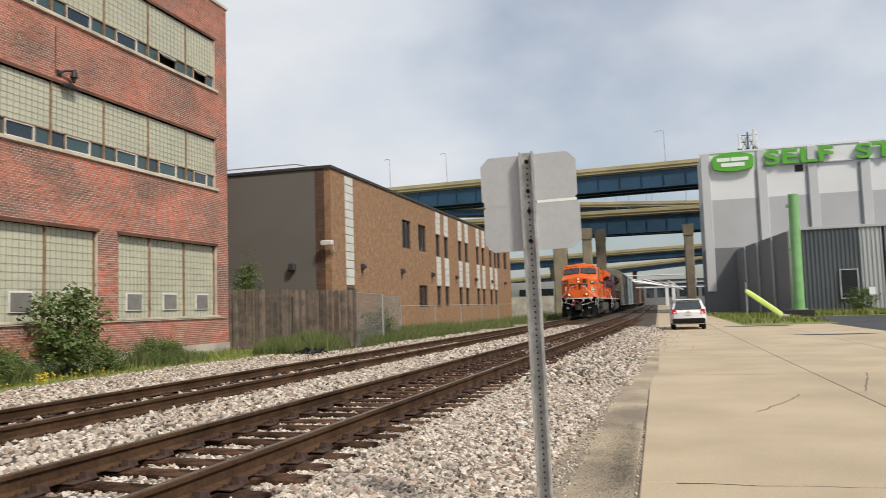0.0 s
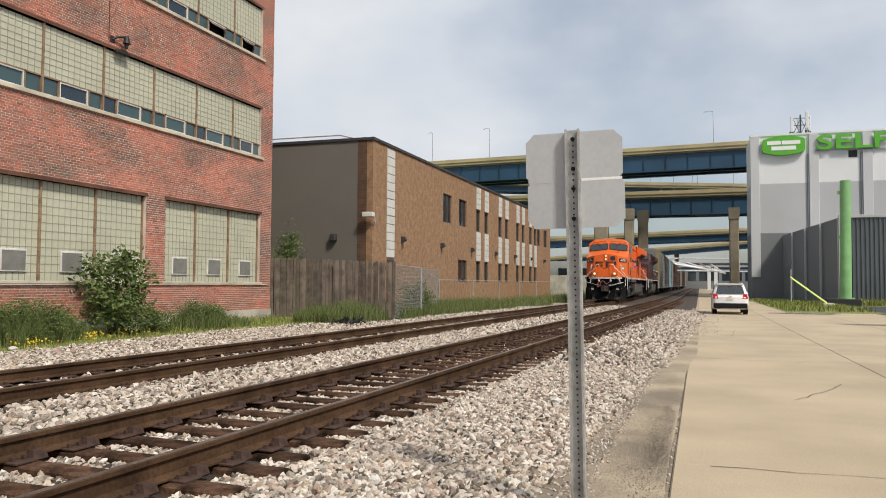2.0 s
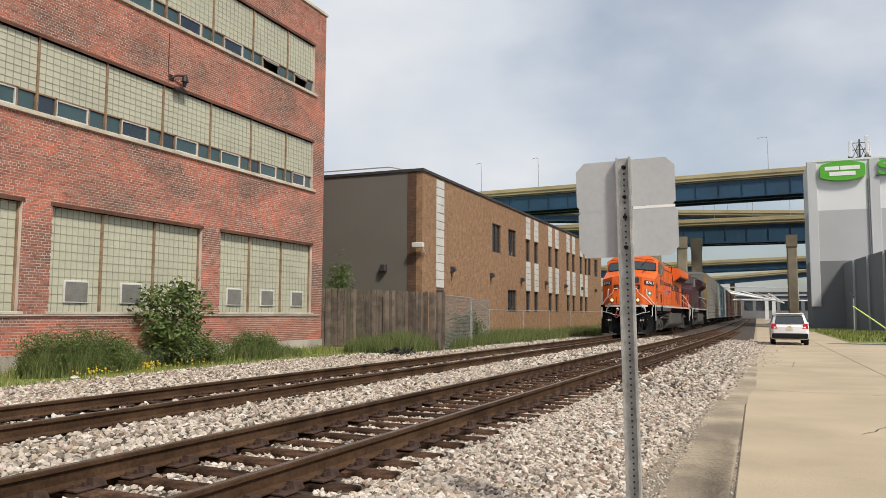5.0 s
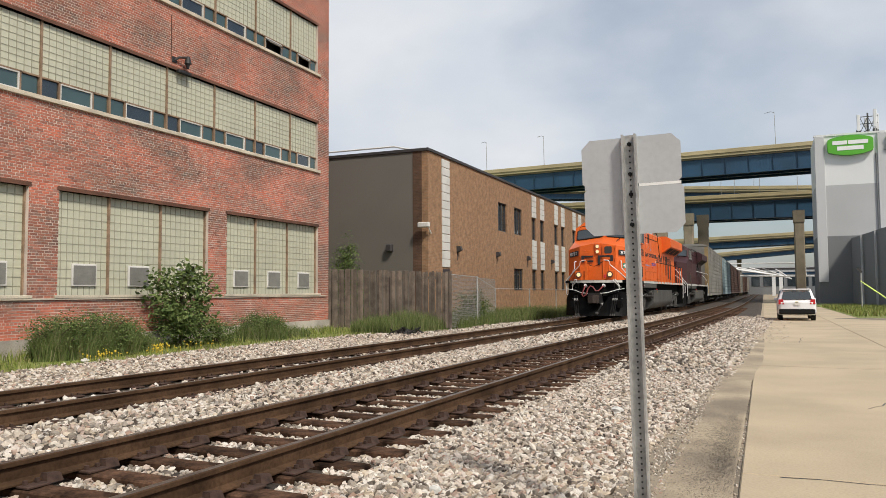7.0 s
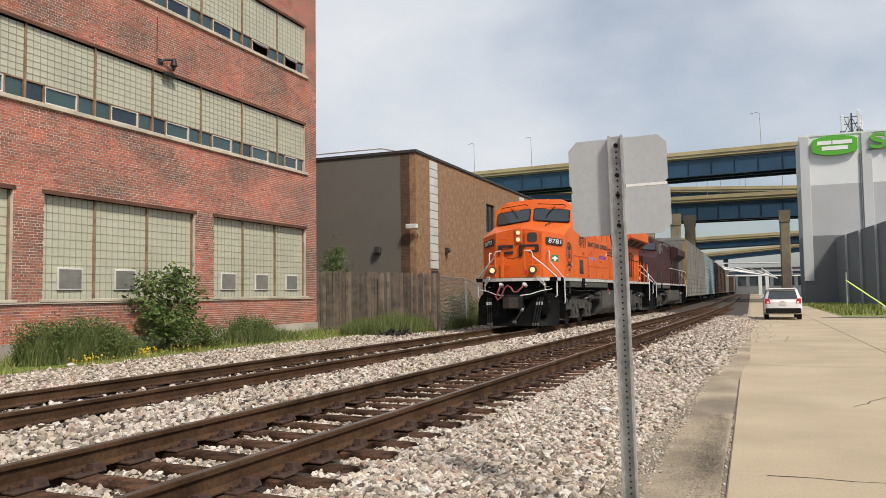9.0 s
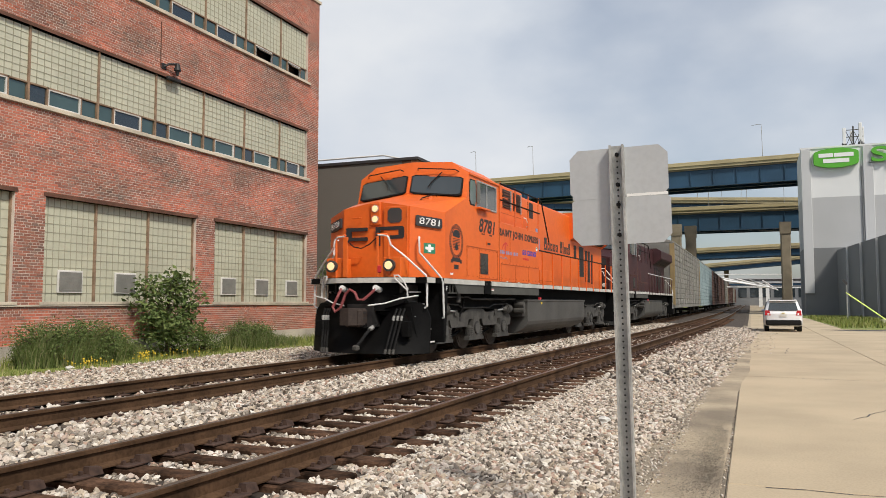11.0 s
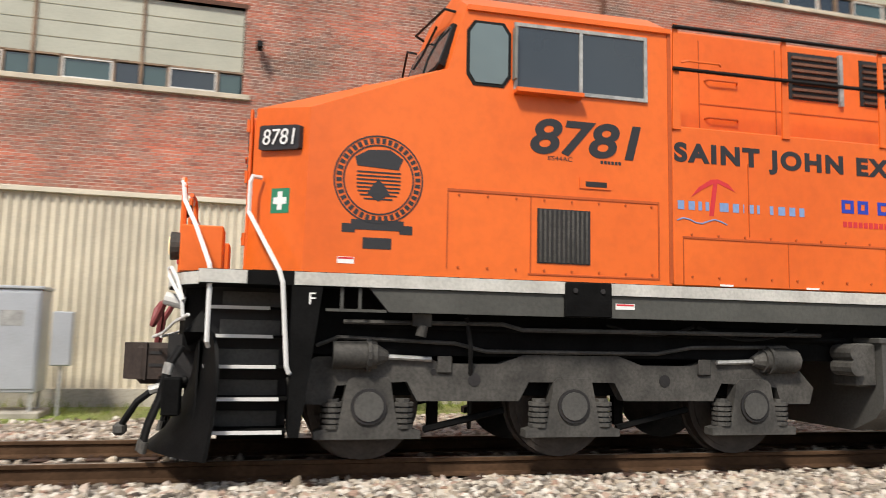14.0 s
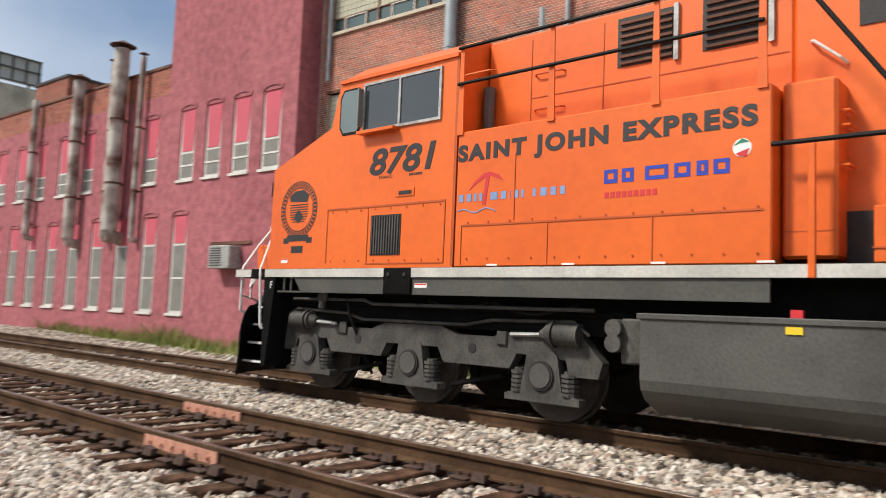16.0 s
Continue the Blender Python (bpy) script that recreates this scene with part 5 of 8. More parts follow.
# ---- storage warehouse ----
def build_storage():
    b = thing("storage_warehouse", "tall white and grey storage warehouse with green signs", "building", kind="structure")
    Y, X0, X1 = 95.0, 5.8, 62.0
    part("lower_wall", mbox(X0, Y, -0.2, X1, Y + 8, 7.5), STDARK, b)
    part("middle_wall", mbox(X0, Y, 7.5, X1, Y + 8, 13.2), STGREY, b)
    part("upper_wall", mbox(X0, Y, 13.2, X1, Y + 8, 18.75), STWHITE, b)
    part("parapet", mbox(X0 - 0.1, Y - 0.1, 18.75, X1, Y + 0.4, 18.95), STWHITE, b)
    for k in range(8):
        x = X0 if k == 0 else 6.6 + k * 5.42
        part("pilaster", mbox(x - 0.05, Y - 0.22, 2.4 if k == 0 else 7.5, x + 0.95, Y + 0.02, 18.7, bev=0.03), STPIL, b)
        if k:
            part("downpipe", cyl(bmesh.new(), (x - 0.2, Y - 0.1, 7.5), (x - 0.2, Y - 0.1, 16.5), 0.07, seg=6), STDARK, b)
    s = thing("storage_sign", "green rounded sign board with pale writing", "sign")
    half = [(2.26, 0.45), (2.20, 0.68), (2.0, 0.78), (1.5, 0.93), (0.8, 1.06), (0.0, 1.11)]
    ring = half + [(-a, b) for a, b in half[-2::-1]]
    prof = [(9.3 + a, 17.53 + b) for a, b in ring] + [(9.3 + a, 17.53 - b) for a, b in ring[::-1]]
    part("board", prism(bmesh.new(), prof, Y - 0.55, Y, "y"), GREENSIGN, s)
    for x0, x1, z0, z1 in ((7.55, 9.0, 17.62, 18.05), (9.1, 11.05, 17.62, 18.05), (8.0, 10.6, 16.98, 17.42)):
        part("text_bar", mbox(x0, Y - 0.58, z0, x1, Y - 0.55, z1), WHITELET, s)
    s2 = thing("sign_letters", "large green channel letters along the warehouse parapet", "sign")
    lettering("SELF  STORAGE", 2.3, on_my(12.7, Y - 0.35, 16.9), GREENSIGN, s2, extrude=0.15, width=26.5, bold=0.04)
    part("raceway", mbox(12.6, Y - 0.22, 16.75, 40, Y, 16.85), STGREY, s2)
    m = thing("cell_antenna", "cluster of white panel antennas on the warehouse roof", "antenna")
    for x, dy, z0, z1 in ((10.35, 0.3, 19.3, 21.1), (11.95, 0.0, 19.6, 21.55), (12.25, 0.9, 19.4, 21.2), (11.2, 1.2, 19.7, 20.9)):
        a = part("panel", mbox(x - 0.17, Y + 0.6 + dy, z0, x + 0.17, Y + 0.8 + dy, z1, bev=0.04), STWHITE, m)
        part("pole", cyl(bmesh.new(), (x, Y + 0.9 + dy, 18.7), (x, Y + 0.9 + dy, z1 - 0.2), 0.06, seg=6), GALV, a)
        part("radio_unit", mbox(x - 0.22, Y + 0.95 + dy, 18.95, x + 0.22, Y + 1.2 + dy, 19.45, bev=0.03), TANKGREY, a)
    for z in (19.15, 20.1, 20.9):
        part("frame_bar", cyl(bmesh.new(), (10.3, Y + 1.3, z), (12.3, Y + 1.3, z), 0.045, seg=6), TANKGREY, m)
    for x0, x1 in ((10.5, 11.3), (11.3, 12.1), (11.3, 10.5), (12.1, 11.3)):
        part("brace", cyl(bmesh.new(), (x0, Y + 1.3, 19.0), (x1, Y + 1.3, 20.9), 0.035, seg=5), TANKGREY, m)
    part("mast", cyl(bmesh.new(), (11.3, Y + 1.3, 18.7), (11.3, Y + 1.3, 21.3), 0.09, seg=8), TANKGREY, m)
    part("vent_grille", mbox(16.0, Y - 0.03, 15.9, 16.9, Y, 16.7), SOOT_AND_SHADE, b)
    # annex in grey ribbed cladding
    a = thing("clad_annex", "low grey ribbed-steel annex before the warehouse", "building", kind="structure")
    part("core", hull(bmesh.new(), [(11.2, 70.15, -0.2), (60, 70.15, -0.2), (60, 94.9, -0.2), (9.1, 94.9, -0.2), (11.2, 70.15, 7.2), (60, 70.15, 7.2), (60, 94.9, 7.2), (9.1, 94.9, 7.2)]), STDARK, a)
    x = 11.1
    while x < 44:
        part("sheet", ribbed(bmesh.new(), x, x + 2.65, 0.3, 7.1, 70.1, 0.33, 0.07, "y", -1), STGREY if 16.3 < x < 17.0 or x > 26 and x < 28 else CORRUG, a)
        x += 2.65 if not 16.3 < x < 17 else 1.6
    for k in range(4):
        u = k / 4
        part("panel_joint", mbox(11.0 - 2.1 * u - 0.1, 70.1 + 24.7 * u, 0, 11.05 - 2.1 * u + 0.02, 70.3 + 24.7 * u, 7.1), STGREY, a)
    part("eave", mbox(11.0, 69.95, 7.1, 60, 70.2, 7.35, bev=0.02), STGREY, a)
    part("corner_trim", mbox(10.98, 69.95, 0, 11.4, 70.25, 7.1), STGREY, a)
    for x in (14.75, 18.9):
        w = part("window", mbox(x, 69.93, 1.3, x + 1.25, 70.0, 3.6), DARKGLASS, a)
        part("window_frame", wall_mesh(x - 0.08, x + 1.33, 1.22, 3.68, 69.9, 69.98, [(x, x + 1.25, 1.3, 3.6)], "y"), STGREY, w)
    p = thing("green_pipe_column", "tall light green pipe column on a dark base", "column", pose(10.12, 62, 0, 0, 0.6, 0))
    part("pipe", cyl(bmesh.new(), (0, 0, 0.5), (0, 0, 9.2), 0.40, 0.37, seg=20), GREENPIPE, p, smooth=True)
    part("plinth", mbox(-1.3, -0.7, -0.1, 0.9, 0.7, 0.55, bev=0.04), SOOT_AND_SHADE, p)
    part("flange", cyl(bmesh.new(), (0, 0, 0.5), (0, 0, 0.62), 0.6, seg=20), GREENPIPE, p)
    for z in (4.9, 8.2):
        part("lug", mbox(-0.55, -0.1, z, -0.35, 0.1, z + 0.25), GREENPIPE, p)
    global LIME
    LIME = thing("lime_fabric_blade", "flat lime-yellow fabric blade leaning over the kerb", "banner")
    ring = [(0.20 * math.cos(a), 0.045 * math.sin(a)) for a in [q * math.pi / 6 for q in range(12)]]
    bm = bmesh.new()
    rows = [[bm.verts.new((x * k, y * k, z)) for x, y in ring] for z, k in ((0.0, 0.7), (0.15, 0.95), (1.5, 1.0), (2.6, 0.92), (2.85, 0.75), (2.95, 0.4))]
    for p0, p1 in zip(rows, rows[1:]):
        for q in range(12):
            bm.faces.new((p0[q], p0[(q + 1) % 12], p1[(q + 1) % 12], p1[q]))
    bm.faces.new(rows[0][::-1])
    bm.faces.new(rows[-1])
    part("blade", bm, LIMEPIPE, LIME, smooth=True)
    part("spine", cyl(bmesh.new(), (0, 0, 0), (0, 0, 2.97), 0.035, seg=6), LIMEPIPE, LIME)
    foot = one("blade_foot", mbox(8.05, 57.6, -0.05, 8.75, 58.4, 0.3, bev=0.05), FOUND, "pale concrete lump at the foot of the blade", "footing")
    k = thing("white_notice_post", "small white notice on a thin leaning post", "sign", Matrix.Translation((16.2, 66, 0)))
    part("post", cyl(bmesh.new(), (0, 0, 0), (-0.1, 0, 2.0), 0.03, seg=6), GALV, k)
    part("board", mbox(-0.35, -0.03, 1.5, 0.1, 0.0, 2.1), WHITELET, k)
    l = thing("yard_camera_pole", "thin grey pole with a tilted floodlight", "lamp", Matrix.Translation((6.9, 66, 0)))
    part("pole", cyl(bmesh.new(), (0, 0, 0), (0, 0, 3.0), 0.05, seg=6), GALV, l)
    part("head", hull(bmesh.new(), [(-0.2, -0.1, 3.2), (-0.2, 0.1, 3.2), (0.1, -0.1, 2.9), (0.1, 0.1, 2.9), (-0.3, -0.1, 3.1), (-0.3, 0.1, 3.1), (0.0, -0.1, 2.75), (0.0, 0.1, 2.75)]), COPING, l)


build_storage()


def closing_blocks():
    # plain street front behind and beside the camera
    b = thing("street_front", "plain brick street front across the road", "building", kind="structure")
    part("wall", mbox(24, -70, -0.2, 34, 4, 6.0), BRICK, b)
    part("coping", mbox(23.9, -70.1, 6.0, 34.1, 4.1, 6.2), SILL, b)


closing_blocks()


# ---- locomotives: x to the sides, y back from the pilot, z over the rail ----
WHEEL_R = 0.535


def quad_patch(corners, u0, u1, v0, v1, off, thick, cut=0.0):
    """A thin plate on a flat or slightly twisted face: corners bottom-left, bottom-right, top-right, top-left."""
    a, b, c, d = (Vector(p) for p in corners)
    at = lambda u, v: a * (1 - u) * (1 - v) + b * u * (1 - v) + c * u * v + d * (1 - u) * v
    n = (b - a).cross(d - a).normalized()
    cu, cv = cut * (u1 - u0), cut * (v1 - v0)
    uv = [(u0 + cu, v0), (u1 - cu, v0), (u1, v0 + cv), (u1, v1 - cv), (u1 - cu, v1), (u0 + cu, v1), (u0, v1 - cv), (u0, v0 + cv)] if cut else [(u0, v0), (u1, v0), (u1, v1), (u0, v1)]
    bm = bmesh.new()
    hull(bm, [at(u, v) + n * off for u, v in uv] + [at(u, v) + n * (off + thick) for u, v in uv])
    return bm


def build_truck(loco, y_mid, flip):
    t = thing("truck", "", "")
    t.parent = loco
    t.matrix_basis = pose(0, y_mid, 0, 0, 0, 180 if flip else 0)
    prof = [(-2.75, 0.78), (-2.5, 0.98), (-1.55, 1.0), (-1.3, 0.93), (-0.75, 0.93), (-0.5, 1.02), (0.5, 1.02), (0.75, 0.93), (1.3, 0.93), (1.55, 1.0), (2.5, 0.98), (2.75, 0.72), (2.7, 0.55), (2.35, 0.55), (2.3, 0.72), (1.65, 0.76), (1.55, 0.58), (0.55, 0.58), (0.45, 0.76), (-0.45, 0.76), (-0.55, 0.58), (-1.55, 0.58), (-1.65, 0.76), (-2.3, 0.72), (-2.35, 0.55), (-2.7, 0.55)]
    for s in (-1, 1):
        part("side_frame", prism(bmesh.new(), prof, s * 1.02, s * 1.17, "x"), TRUCKGREY, t)
        for k in (-1, 0, 1):
            y = 2.007 * k
            j = part("journal_box", prism(bmesh.new(), [(y - 0.49, 0.24), (y + 0.49, 0.24), (y + 0.49, 0.31), (y + 0.27, 0.37), (y + 0.20, 0.76), (y + 0.16, 0.80), (y - 0.16, 0.80), (y - 0.20, 0.76), (y - 0.27, 0.37), (y - 0.49, 0.31)], s * 1.05, s * 1.2, "x"), TRUCKGREY, t)
            part("bearing_cap", cyl(bmesh.new(), (s * 1.2, y, 0.535), (s * 1.235, y, 0.535), 0.135, seg=18), TANKGREY, j)
            part("bearing_ring", cyl(bmesh.new(), (s * 1.2, y, 0.535), (s * 1.222, y, 0.535), 0.165, seg=18), SOOT_AND_SHADE, j)
            for d in (-0.33, 0.33):
                bm = bmesh.new()
                for q in range(5):
                    cyl(bm, (s * 1.12, y + d, 0.335 + q * 0.05), (s * 1.12, y + d, 0.37 + q * 0.05), 0.105 if q % 2 == 0 else 0.10, seg=10)
                cyl(bm, (s * 1.12, y + d, 0.33), (s * 1.12, y + d, 0.6), 0.07, seg=8)
                part("spring", bm, TRUCKGREY, t)
        for y, q in ((-2.15, 0.9), (2.3, -0.9)):
            c = part("brake_cylinder", cyl(bmesh.new(), (s * 1.2, y - 0.2, 1.0), (s * 1.2, y + 0.2, 1.0), 0.125, seg=14), TRUCKGREY, t, smooth=True)
            part("cylinder_flange", cyl(bmesh.new(), (s * 1.2, y + q * 0.12, 1.0), (s * 1.2, y + q * 0.16, 1.0), 0.15, seg=14), TRUCKGREY, c)
            part("cylinder_neck", cyl(bmesh.new(), (s * 1.2, y + q * 0.2, 1.0), (s * 1.2, y + q * 0.34, 0.99), 0.11, 0.05, seg=12), TRUCKGREY, c)
            part("slack_bracket", mbox(min(s * 1.17, s * 1.2), y + q * 0.95 - 0.07, 0.84, max(s * 1.17, s * 1.2), y + q * 0.95 + 0.07, 1.0, bev=0.01), TRUCKGREY, c)
            part("piston_rod", tube(bmesh.new(), [(s * 1.2, y, 1.0), (s * 1.2, y + q * 0.8, 0.97)], 0.025, 6), GALV, c)
        part("brake_pipe", tube(bmesh.new(), [(s * 1.19, -2.5, 1.08), (s * 1.19, -2.3, 1.16), (s * 1.19, -1.2, 1.12), (s * 1.19, -0.9, 1.05), (s * 1.19, 0.9, 1.05), (s * 1.19, 1.3, 1.12), (s * 1.19, 2.4, 1.14), (s * 1.19, 2.6, 1.0)], 0.02, 6), TRUCKGREY, t)
        bm = bmesh.new()
        for y in (-1.0, 1.0):
            cyl(bm, (s * 1.165, y, 0.78), (s * 1.176, y, 0.78), 0.062, seg=14)
            cyl(bm, (s * 1.165, y * 1.4, 0.85), (s * 1.176, y * 1.4, 0.85), 0.03, seg=10)
        # near-black discs paint the shade inside the frame holes
        part("frame_hole_shade", bm, SOOT_AND_SHADE, t)
        for y in (-1.0, 1.0):
            part("brake_shoe", mbox(s * 0.7 - 0.05, y - 0.35, 0.3, s * 0.7 + 0.05, y - 0.25, 0.6), BLACKP, t)
            part("brake_lever", tube(bmesh.new(), [(s * 1.0, y - 0.45, 0.3), (s * 1.0, y + 0.35, 0.48)], 0.035, 5), BLACKP, t)
    part("bolster", mbox(-1.0, -2.4, 0.62, 1.0, 2.4, 0.9), BLACKP, t)
    wheels = []
    for k in (-1, 0, 1):
        bm = bmesh.new()
        cyl(bm, (-1.03, 0, 0), (1.03, 0, 0), 0.085, seg=10)
        for s in (-1, 1):
            cyl(bm, (s * 0.70, 0, 0), (s * 0.83, 0, 0), WHEEL_R, seg=28)
            cyl(bm, (s * 0.68, 0, 0), (s * 0.71, 0, 0), WHEEL_R + 0.028, seg=28)
            cyl(bm, (s * 0.83, 0, 0), (s * 0.845, 0, 0), WHEEL_R - 0.06, seg=28)
            for a in range(3):
                q = a * 2.094
                cyl(bm, (s * 0.84, 0.3 * math.cos(q), 0.3 * math.sin(q)), (s * 0.856, 0.3 * math.cos(q), 0.3 * math.sin(q)), 0.04, seg=8)
        w = part("wheelset", bm, WHEELSTEEL, t)
        wheels.append((w, 2.007 * k, -1 if flip else 1))
    return wheels


def side_rail(loco, x, pts, r=0.02, mt=None, name="handrail"):
    return part(name, tube(bmesh.new(), [(x, y, z) for y, z in pts], r, 6), mt or HANDWHITE, loco)


def build_loco(name, label, paint, deck, lead):
    L = thing(name, label, "locomotive", group="locomotives")
    # frame, deck and skirts
    part("frame", mbox(-1.15, 1.45, 1.0, 1.15, 20.7, 1.6), BLACKP, L)
    part("deck_plate", mbox(-1.5, 1.08, 1.6, 1.5, 20.3, 1.725), BLACKP, L)
    lip = [(-1.2, 0.62), (-1.0, 0.49), (-0.6, 0.33), (0.0, 0.25), (0.6, 0.33), (1.0, 0.49), (1.2, 0.62)]
    part("front_deck", prism(bmesh.new(), lip + [(1.2, 0.64), (1.46, 0.64), (1.46, 1.09), (-1.46, 1.09), (-1.46, 0.64), (-1.2, 0.64)], 1.6, 1.725, "z"), BLACKP, L)
    part("end_sheet", prism(bmesh.new(), [(a * 0.66, b + 0.12) for a, b in lip] + [(0.79, 1.44), (-0.79, 1.44)], 1.0, 1.6, "z"), BLACKP, L)
    for s in (-1, 1):
        part("white_stripe", mbox(s * 1.5 - 0.01, 1.44, 1.605, s * 1.5 + 0.01, 20.3, 1.72), deck, L)
        prof = [(2.1, 1.60), (2.28, 1.39), (8.7, 1.39), (8.7, 1.60)]
        part("skirt", prism(bmesh.new(), prof, s * 1.44, s * 1.485, "x"), SKIRT, L)
        j = part("jacking_pad", mbox(s * 1.49 - 0.03, 3.95, 1.39, s * 1.49 + 0.03, 4.43, 1.72, bev=0.01), BLACKP, L)
        for y in (4.05, 4.33):
            part("bolt", cyl(bmesh.new(), (s * 1.52, y, 1.64), (s * 1.535, y, 1.64), 0.025, seg=8), SOOT_AND_SHADE, j)
    for s in (-1, 1):
        for y in (1.86, 2.02):
            part("skirt_post", mbox(s * 1.46 - 0.012, y - 0.014, 1.40, s * 1.46 + 0.012, y + 0.014, 1.60), SKIRT, L)
        part("skirt_ledge", mbox(s * 1.46 - 0.012, 1.72, 1.385, s * 1.46 + 0.012, 2.26, 1.41), SKIRT, L)
        bk = part("drain_bracket", mbox(s * 1.36 - 0.02, 2.52, 1.27, s * 1.36 + 0.02, 2.70, 1.39, bev=0.008), TRUCKGREY, L)
        part("drain_pipe", cyl(bmesh.new(), (s * 1.36, 2.60, 1.18), (s * 1.36, 2.62, 1.28), 0.05, seg=10), TRUCKGREY, bk)
        part("sand_pipe", tube(bmesh.new(), [(s * 1.3, 3.05, 1.36), (s * 1.28, 3.1, 1.1), (s * 1.1, 3.15, 0.7), (s * 0.9, 3.2, 0.3)], 0.024, 6), RUBBER, L)
        part("train_line", tube(bmesh.new(), [(s * 1.3, 1.9, 1.30), (s * 1.3, 3.4, 1.31), (s * 1.32, 3.6, 1.26), (s * 1.32, 6.9, 1.27)], 0.022, 6), TRUCKGREY, L)
        part("cable_loop", tube(bmesh.new(), [(s * 1.25, 4.5 + 0.12 * k, 1.33 - 0.09 * math.sin(k * math.pi / 8)) for k in range(9)], 0.018, 5), RUBBER, L)
        part("cable_loop", tube(bmesh.new(), [(s * 1.25, 5.5 + 0.13 * k, 1.33 - 0.12 * math.sin(k * math.pi / 9)) for k in range(10)], 0.018, 5), RUBBER, L)
        vb = part("motor_duct", mbox(min(s * 0.9, s * 1.12), 3.55, 1.02, max(s * 0.9, s * 1.12), 4.15, 1.36, bev=0.02), SOOT_AND_SHADE, L)
        for k in range(5):
            part("bellows_rib", mbox(min(s * 1.12, s * 1.14), 3.56, 1.05 + k * 0.06, max(s * 1.12, s * 1.14), 4.14, 1.075 + k * 0.06), BLACKP, vb)
        part("bottle", cyl(bmesh.new(), (s * 1.03, 5.19, 3.42), (s * 1.03, 5.19, 3.98), 0.075, seg=12), TANKGREY, L, "dark fire bottle in a niche")
        for z in (3.62, 4.05):
            # lead engine's grab irons take the darker orange as painted shading
            part("cabinet_grab", tube(bmesh.new(), [(s * 0.95, 5.82, z), (s * 1.0, 5.85, z), (s * 1.0, 6.2, z), (s * 0.95, 6.23, z)], 0.011, 6), SEAM if lead else RUSTBAR, L)
        bm = bmesh.new()
        for y0, z0, y1, z1 in ((5.75, 3.4, 5.762, 4.5), (6.72, 3.4, 6.732, 4.5), (5.75, 3.78, 8.7, 3.792), (5.85, 3.45, 8.6, 3.462)):
            bx(bm, min(s * 0.95, s * 0.957), y0, z0, max(s * 0.95, s * 0.957), y1, z1)
        part("panel_seam", bm, SEAM if lead else RUSTBAR, L)
    for s in (-1, 1):
        part("step_stripe", mbox(min(s * 1.46, s * 1.475), 0.64, 1.605, max(s * 1.46, s * 1.475), 1.04, 1.72), deck, L)
    part("front_stripe", prism(bmesh.new(), [(a, b - 0.012) for a, b in lip] + [(a, b) for a, b in lip[::-1]], 1.605, 1.715, "z"), deck, L)
    # pilot and plough
    tops = ((0.0, 0.60), (0.34, 0.60), (0.46, 0.80), (0.62, 1.0), (0.85, 1.14), (1.1, 1.2), (1.28, 1.17), (1.39, 1.05), (1.46, 0.86))
    cols = [(-x, z) for x, z in tops[:0:-1]] + list(tops)
    bm = bmesh.new()
    skins = []
    for back in (0.0, 0.03):
        grid = []
        for x, zt in cols:
            q = abs(x) / 1.46
            yb, yt = 0.13 + 0.62 * q ** 2.4, 0.50 + 0.32 * q ** 1.6
            grid.append([bm.verts.new((x, yt - (yt - yb) * (1 - v) ** 1.9 + back, 0.10 + (zt - 0.10) * v)) for v in (0, 0.12, 0.25, 0.4, 0.6, 0.8, 1.0)])
        for p, q in zip(grid, grid[1:]):
            for k in range(6):
                bm.faces.new((p[k], q[k], q[k + 1], p[k + 1]) if not back else (p[k], p[k + 1], q[k + 1], q[k]))
        skins.append(grid)
    f, r = skins
    rim = [(i, 0) for i in range(len(cols))] + [(len(cols) - 1, k) for k in range(1, 7)] + [(i, 6) for i in range(len(cols) - 2, -1, -1)] + [(0, k) for k in range(5, 0, -1)]
    for (a, b), (c, d) in zip(rim, rim[1:] + rim[:1]):
        bm.faces.new((f[a][b], r[a][b], r[c][d], f[c][d]))
    part("plough", bm, PLOUGH, L, "curved black snow plough blade", smooth=True)
    part("plough_backing", mbox(-0.78, 0.82, 0.2, 0.78, 1.44, 0.89), BLACKP, L)
    part("pilot_beam", mbox(-0.78, 0.62, 0.9, 0.78, 0.95, 0.995, bev=0.02), BLACKP, L)
    c = part("coupler", mbox(-0.2, 0.0, 0.66, 0.2, 0.42, 1.06, bev=0.05), COUPLERRUST, L)
    part("coupler_shank", mbox(-0.2, 0.2, 0.62, 0.2, 0.66, 0.76, bev=0.02), BLACKP, c)
    part("knuckle", hull(bmesh.new(), [(-0.22, -0.12, 0.7), (0.0, -0.14, 0.7), (-0.22, 0.1, 0.7), (0.22, 0.1, 0.7), (-0.22, -0.12, 1.06), (0.0, -0.14, 1.06), (-0.22, 0.1, 1.06), (0.22, 0.1, 1.06)]), COUPLERRUST, c)
    part("draft_pocket", mbox(-0.3, 0.3, 0.66, 0.3, 0.7, 1.15), SOOT_AND_SHADE, L)
    part("rear_coupler", mbox(-0.16, 20.6, 0.74, 0.16, 21.25, 1.04, bev=0.04), TRUCKGREY, L)
    for s in (-1, 1):
        # stepped side wells at the front corners
        part("step_cheek", prism(bmesh.new(), [(1.44, 0.30), (1.53, 0.30), (1.69, 1.6), (1.42, 1.6)], s * 0.82, s * 1.5, "x"), BLACKP, L)
        part("step_back", mbox(min(s * 0.80, s * 0.84), 0.66, 0.3, max(s * 0.80, s * 0.84), 1.43, 1.6), SOOT_AND_SHADE, L)
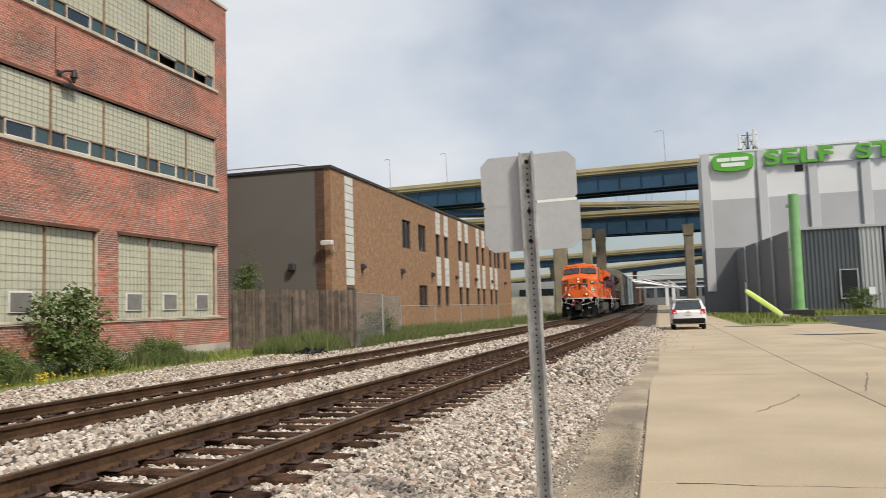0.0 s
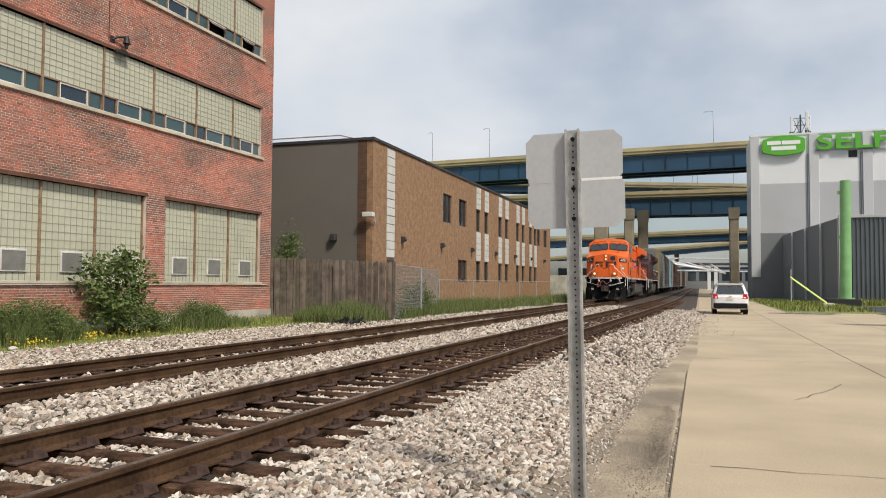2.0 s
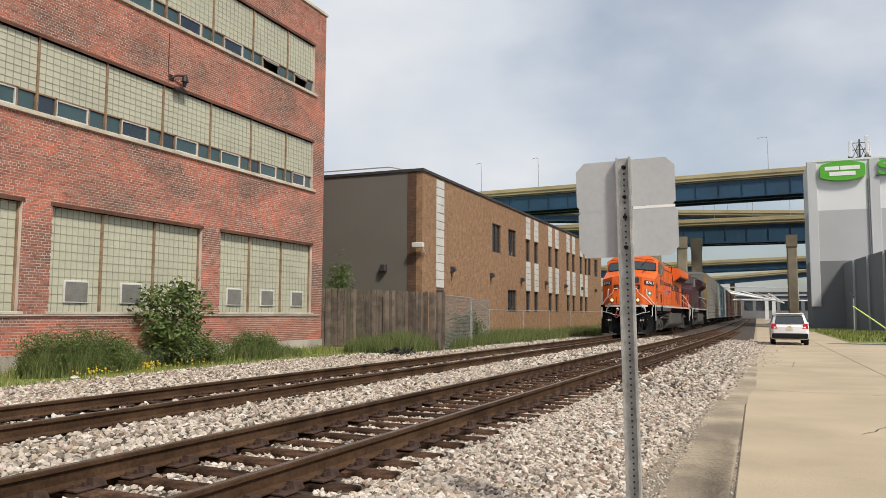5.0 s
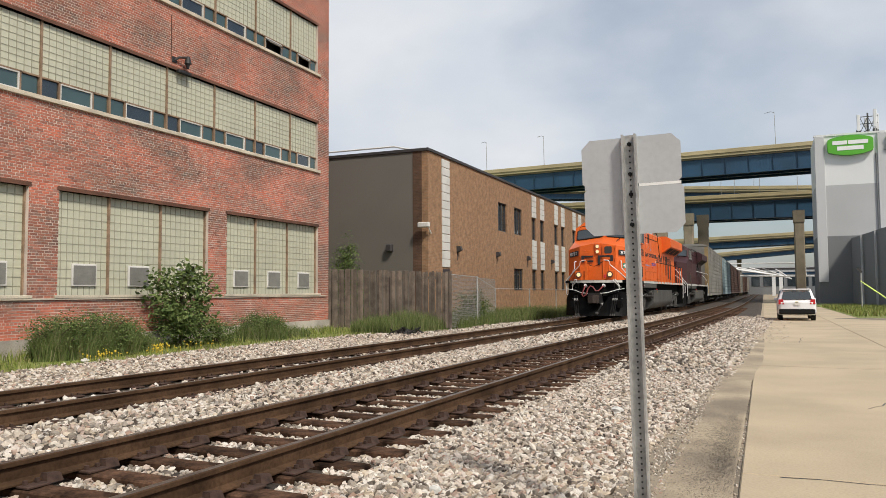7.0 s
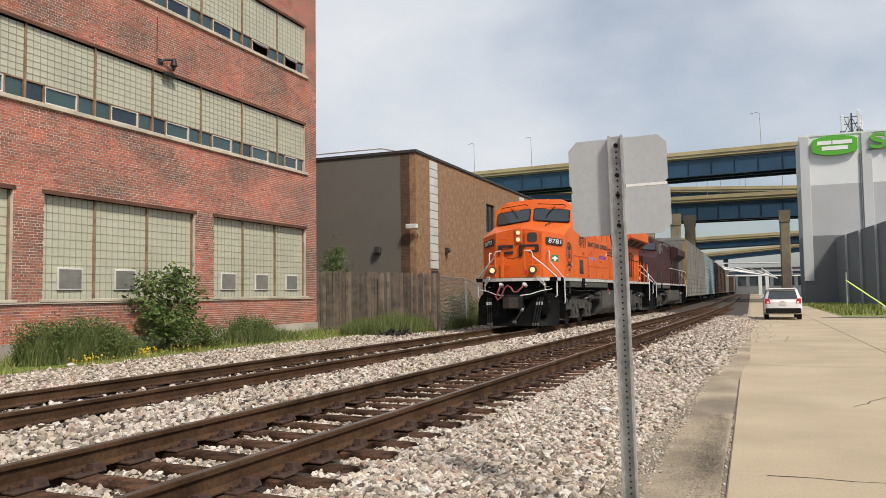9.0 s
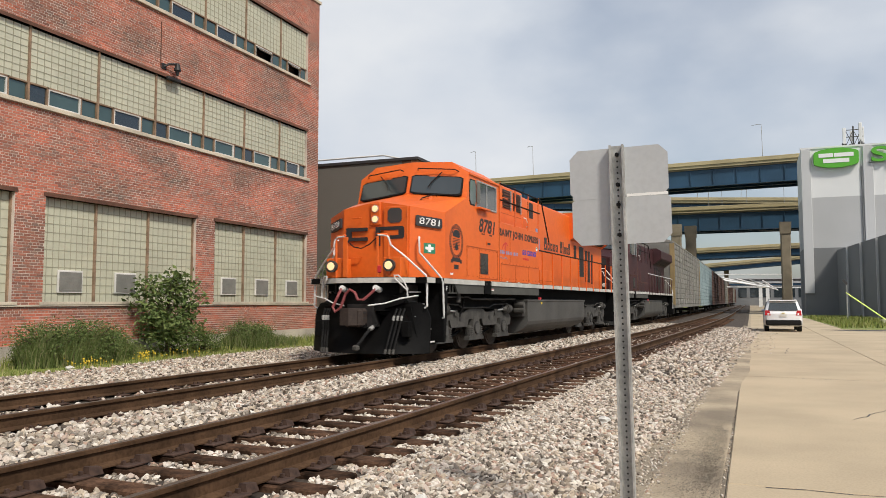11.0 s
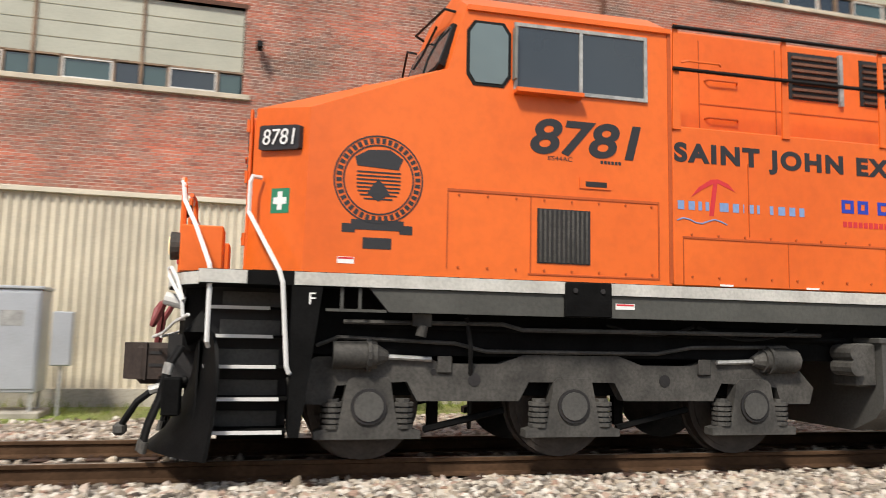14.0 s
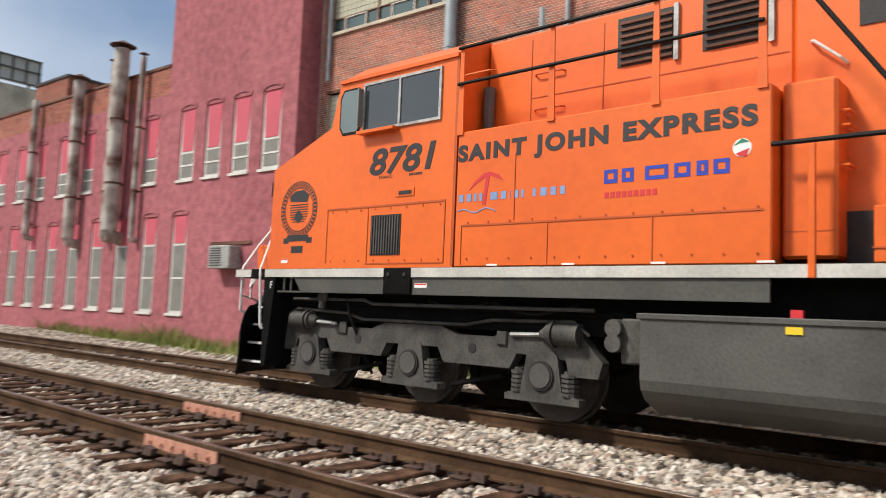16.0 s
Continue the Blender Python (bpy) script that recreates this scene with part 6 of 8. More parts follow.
        part("step_front", hull(bmesh.new(), [(s * q, y, z) for y in (0.64, 0.655) for q, z in ((0.84, 0.3), (1.26, 0.3), (0.84, 1.1), (1.08, 1.1))]), BLACKP, L)
        for k, z in enumerate((0.33, 0.61, 0.89, 1.16, 1.42)):
            o = (4 - k) / 4
            xo, ya, yb = 0.99 + 0.28 * o, 0.72 - 0.05 * o, 1.25 + 0.14 * o
            st = part("step", mbox(min(s * 0.84, s * xo), ya, z - 0.02, max(s * 0.84, s * xo), 1.43, z), BLACKP, L)
            part("step_edge", mbox(min(s * xo, s * (xo + 0.03)), ya, z - 0.025, max(s * xo, s * (xo + 0.03)), yb, z + 0.006), HANDWHITE, st)
            part("step_riser", mbox(min(s * 0.88, s * 0.9), ya + 0.1, z, max(s * 0.88, s * 0.9), 1.35, z + 0.14), TANKGREY, st)
        part("side_handrail", tube(bmesh.new(), [(s * 1.04, 1.12, 2.62), (s * 1.08, 1.04, 2.62), (s * 1.09, 1.02, 2.56), (s * 1.10, 1.02, 2.28), (s * 1.50, 1.31, 1.72), (s * 1.52, 1.34, 1.62), (s * 1.52, 1.40, 0.90), (s * 1.51, 1.42, 0.85), (s * 1.47, 1.44, 0.84)], 0.022, 6), HANDWHITE, L)
        part("corner_rail", tube(bmesh.new(), [(s * 1.36, 0.74, 1.06), (s * 1.42, 0.73, 1.10), (s * 1.42, 0.73, 1.66), (s * 1.40, 0.72, 1.76), (s * 1.02, 0.56, 2.14), (s * 0.70, 0.42, 2.42), (s * 0.66, 0.40, 2.58), (s * 0.62, 0.39, 2.62), (s * 0.42, 0.37, 2.64)], 0.022, 6), HANDWHITE, L)
        part("end_grab", tube(bmesh.new(), [(s * 1.08, 0.50, 1.28), (s * 1.07, 0.48, 1.45), (s * 0.86, 0.34, 1.68), (s * 0.84, 0.33, 1.76), (s * 0.92, 0.36, 1.76), (s * 1.0, 0.42, 1.66), (s * 1.09, 0.49, 1.46)], 0.018, 6), HANDWHITE, L)
        part("uncoupling_lever", tube(bmesh.new(), [(s * 0.3, 0.16, 1.12), (s * 0.62, 0.28, 1.16), (s * 0.95, 0.42, 1.27), (s * 1.3, 0.56, 1.33)], 0.016, 6), HANDWHITE, L)
        for k, (x, d) in enumerate(((0.78, 0.0), (0.86, 0.03), (0.94, 0.05))):
            h = part("hose", tube(bmesh.new(), [(s * (x + 0.06), 0.46 + d, 1.05), (s * (x + 0.04), 0.36 + d, 0.88), (s * x, 0.30 + d, 0.6), (s * (x - 0.03), 0.20 + d, 0.34), (s * (x - 0.06), 0.16 + d, 0.16)], 0.022, 6), RUBBER, L)
            part("hose_clamp", cyl(bmesh.new(), (s * (x + 0.042), 0.362 + d, 0.90), (s * (x + 0.03), 0.345 + d, 0.80), 0.027, seg=8), GALV, h)
            part("hose_end", cyl(bmesh.new(), (s * (x - 0.05), 0.17 + d, 0.2), (s * (x - 0.065), 0.15 + d, 0.10), 0.034, seg=8), TRUCKGREY, h)
        part("tool_box", mbox(s * 1.08 - 0.09, 0.36, 0.45, s * 1.08 + 0.09, 0.52, 0.78, bev=0.015), BLACKP, L)
        part("beam_bracket", hull(bmesh.new(), [(s * 0.5, 0.5, 1.05), (s * 1.0, 0.5, 1.18), (s * 0.5, 0.7, 1.05), (s * 1.0, 0.7, 1.18), (s * 0.5, 0.6, 1.3), (s * 0.9, 0.66, 1.4)]), PLOUGH, L)
        part("plug_cap", cyl(bmesh.new(), (s * 0.42, 0.45, 1.45), (s * 0.42, 0.26, 1.50), 0.065, seg=10), HANDWHITE, L)
    br = part("brake_hose", tube(bmesh.new(), [(0.34, 0.5, 0.72), (0.34, 0.2, 0.62), (0.30, 0.05, 0.5), (0.24, -0.04, 0.36), (0.18, -0.10, 0.26)], 0.034, 8), RUBBER, L)
    part("glad_hand", mbox(0.10, -0.17, 0.17, 0.24, -0.05, 0.29, bev=0.03), TRUCKGREY, br)
    part("angle_cock", cyl(bmesh.new(), (0.34, 0.30, 0.655), (0.34, 0.16, 0.61), 0.045, seg=8), GALV, br)
    for z, w in ((0.98, 0.12), (0.86, 0.14)):
        # slots drawn as near-black plates, their shade given by colour
        part("coupler_slot", mbox(0.2, 0.12, z - 0.03, 0.207, 0.12 + w, z), SOOT_AND_SHADE, c)
    part("mu_cable", tube(bmesh.new(), [(-0.42, 0.26, 1.48), (-0.46, 0.16, 1.30), (-0.55, 0.12, 1.08), (-0.48, 0.10, 0.98), (-0.36, 0.12, 1.06), (-0.26, 0.16, 1.36), (-0.15, 0.16, 1.46), (-0.02, 0.14, 1.40), (0.08, 0.12, 1.24), (0.2, 0.14, 1.24), (0.3, 0.2, 1.34), (0.42, 0.27, 1.47)], 0.03, 6), HOSE, L)
    # nose
    ZN = 3.2
    F = {"bl": (-0.85, 1.0, 1.725), "br": (0.85, 1.0, 1.725), "tr": (0.85, 1.05, 3.33), "tl": (-0.85, 1.05, 3.33)}
    nose = [F["bl"], F["br"], F["tr"], F["tl"], (0, 1.05, 3.47), (-1.5, 1.5, 1.725), (1.5, 1.5, 1.725), (-1.5, 1.52, ZN), (1.5, 1.52, ZN), (-1.5, 2.8, 1.725), (1.5, 2.8, 1.725), (-1.5, 2.78, 3.69), (1.5, 2.78, 3.69), (0, 2.62, 3.84)]
    nb = part("nose", hull(bmesh.new(), nose), paint, L)
    cab = [(-1.5, 2.8, 1.725), (1.5, 2.8, 1.725), (-1.5, 5.08, 1.725), (1.5, 5.08, 1.725), (-1.5, 2.78, 3.69), (1.5, 2.78, 3.69), (0, 2.62, 3.84), (-1.5, 2.95, 4.33), (1.5, 2.95, 4.33), (-1.05, 2.93, 4.62), (1.05, 2.93, 4.62), (0, 2.9, 4.68), (-1.5, 5.08, 4.33), (1.5, 5.08, 4.33), (-1.05, 5.08, 4.62), (1.05, 5.08, 4.62)]
    part("cab", hull(bmesh.new(), cab), paint, L)
    part("cab_gutter", mbox(1.49, 2.95, 4.28, 1.53, 5.08, 4.33), paint, L)
    part("cab_seam", mbox(1.497, 5.05, 1.75, 1.506, 5.09, 4.3), SEAM if lead else RUSTBAR, L)
    for s in (-1, 1):
        lean = lambda x, z: (s * x, 2.60 + 0.34 * (z - 3.86) + 0.107 * x, z)
        fr = [lean(0.09, 3.88), lean(1.36, 3.76), lean(1.36, 4.19), lean(0.09, 4.31)]
        fr = fr if s > 0 else [fr[1], fr[0], fr[3], fr[2]]
        w = part("windshield", quad_patch(fr, 0.0, 1.0, 0.0, 1.0, 0.004, 0.012, 0.07), CABGLASS, L)
        part("gasket", quad_patch(fr, -0.025, 1.025, -0.06, 1.06, -0.05, 0.056, 0.07), RUBBER, w)
        part("wiper", tube(bmesh.new(), [(s * 0.85, 2.80, 4.36), (s * 0.62, 2.70, 4.12), (s * 0.55, 2.62, 3.98)], 0.014, 5), RUBBER, w)
        part("grab_rail", tube(bmesh.new(), [(s * 0.2, 2.80, 4.45), (s * 0.25, 2.70, 4.48), (s * 1.2, 2.80, 4.40), (s * 1.25, 2.9, 4.36)], 0.014, 5), RUBBER, L)
        # nose angled faces: number boards
        an = [(0.85, 1.0, 1.725), (1.5, 1.5, 1.725), (1.5, 1.52, ZN), (0.85, 1.05, 3.33)] if s > 0 else [(-1.5, 1.5, 1.725), (-0.85, 1.0, 1.725), (-0.85, 1.05, 3.33), (-1.5, 1.52, ZN)]
        if lead:
            b = part("number_board", quad_patch(an, 0.16, 0.90, 0.735, 0.885, 0.0, 0.05, 0.06), LETTER, L, "black number board with white figures")
            p, q, r, w = (Vector(v) for v in an)
            spot = lambda u, v: p * (1 - u) * (1 - v) + q * u * (1 - v) + r * u * v + w * (1 - u) * v
            dx = (spot(0.82, 0.765) - spot(0.24, 0.765)).normalized()
            up = (spot(0.24, 0.88) - spot(0.24, 0.765)).normalized()
            nn = dx.cross(up).normalized()
            up = nn.cross(dx)
            o = spot(0.24, 0.765) + nn * 0.062
            lettering("8781", 0.21, Matrix(((dx.x, up.x, nn.x, o.x), (dx.y, up.y, nn.y, o.y), (dx.z, up.z, nn.z, o.z), (0, 0, 0, 1))), WHITELET, b, 0.002, width=0.46, name="board_number")
        part("grab_iron", tube(bmesh.new(), [(s * 1.52, 5.2, 4.0), (s * 1.57, 5.25, 4.0), (s * 1.57, 5.6, 4.0), (s * 1.52, 5.65, 4.0)], 0.012, 5), paint, L)
    # headlights, door, ditch lights
    h = part("headlight_box", mbox(-0.13, 0.99, 2.92, 0.13, 1.06, 3.44, bev=0.02), paint, L)
    for z in (3.06, 3.30):
        part("headlight", cyl(bmesh.new(), (0, 1.0, z), (0, 0.965, z), 0.07, seg=16), LAMPGLOW if lead else FRAMEWHITE, h)
        part("bezel", cyl(bmesh.new(), (0, 1.0, z), (0, 0.975, z), 0.088, seg=16), GALV, h)
    d = part("nose_door", mbox(0.22, 0.985, 1.75, 0.83, 1.02, 3.33, bev=0.012), paint, L)
    part("door_window", quad_patch([(0.33, 0.985, 2.96), (0.68, 0.985, 2.96), (0.68, 0.985, 3.29), (0.33, 0.985, 3.29)], 0, 1, 0, 1, 0.0, 0.012, 0.17), CABGLASS, d)
    for z in (2.0, 2.6, 3.1):
        part("hinge", cyl(bmesh.new(), (0.82, 0.975, z), (0.82, 0.975, z + 0.12), 0.018, seg=6), paint, d)
    part("nose_grab", tube(bmesh.new(), [(-0.35, 0.99, 2.2), (-0.35, 0.93, 2.2), (-0.6, 0.93, 2.2), (-0.6, 0.99, 2.2)], 0.014, 5), paint, L)
    part("nose_grab", tube(bmesh.new(), [(-0.35, 0.99, 3.1), (-0.35, 0.93, 3.1), (-0.6, 0.93, 3.1), (-0.6, 0.99, 3.1)], 0.014, 5), paint, L)
    part("beacon", cyl(bmesh.new(), (0.85, 2.1, 3.5), (0.85, 2.1, 3.66), 0.10, 0.05, seg=10), paint, L)
    part("horn_rail", tube(bmesh.new(), [(0.7, 1.7, 3.45), (0.75, 1.9, 3.62), (0.8, 2.5, 3.78), (0.8, 2.6, 3.74)], 0.015, 5), RUBBER, L)
    for s in (-1, 1):
        x = s * 0.72
        bb = part("ditch_light_box", mbox(x - 0.2, 0.42, 1.725, x + 0.22, 0.80, 2.16, bev=0.012), paint, L)
        part("lamp_housing", cyl(bmesh.new(), (x - 0.02, 0.44, 1.98), (x - 0.02, 0.32, 1.98), 0.125, 0.135, seg=18), TRUCKGREY, bb)
        part("ditch_light", cyl(bmesh.new(), (x - 0.02, 0.33, 1.98), (x - 0.02, 0.305, 1.98), 0.095, 0.085, seg=16), LAMPGLOW if lead else FRAMEWHITE, bb)
        part("post_plate", mbox(s * 0.40 - (0.06 if s < 0 else 0.03), 0.36, 1.725, s * 0.40 + (0.06 if s < 0 else 0.03), 0.40, 2.62, bev=0.01), paint, L)
        part("post_rail", tube(bmesh.new(), [(s * 0.66, 0.42, 1.73), (s * 0.66, 0.41, 2.56), (s * 0.62, 0.40, 2.64), (s * 0.40, 0.38, 2.66)], 0.026, 6), paint, L)
    part("safety_chain", tube(bmesh.new(), [(-0.38, 0.38, 2.56), (-0.2, 0.38, 2.40), (0.0, 0.38, 2.36), (0.2, 0.38, 2.44), (0.38, 0.38, 2.58)], 0.014, 5), RUBBER, L)
    part("marker", mbox(0.40, 0.355, 1.82, 0.50, 0.40, 1.98, bev=0.015), REDLET, L)
    # machine spaces behind the cab
    part("lower_cabinet", mbox(-1.5, 5.1, 1.725, 1.5, 8.72, 3.34, bev=0.015), paint, L)
    part("upper_cabinet", mbox(-0.95, 5.1, 3.34, 0.95, 8.75, 4.6, bev=0.03), paint, L)
    part("hood", mbox(-0.95, 8.72, 1.725, 0.95, 20.2, 4.5, bev=0.05), paint, L)
    part("rear_cabinet", mbox(-1.3, 8.74, 1.78, 1.3, 9.2, 3.38, bev=0.03), paint, L)
    for s in (-1, 1):
        # near-black box on the hood paints the shade of a recess
        part("cabinet_recess_shade", mbox(min(s * 0.95, s * 1.0), 9.2, 1.74, max(s * 0.95, s * 1.0), 9.47, 2.22), SOOT_AND_SHADE, L)
        part("battery_box", mbox(min(s * 0.95, s * 1.3), 9.47, 1.74, max(s * 0.95, s * 1.3), 11.0, 2.22, bev=0.012), paint, L)
        part("box_lid", mbox(min(s * 0.95, s * 1.31), 9.46, 1.86, max(s * 0.95, s * 1.31), 11.01, 1.875), SEAM if lead else RUSTBAR, L)
        for z in (2.6, 2.95, 3.08):
            part("step_grab", tube(bmesh.new(), [(s * 1.02, 9.2, z), (s * 1.02, 9.27, z), (s * 1.22, 9.27, z), (s * 1.22, 9.2, z)], 0.013, 5), paint, L)
        part("cabinet_seam", mbox(min(s * 1.3, s * 1.304), 8.76, 2.02, max(s * 1.3, s * 1.304), 9.18, 2.03), SEAM if lead else RUSTBAR, L)
        part("hood_rail", tube(bmesh.new(), [(s * 0.95, 8.9, 3.84), (s * 1.02, 8.93, 3.82), (s * 1.02, 9.16, 3.62), (s * 0.95, 9.2, 3.58)], 0.016, 6), HANDWHITE, L)
    rad = [(-0.95, 3.55), (0.95, 3.55), (1.5, 3.95), (1.5, 4.42), (1.2, 4.6), (-1.2, 4.6), (-1.5, 4.42), (-1.5, 3.95)]
    part("radiator_wing", prism(bmesh.new(), rad, 14.6, 20.3, "y"), paint, L, "overhanging radiator housing")
    for s in (-1, 1):
        for y0 in (6.9, 7.86):
            # near-black backing: shade between the louvre slats as colour
            lv = part("louvre_bay", mbox(min(s * 0.95, s * 0.96), y0, 3.95, max(s * 0.95, s * 0.96), y0 + 0.68, 4.5), SOOT_AND_SHADE, L)
            for k in range(7):
                part("slat", mbox(min(s * 0.96, s * 0.985), y0 + 0.04, 3.97 + k * 0.075, max(s * 0.96, s * 0.985), y0 + 0.64, 4.0 + k * 0.075), RUSTBAR, lv)
            part("louvre_edge", mbox(min(s * 0.95, s * 0.99), y0 + 0.66, 3.91, max(s * 0.95, s * 0.99), y0 + 0.71, 4.52), GALV, lv)
        # bay without slats, only its inner shade painted near-black
        lv = part("louvre_bay", mbox(min(s * 0.95, s * 0.962), 9.3, 3.9, max(s * 0.95, s * 0.962), 9.85, 4.4), SOOT_AND_SHADE, L)
        for q in ((15.2, 15.55, 2.9, 3.4), (16.0, 16.75, 2.2, 3.4), (17.0, 17.35, 2.0, 3.3), (17.5, 17.85, 2.0, 3.3), (18.1, 18.4, 1.95, 3.2)):
            part("door_screen", mbox(min(s * 0.95, s * 0.962), q[0], q[2], max(s * 0.95, s * 0.962), q[1], q[3]), SOOT_AND_SHADE, L)
        for k in range(3):
            part("radiator_screen", quad_patch([(s * 0.96, 15.0, 3.56), (s * 0.96, 20.0, 3.56), (s * 1.49, 20.0, 3.94), (s * 1.49, 15.0, 3.94)][::1 if s > 0 else -1], 0.04 + k * 0.32, 0.30 + k * 0.32, 0.15, 0.85, 0.004, 0.01), SOOT_AND_SHADE, L)
        # cab side windows
        qw = [(s * 1.5, 2.98, 3.58), (s * 1.5, 3.36, 3.58), (s * 1.5, 3.36, 4.16), (s * 1.5, 2.98, 4.16)]
        qw = qw if s > 0 else [qw[1], qw[0], qw[3], qw[2]]
        w = part("side_window", quad_patch(qw, 0, 1, 0, 1, 0.004, 0.012, 0.16), PALEGLASS, L)
        w2 = part("side_window", mbox(min(s * 1.5, s * 1.51), 3.46, 3.57, max(s * 1.5, s * 1.51), 4.78, 4.17), DARKGLASS, L)
        part("window_frame", wall_mesh(3.42, 4.82, 3.54, 4.21, min(s * 1.5, s * 1.525), max(s * 1.5, s * 1.525), [(3.455, 4.09, 3.575, 4.175), (4.125, 4.785, 3.575, 4.175)]), GALV, w2)
        part("gasket", quad_patch(qw, -0.08, 1.08, -0.05, 1.05, -0.002, 0.010, 0.16), RUBBER, w)
        part("wind_deflector", mbox(min(s * 1.52, s * 1.61), 3.40, 3.62, max(s * 1.52, s * 1.61), 3.425, 4.14, bev=0.004), VENTPANE, L)
        part("arm_rest", mbox(min(s * 1.5, s * 1.62), 3.42, 3.50, max(s * 1.5, s * 1.62), 4.1, 3.54), paint, L)
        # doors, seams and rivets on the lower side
        # near-black plate paints the shade behind the grille bars
        g = part("grille", mbox(min(s * 1.5, s * 1.508), 3.67, 1.89, max(s * 1.5, s * 1.508), 4.21, 2.41), SOOT_AND_SHADE, L)
        for k in range(11):
            part("grille_bar", mbox(min(s * 1.508, s * 1.52), 3.69 + k * 0.047, 1.9, max(s * 1.508, s * 1.52), 3.71 + k * 0.047, 2.40), TRUCKGREY, g)
        bm = bmesh.new()
        for y0, z0, y1, z1 in ((2.79, 2.52, 4.94, 2.545), (2.79, 1.8, 2.80, 2.52), (3.60, 1.78, 3.61, 2.52), (3.58, 1.775, 4.94, 1.79), (4.93, 1.78, 4.945, 2.54), (5.2, 2.20, 8.65, 2.22), (5.2, 1.75, 5.21, 2.2), (6.4, 1.75, 6.408, 2.2), (5.95, 2.25, 5.96, 3.0), (7.6, 1.75, 7.61, 2.2)):
            bx(bm, min(s * 1.5, s * 1.508), y0, z0, max(s * 1.5, s * 1.508), y1, z1)
        part("panel_seam", bm, SEAM if lead else RUSTBAR, L)
        bm = bmesh.new()
        for y in [2.9 + 0.28 * k for k in range(8)] + [5.3 + 0.3 * k for k in range(12)]:
            for z in (2.49 if y < 5 else 2.24, 1.82):
                cyl(bm, (s * 1.5, y, z), (s * 1.512, y, z), 0.012, seg=6)
        part("rivets", bm, SEAM if lead else RUSTBAR, L)
        part("name_slot", mbox(min(s * 1.5, s * 1.512), 4.1, 2.63, max(s * 1.5, s * 1.512), 4.42, 2.73), paint, L)
        # near-black plate for the shade inside the slot
        part("slot_vent", mbox(min(s * 1.512, s * 1.516), 4.16, 2.65, max(s * 1.512, s * 1.516), 4.38, 2.70), SOOT_AND_SHADE, L)
        # upper walkway rail
        for y in (5.14, 6.41, 7.62, 8.64):
            part("rail_post", hull(bmesh.new(), [(s * 1.50, y - 0.045, 3.3), (s * 1.52, y - 0.045, 3.3), (s * 1.50, y + 0.045, 3.3), (s * 1.52, y + 0.045, 3.3), (s * 1.50, y - 0.025, 4.4), (s * 1.52, y - 0.025, 4.4), (s * 1.50, y + 0.025, 4.4), (s * 1.52, y + 0.025, 4.4)]), paint, L)
        for z in (3.92, 4.36):
            side_rail(L, s * 1.535, [(5.1, z), (8.66, z)] if z < 4 else [(5.1, z), (8.66, z), (8.9, 4.3), (9.7, 3.1)], 0.022, RUBBER)
        # running-board rail
        ys = [9.05 + 1.16 * k for k in range(10)]
        for y in ys:
            part("rail_post", mbox(min(s * 1.49, s * 1.53), y - 0.03, 1.6, max(s * 1.49, s * 1.53), y + 0.03, 2.75, bev=0.006), paint, L)
        side_rail(L, s * 1.51, [(8.72, 2.78), (19.6, 2.76), (20.0, 2.7)], 0.025, RUBBER if lead else HANDWHITE)
        part("rear_rail", tube(bmesh.new(), [(s * 1.5, 20.1, 0.7), (s * 1.52, 20.15, 1.6), (s * 1.4, 20.5, 2.2), (s * 1.0, 20.6, 2.7), (s * 0.8, 20.5, 2.7)], 0.022, 6), HANDWHITE, L)
        part("rear_step", mbox(min(s * 1.0, s * 1.48), 20.1, 0.35, max(s * 1.0, s * 1.48), 20.6, 1.6, bev=0.02), BLACKP, L)
        for k in range(4):
            part("reflector", mbox(min(s * 1.51, s * 1.514), 5.6 + 1.0 * k, 1.735, max(s * 1.51, s * 1.514), 5.75 + 1.0 * k, 1.755), WHITELET, L)
    # fuel tank
    half = [(1.5, 1.22), (1.5, 0.62), (1.47, 0.52), (1.38, 0.42), (1.05, 0.26)]
    tank = [(-a, b) for a, b in half] + half[::-1]
    tk = part("fuel_tank", prism(bmesh.new(), tank, 7.5, 14.5, "y"), TANKGREY, L)
    part("tank_top_lip", mbox(-1.52, 7.46, 1.2, 1.52, 14.54, 1.26, bev=0.01), TANKGREY, tk)
    part("filler_cap", mbox(1.42, 8.87, 1.26, 1.48, 8.97, 1.33), REDLET, tk)
    part("fuel_tag", mbox(1.505, 8.84, 1.12, 1.512, 8.98, 1.185), YELLOWP, tk)
    for y in (7.2,):
        for z in (0.95, 1.1):
            part("air_valve", cyl(bmesh.new(), (1.2, y, z), (1.5, y, z), 0.09, seg=12), TRUCKGREY, L)
        part("valve_block", mbox(1.05, 7.25, 0.75, 1.42, 7.5, 1.2, bev=0.02), TRUCKGREY, L)
    for x in (-1.05, 1.05):
        part("air_reservoir", cyl(bmesh.new(), (x, 5.6, 1.25), (x, 7.2, 1.25), 0.13, seg=12), BLACKP, L)
        part("under_pipe", tube(bmesh.new(), [(x * 1.15, 2.0, 1.28), (x * 1.15, 7.3, 1.22)], 0.03, 6), BLACKP, L)
    part("air_duct", mbox(-0.8, 2.6, 0.95, 0.8, 6.6, 1.3), BLACKP, L)
    # roof pieces
    part("antenna_plate", mbox(-0.4, 3.5, 4.66, 0.4, 4.5, 4.73), FRAMEWHITE, L)
    part("exhaust_stack", mbox(-0.35, 11.2, 4.42, 0.35, 12.2, 4.56, bev=0.02), SOOT_AND_SHADE, L)
